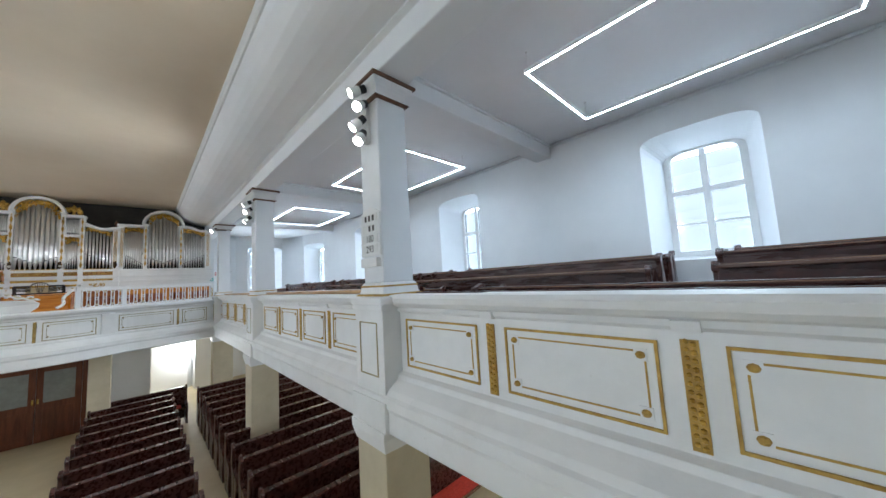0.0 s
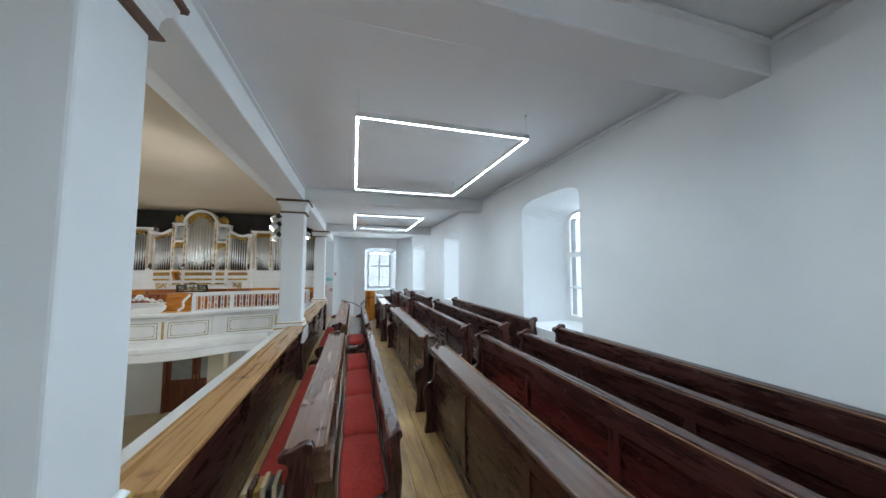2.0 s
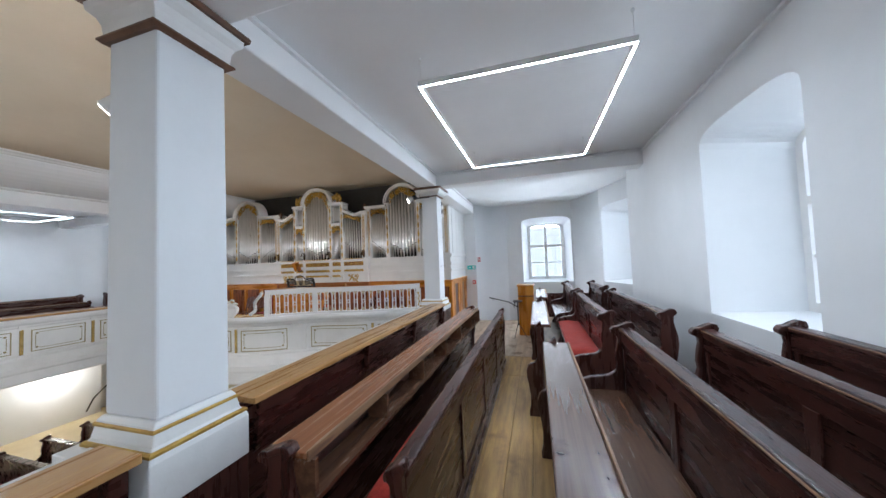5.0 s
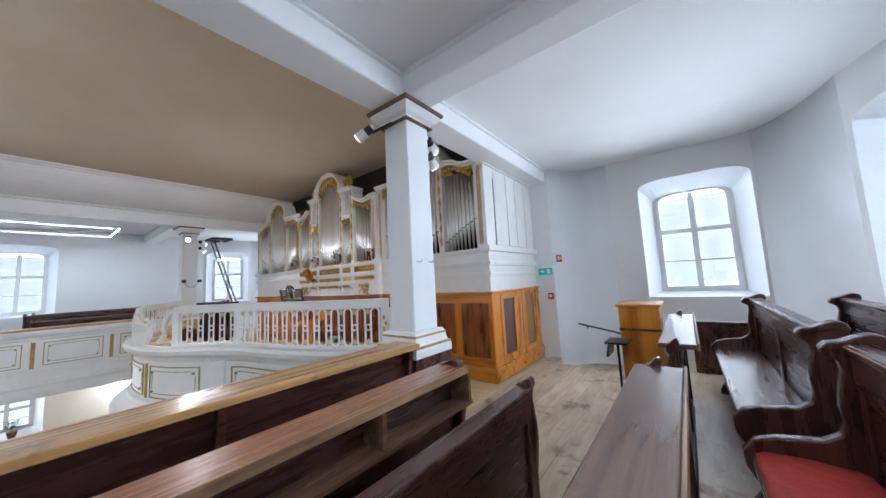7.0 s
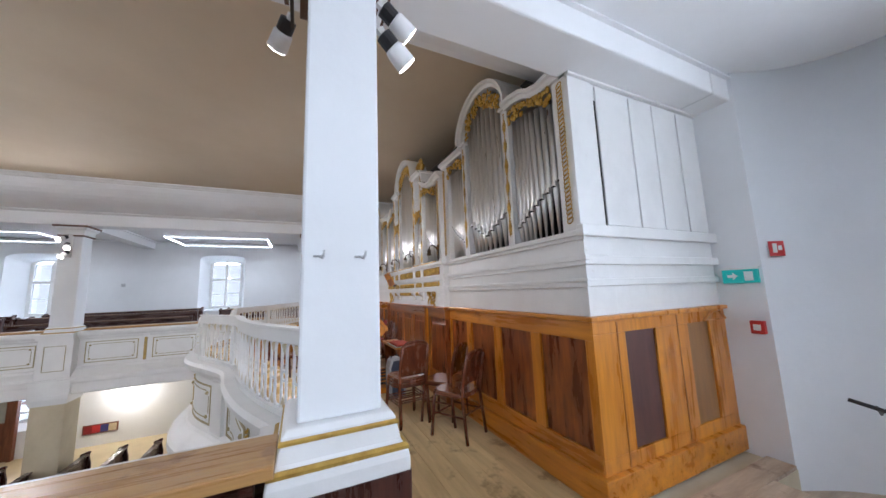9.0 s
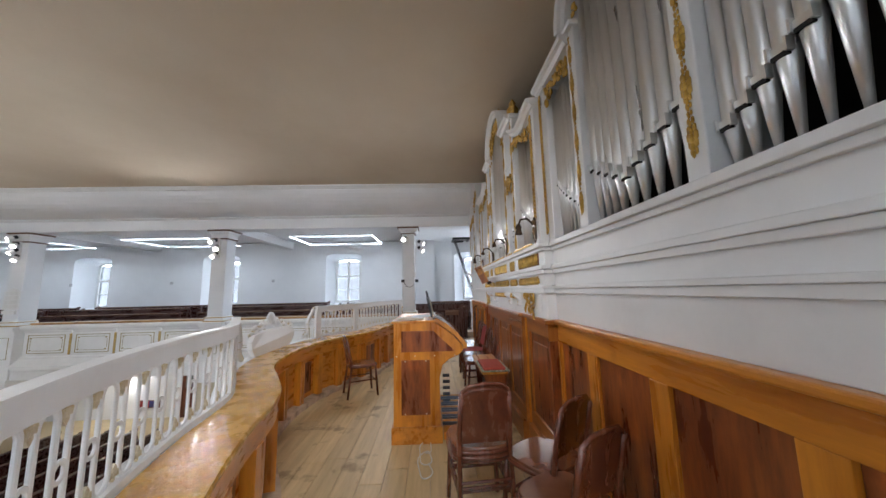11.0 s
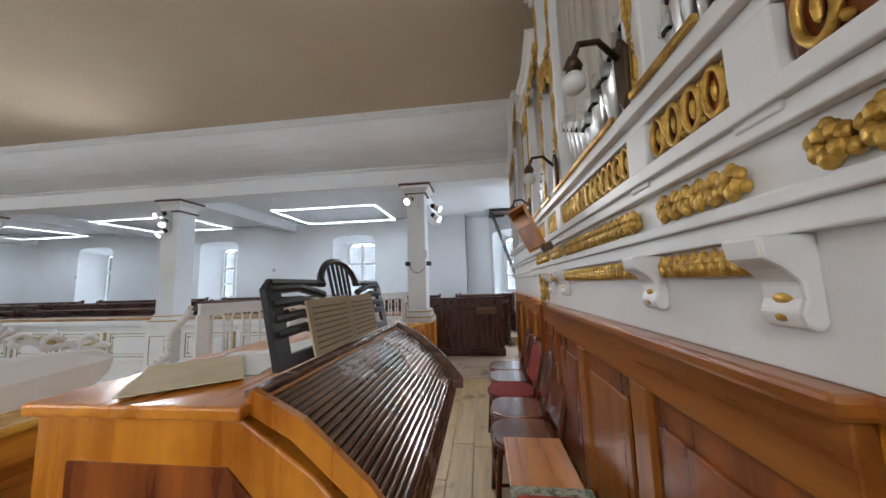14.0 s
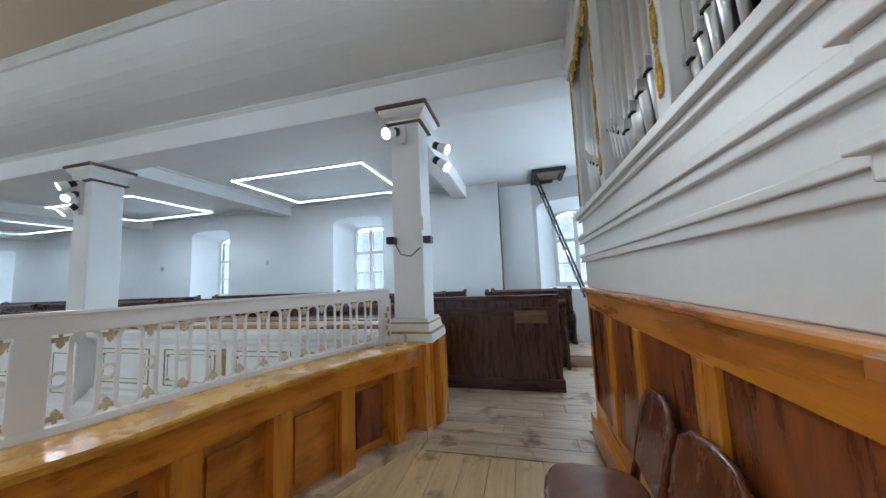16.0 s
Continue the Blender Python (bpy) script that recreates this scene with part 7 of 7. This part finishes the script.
for _i, (_a, _b) in enumerate(((5.99, 6.76), (2.2, 2.9))):
    t = thing("wall_picture", "narrow framed red and blue picture on the wall", "picture", "wall pictures")
    part("frame", Kit().box(-9.67, -9.64, _a, _b, -2.31, -2.06), DOORWOOD, t)
    for _j in range(4):
        w = (_b - _a - 0.06) / 4
        part("field", Kit().box(-9.645, -9.636, _a + 0.03 + w * _j, _a + 0.03 + w * (_j + 1), -2.285, -2.085), (SIGNRED, SEATRED, PAPER, mat("deep_blue_print", (0.03, 0.03, 0.16), (0.02, 0.02, 0.1), 0.6, 6))[(_j * 3 + 1) % 4], t)


def wall_lamp(x, y, z, nx, ny, watts=LOW_W):
    t = thing("wall_lamp", "lit white wall lamp under the gallery, repeated as added fill light", "wall lamp", "wall lamps")
    part("plate", Kit().box(x - 0.05, x + 0.05, y - 0.05, y + 0.05, z - 0.05, z + 0.05), WHITE, t, bevel=0.01)
    part("bulb", Kit().ball((x + nx * 0.10, y + ny * 0.10, z), 0.05, 10), LAMP, t, "lit globe", smooth=True)
    ld = bpy.data.lights.new("wall_lamp_light", 'POINT')
    ld.energy, ld.shadow_soft_size, ld.color = watts, 0.06, (1.0, 0.95, 0.86)
    new("wall_lamp_light", ld).location = (x + nx * 0.45, y + ny * 0.45, z + 0.1)


wall_lamp(1.25, 15.82, -1.2, 0, -1, 45.0)
# Mirrored copy of the lamp above, added to brighten the ground floor.
wall_lamp(mx(1.25), 15.82, -1.2, 0, -1, 45.0)
# Only the west lamp at y 7 is known; the others are added fill.
for _y in (7.0, 1.9, 11.4):
    wall_lamp(-9.64, _y, -1.25, 1, 0)
    wall_lamp(5.56, _y, -1.25, -1, 0)
k = Kit()
for i in range(8):
    ang = radians(20 + 12 * i)
    k.extrude([(-8.2, 12.2), (-8.2 - 1.5 * math.cos(ang), 12.2 + 1.5 * math.sin(ang)), (-8.2 - 1.5 * math.cos(ang + 0.22), 12.2 + 1.5 * math.sin(ang + 0.22))], lambda u, v, w: (u, v, w), GROUND, GROUND + 0.18 * (i + 1))
structure("stair_west", k, SEATWOOD, "brown winding wooden stair")

# ---------------------------------------------------------------- plants on the lower window sill
LEAFGREEN = mat("dark_green_leaf", (0.05, 0.10, 0.035), (0.025, 0.055, 0.02), 0.5, 12)
POT = mat("brown_clay_pot", (0.22, 0.10, 0.06), (0.15, 0.06, 0.035), 0.7, 9)


def sill_plant(x, y, z, seed):
    t = thing("potted_plant", "small green leafy plant in a clay pot on the sill", "plant", "sill plants")
    part("pot", Kit().lathe(x, y, [(0.06, z), (0.09, z + 0.14), (0.10, z + 0.16), (0.08, z + 0.155)], 12), POT, t, smooth=True)
    r = random.Random(seed)
    k = Kit()
    for _ in range(90):
        a, up, ln = r.uniform(0, 6.28), r.uniform(0.1, 1.3), r.uniform(0.10, 0.30)
        d = Vector((math.cos(a) * math.cos(up), math.sin(a) * math.cos(up), math.sin(up)))
        c = Vector((x, y, z + 0.16)) + d * ln
        s = d.cross(Vector((0, 0, 1))).normalized() * 0.018
        n = d * 0.05
        k.add([c - n, c + s, c + n + Vector((0, 0, -0.015)), c - s], [(0, 1, 2, 3)])
    part("leaves", k, LEAFGREEN, t)


sill_plant(-9.82, 8.75, -1.95, 3)
sill_plant(-9.82, 9.25, -1.95, 4)

# ---------------------------------------------------------------- floor boards
def boards(name, label, rects, material):
    f = thing(name, label, "floor", kind="structure")
    for x0, x1, y0, y1 in rects:
        k = Kit().frus((x0 + x1) / 2, (y0 + y1) / 2, [(-0.028, (x1 - x0) / 2 - 0.0015, (y1 - y0) / 2 - 0.0015), (-0.003, (x1 - x0) / 2 - 0.0015, (y1 - y0) / 2 - 0.0015), (0.0, (x1 - x0) / 2 - 0.005, (y1 - y0) / 2 - 0.003)])
        part("plank", k, material, f)


rnd = random.Random(5)
for _s in (0, 1):
    rects = []
    for i in range(9):
        xa, xb = 2.14 + 0.205 * i, 2.14 + 0.205 * (i + 1)
        y = -5.5 if _s == 0 else 1.0
        while y < 11.5:
            y2 = min(11.52, y + rnd.uniform(3.2, 4.6))
            rects.append((xa, xb, y, y2) if _s == 0 else (mx(xb), mx(xa), y, y2))
            y = y2
    boards("gallery_floor_" + ("east", "west")[_s], "worn pine floor boards of the gallery aisle", rects, PINE)
    rects = []
    for i in range(-3 if _s else 0, 11):
        xa, xb = 2.0 + 0.18 * i, 2.0 + 0.18 * (i + 1)
        y = 12.06 if i < 0 else 11.53
        for y2 in (rnd.uniform(12.6, 13.3), 13.39 if i < 0 else 15.17 if i == 0 else 14.78):
            rects.append((xa, xb, y, y2) if _s == 0 else (mx(xb), mx(xa), y, y2))
            y = y2
    boards("landing_floor_" + ("east", "west")[_s], "grey trodden floor boards beside the organ", rects, GREYPINE)
rects = []
y = 10.5
while y < 13.45:
    y2 = min(13.46, y + 0.19)
    lim = 3.98
    while loft_y(XC + lim) + 0.22 > y and lim > 0.2:
        lim -= 0.05
    xs = [max(XC - lim, -5.52 if y > 12.0 else -9.0), XC - lim * 0.3 + rnd.uniform(-0.5, 0.5), XC + lim * 0.4 + rnd.uniform(-0.5, 0.5), XC + lim]
    if lim > 0.5:
        for a, b in zip(xs, xs[1:]):
            rects.append((a, b, y, y2))
    y = y2
boards("loft_floor", "pale pine floor boards of the organ loft", rects, PINEX)
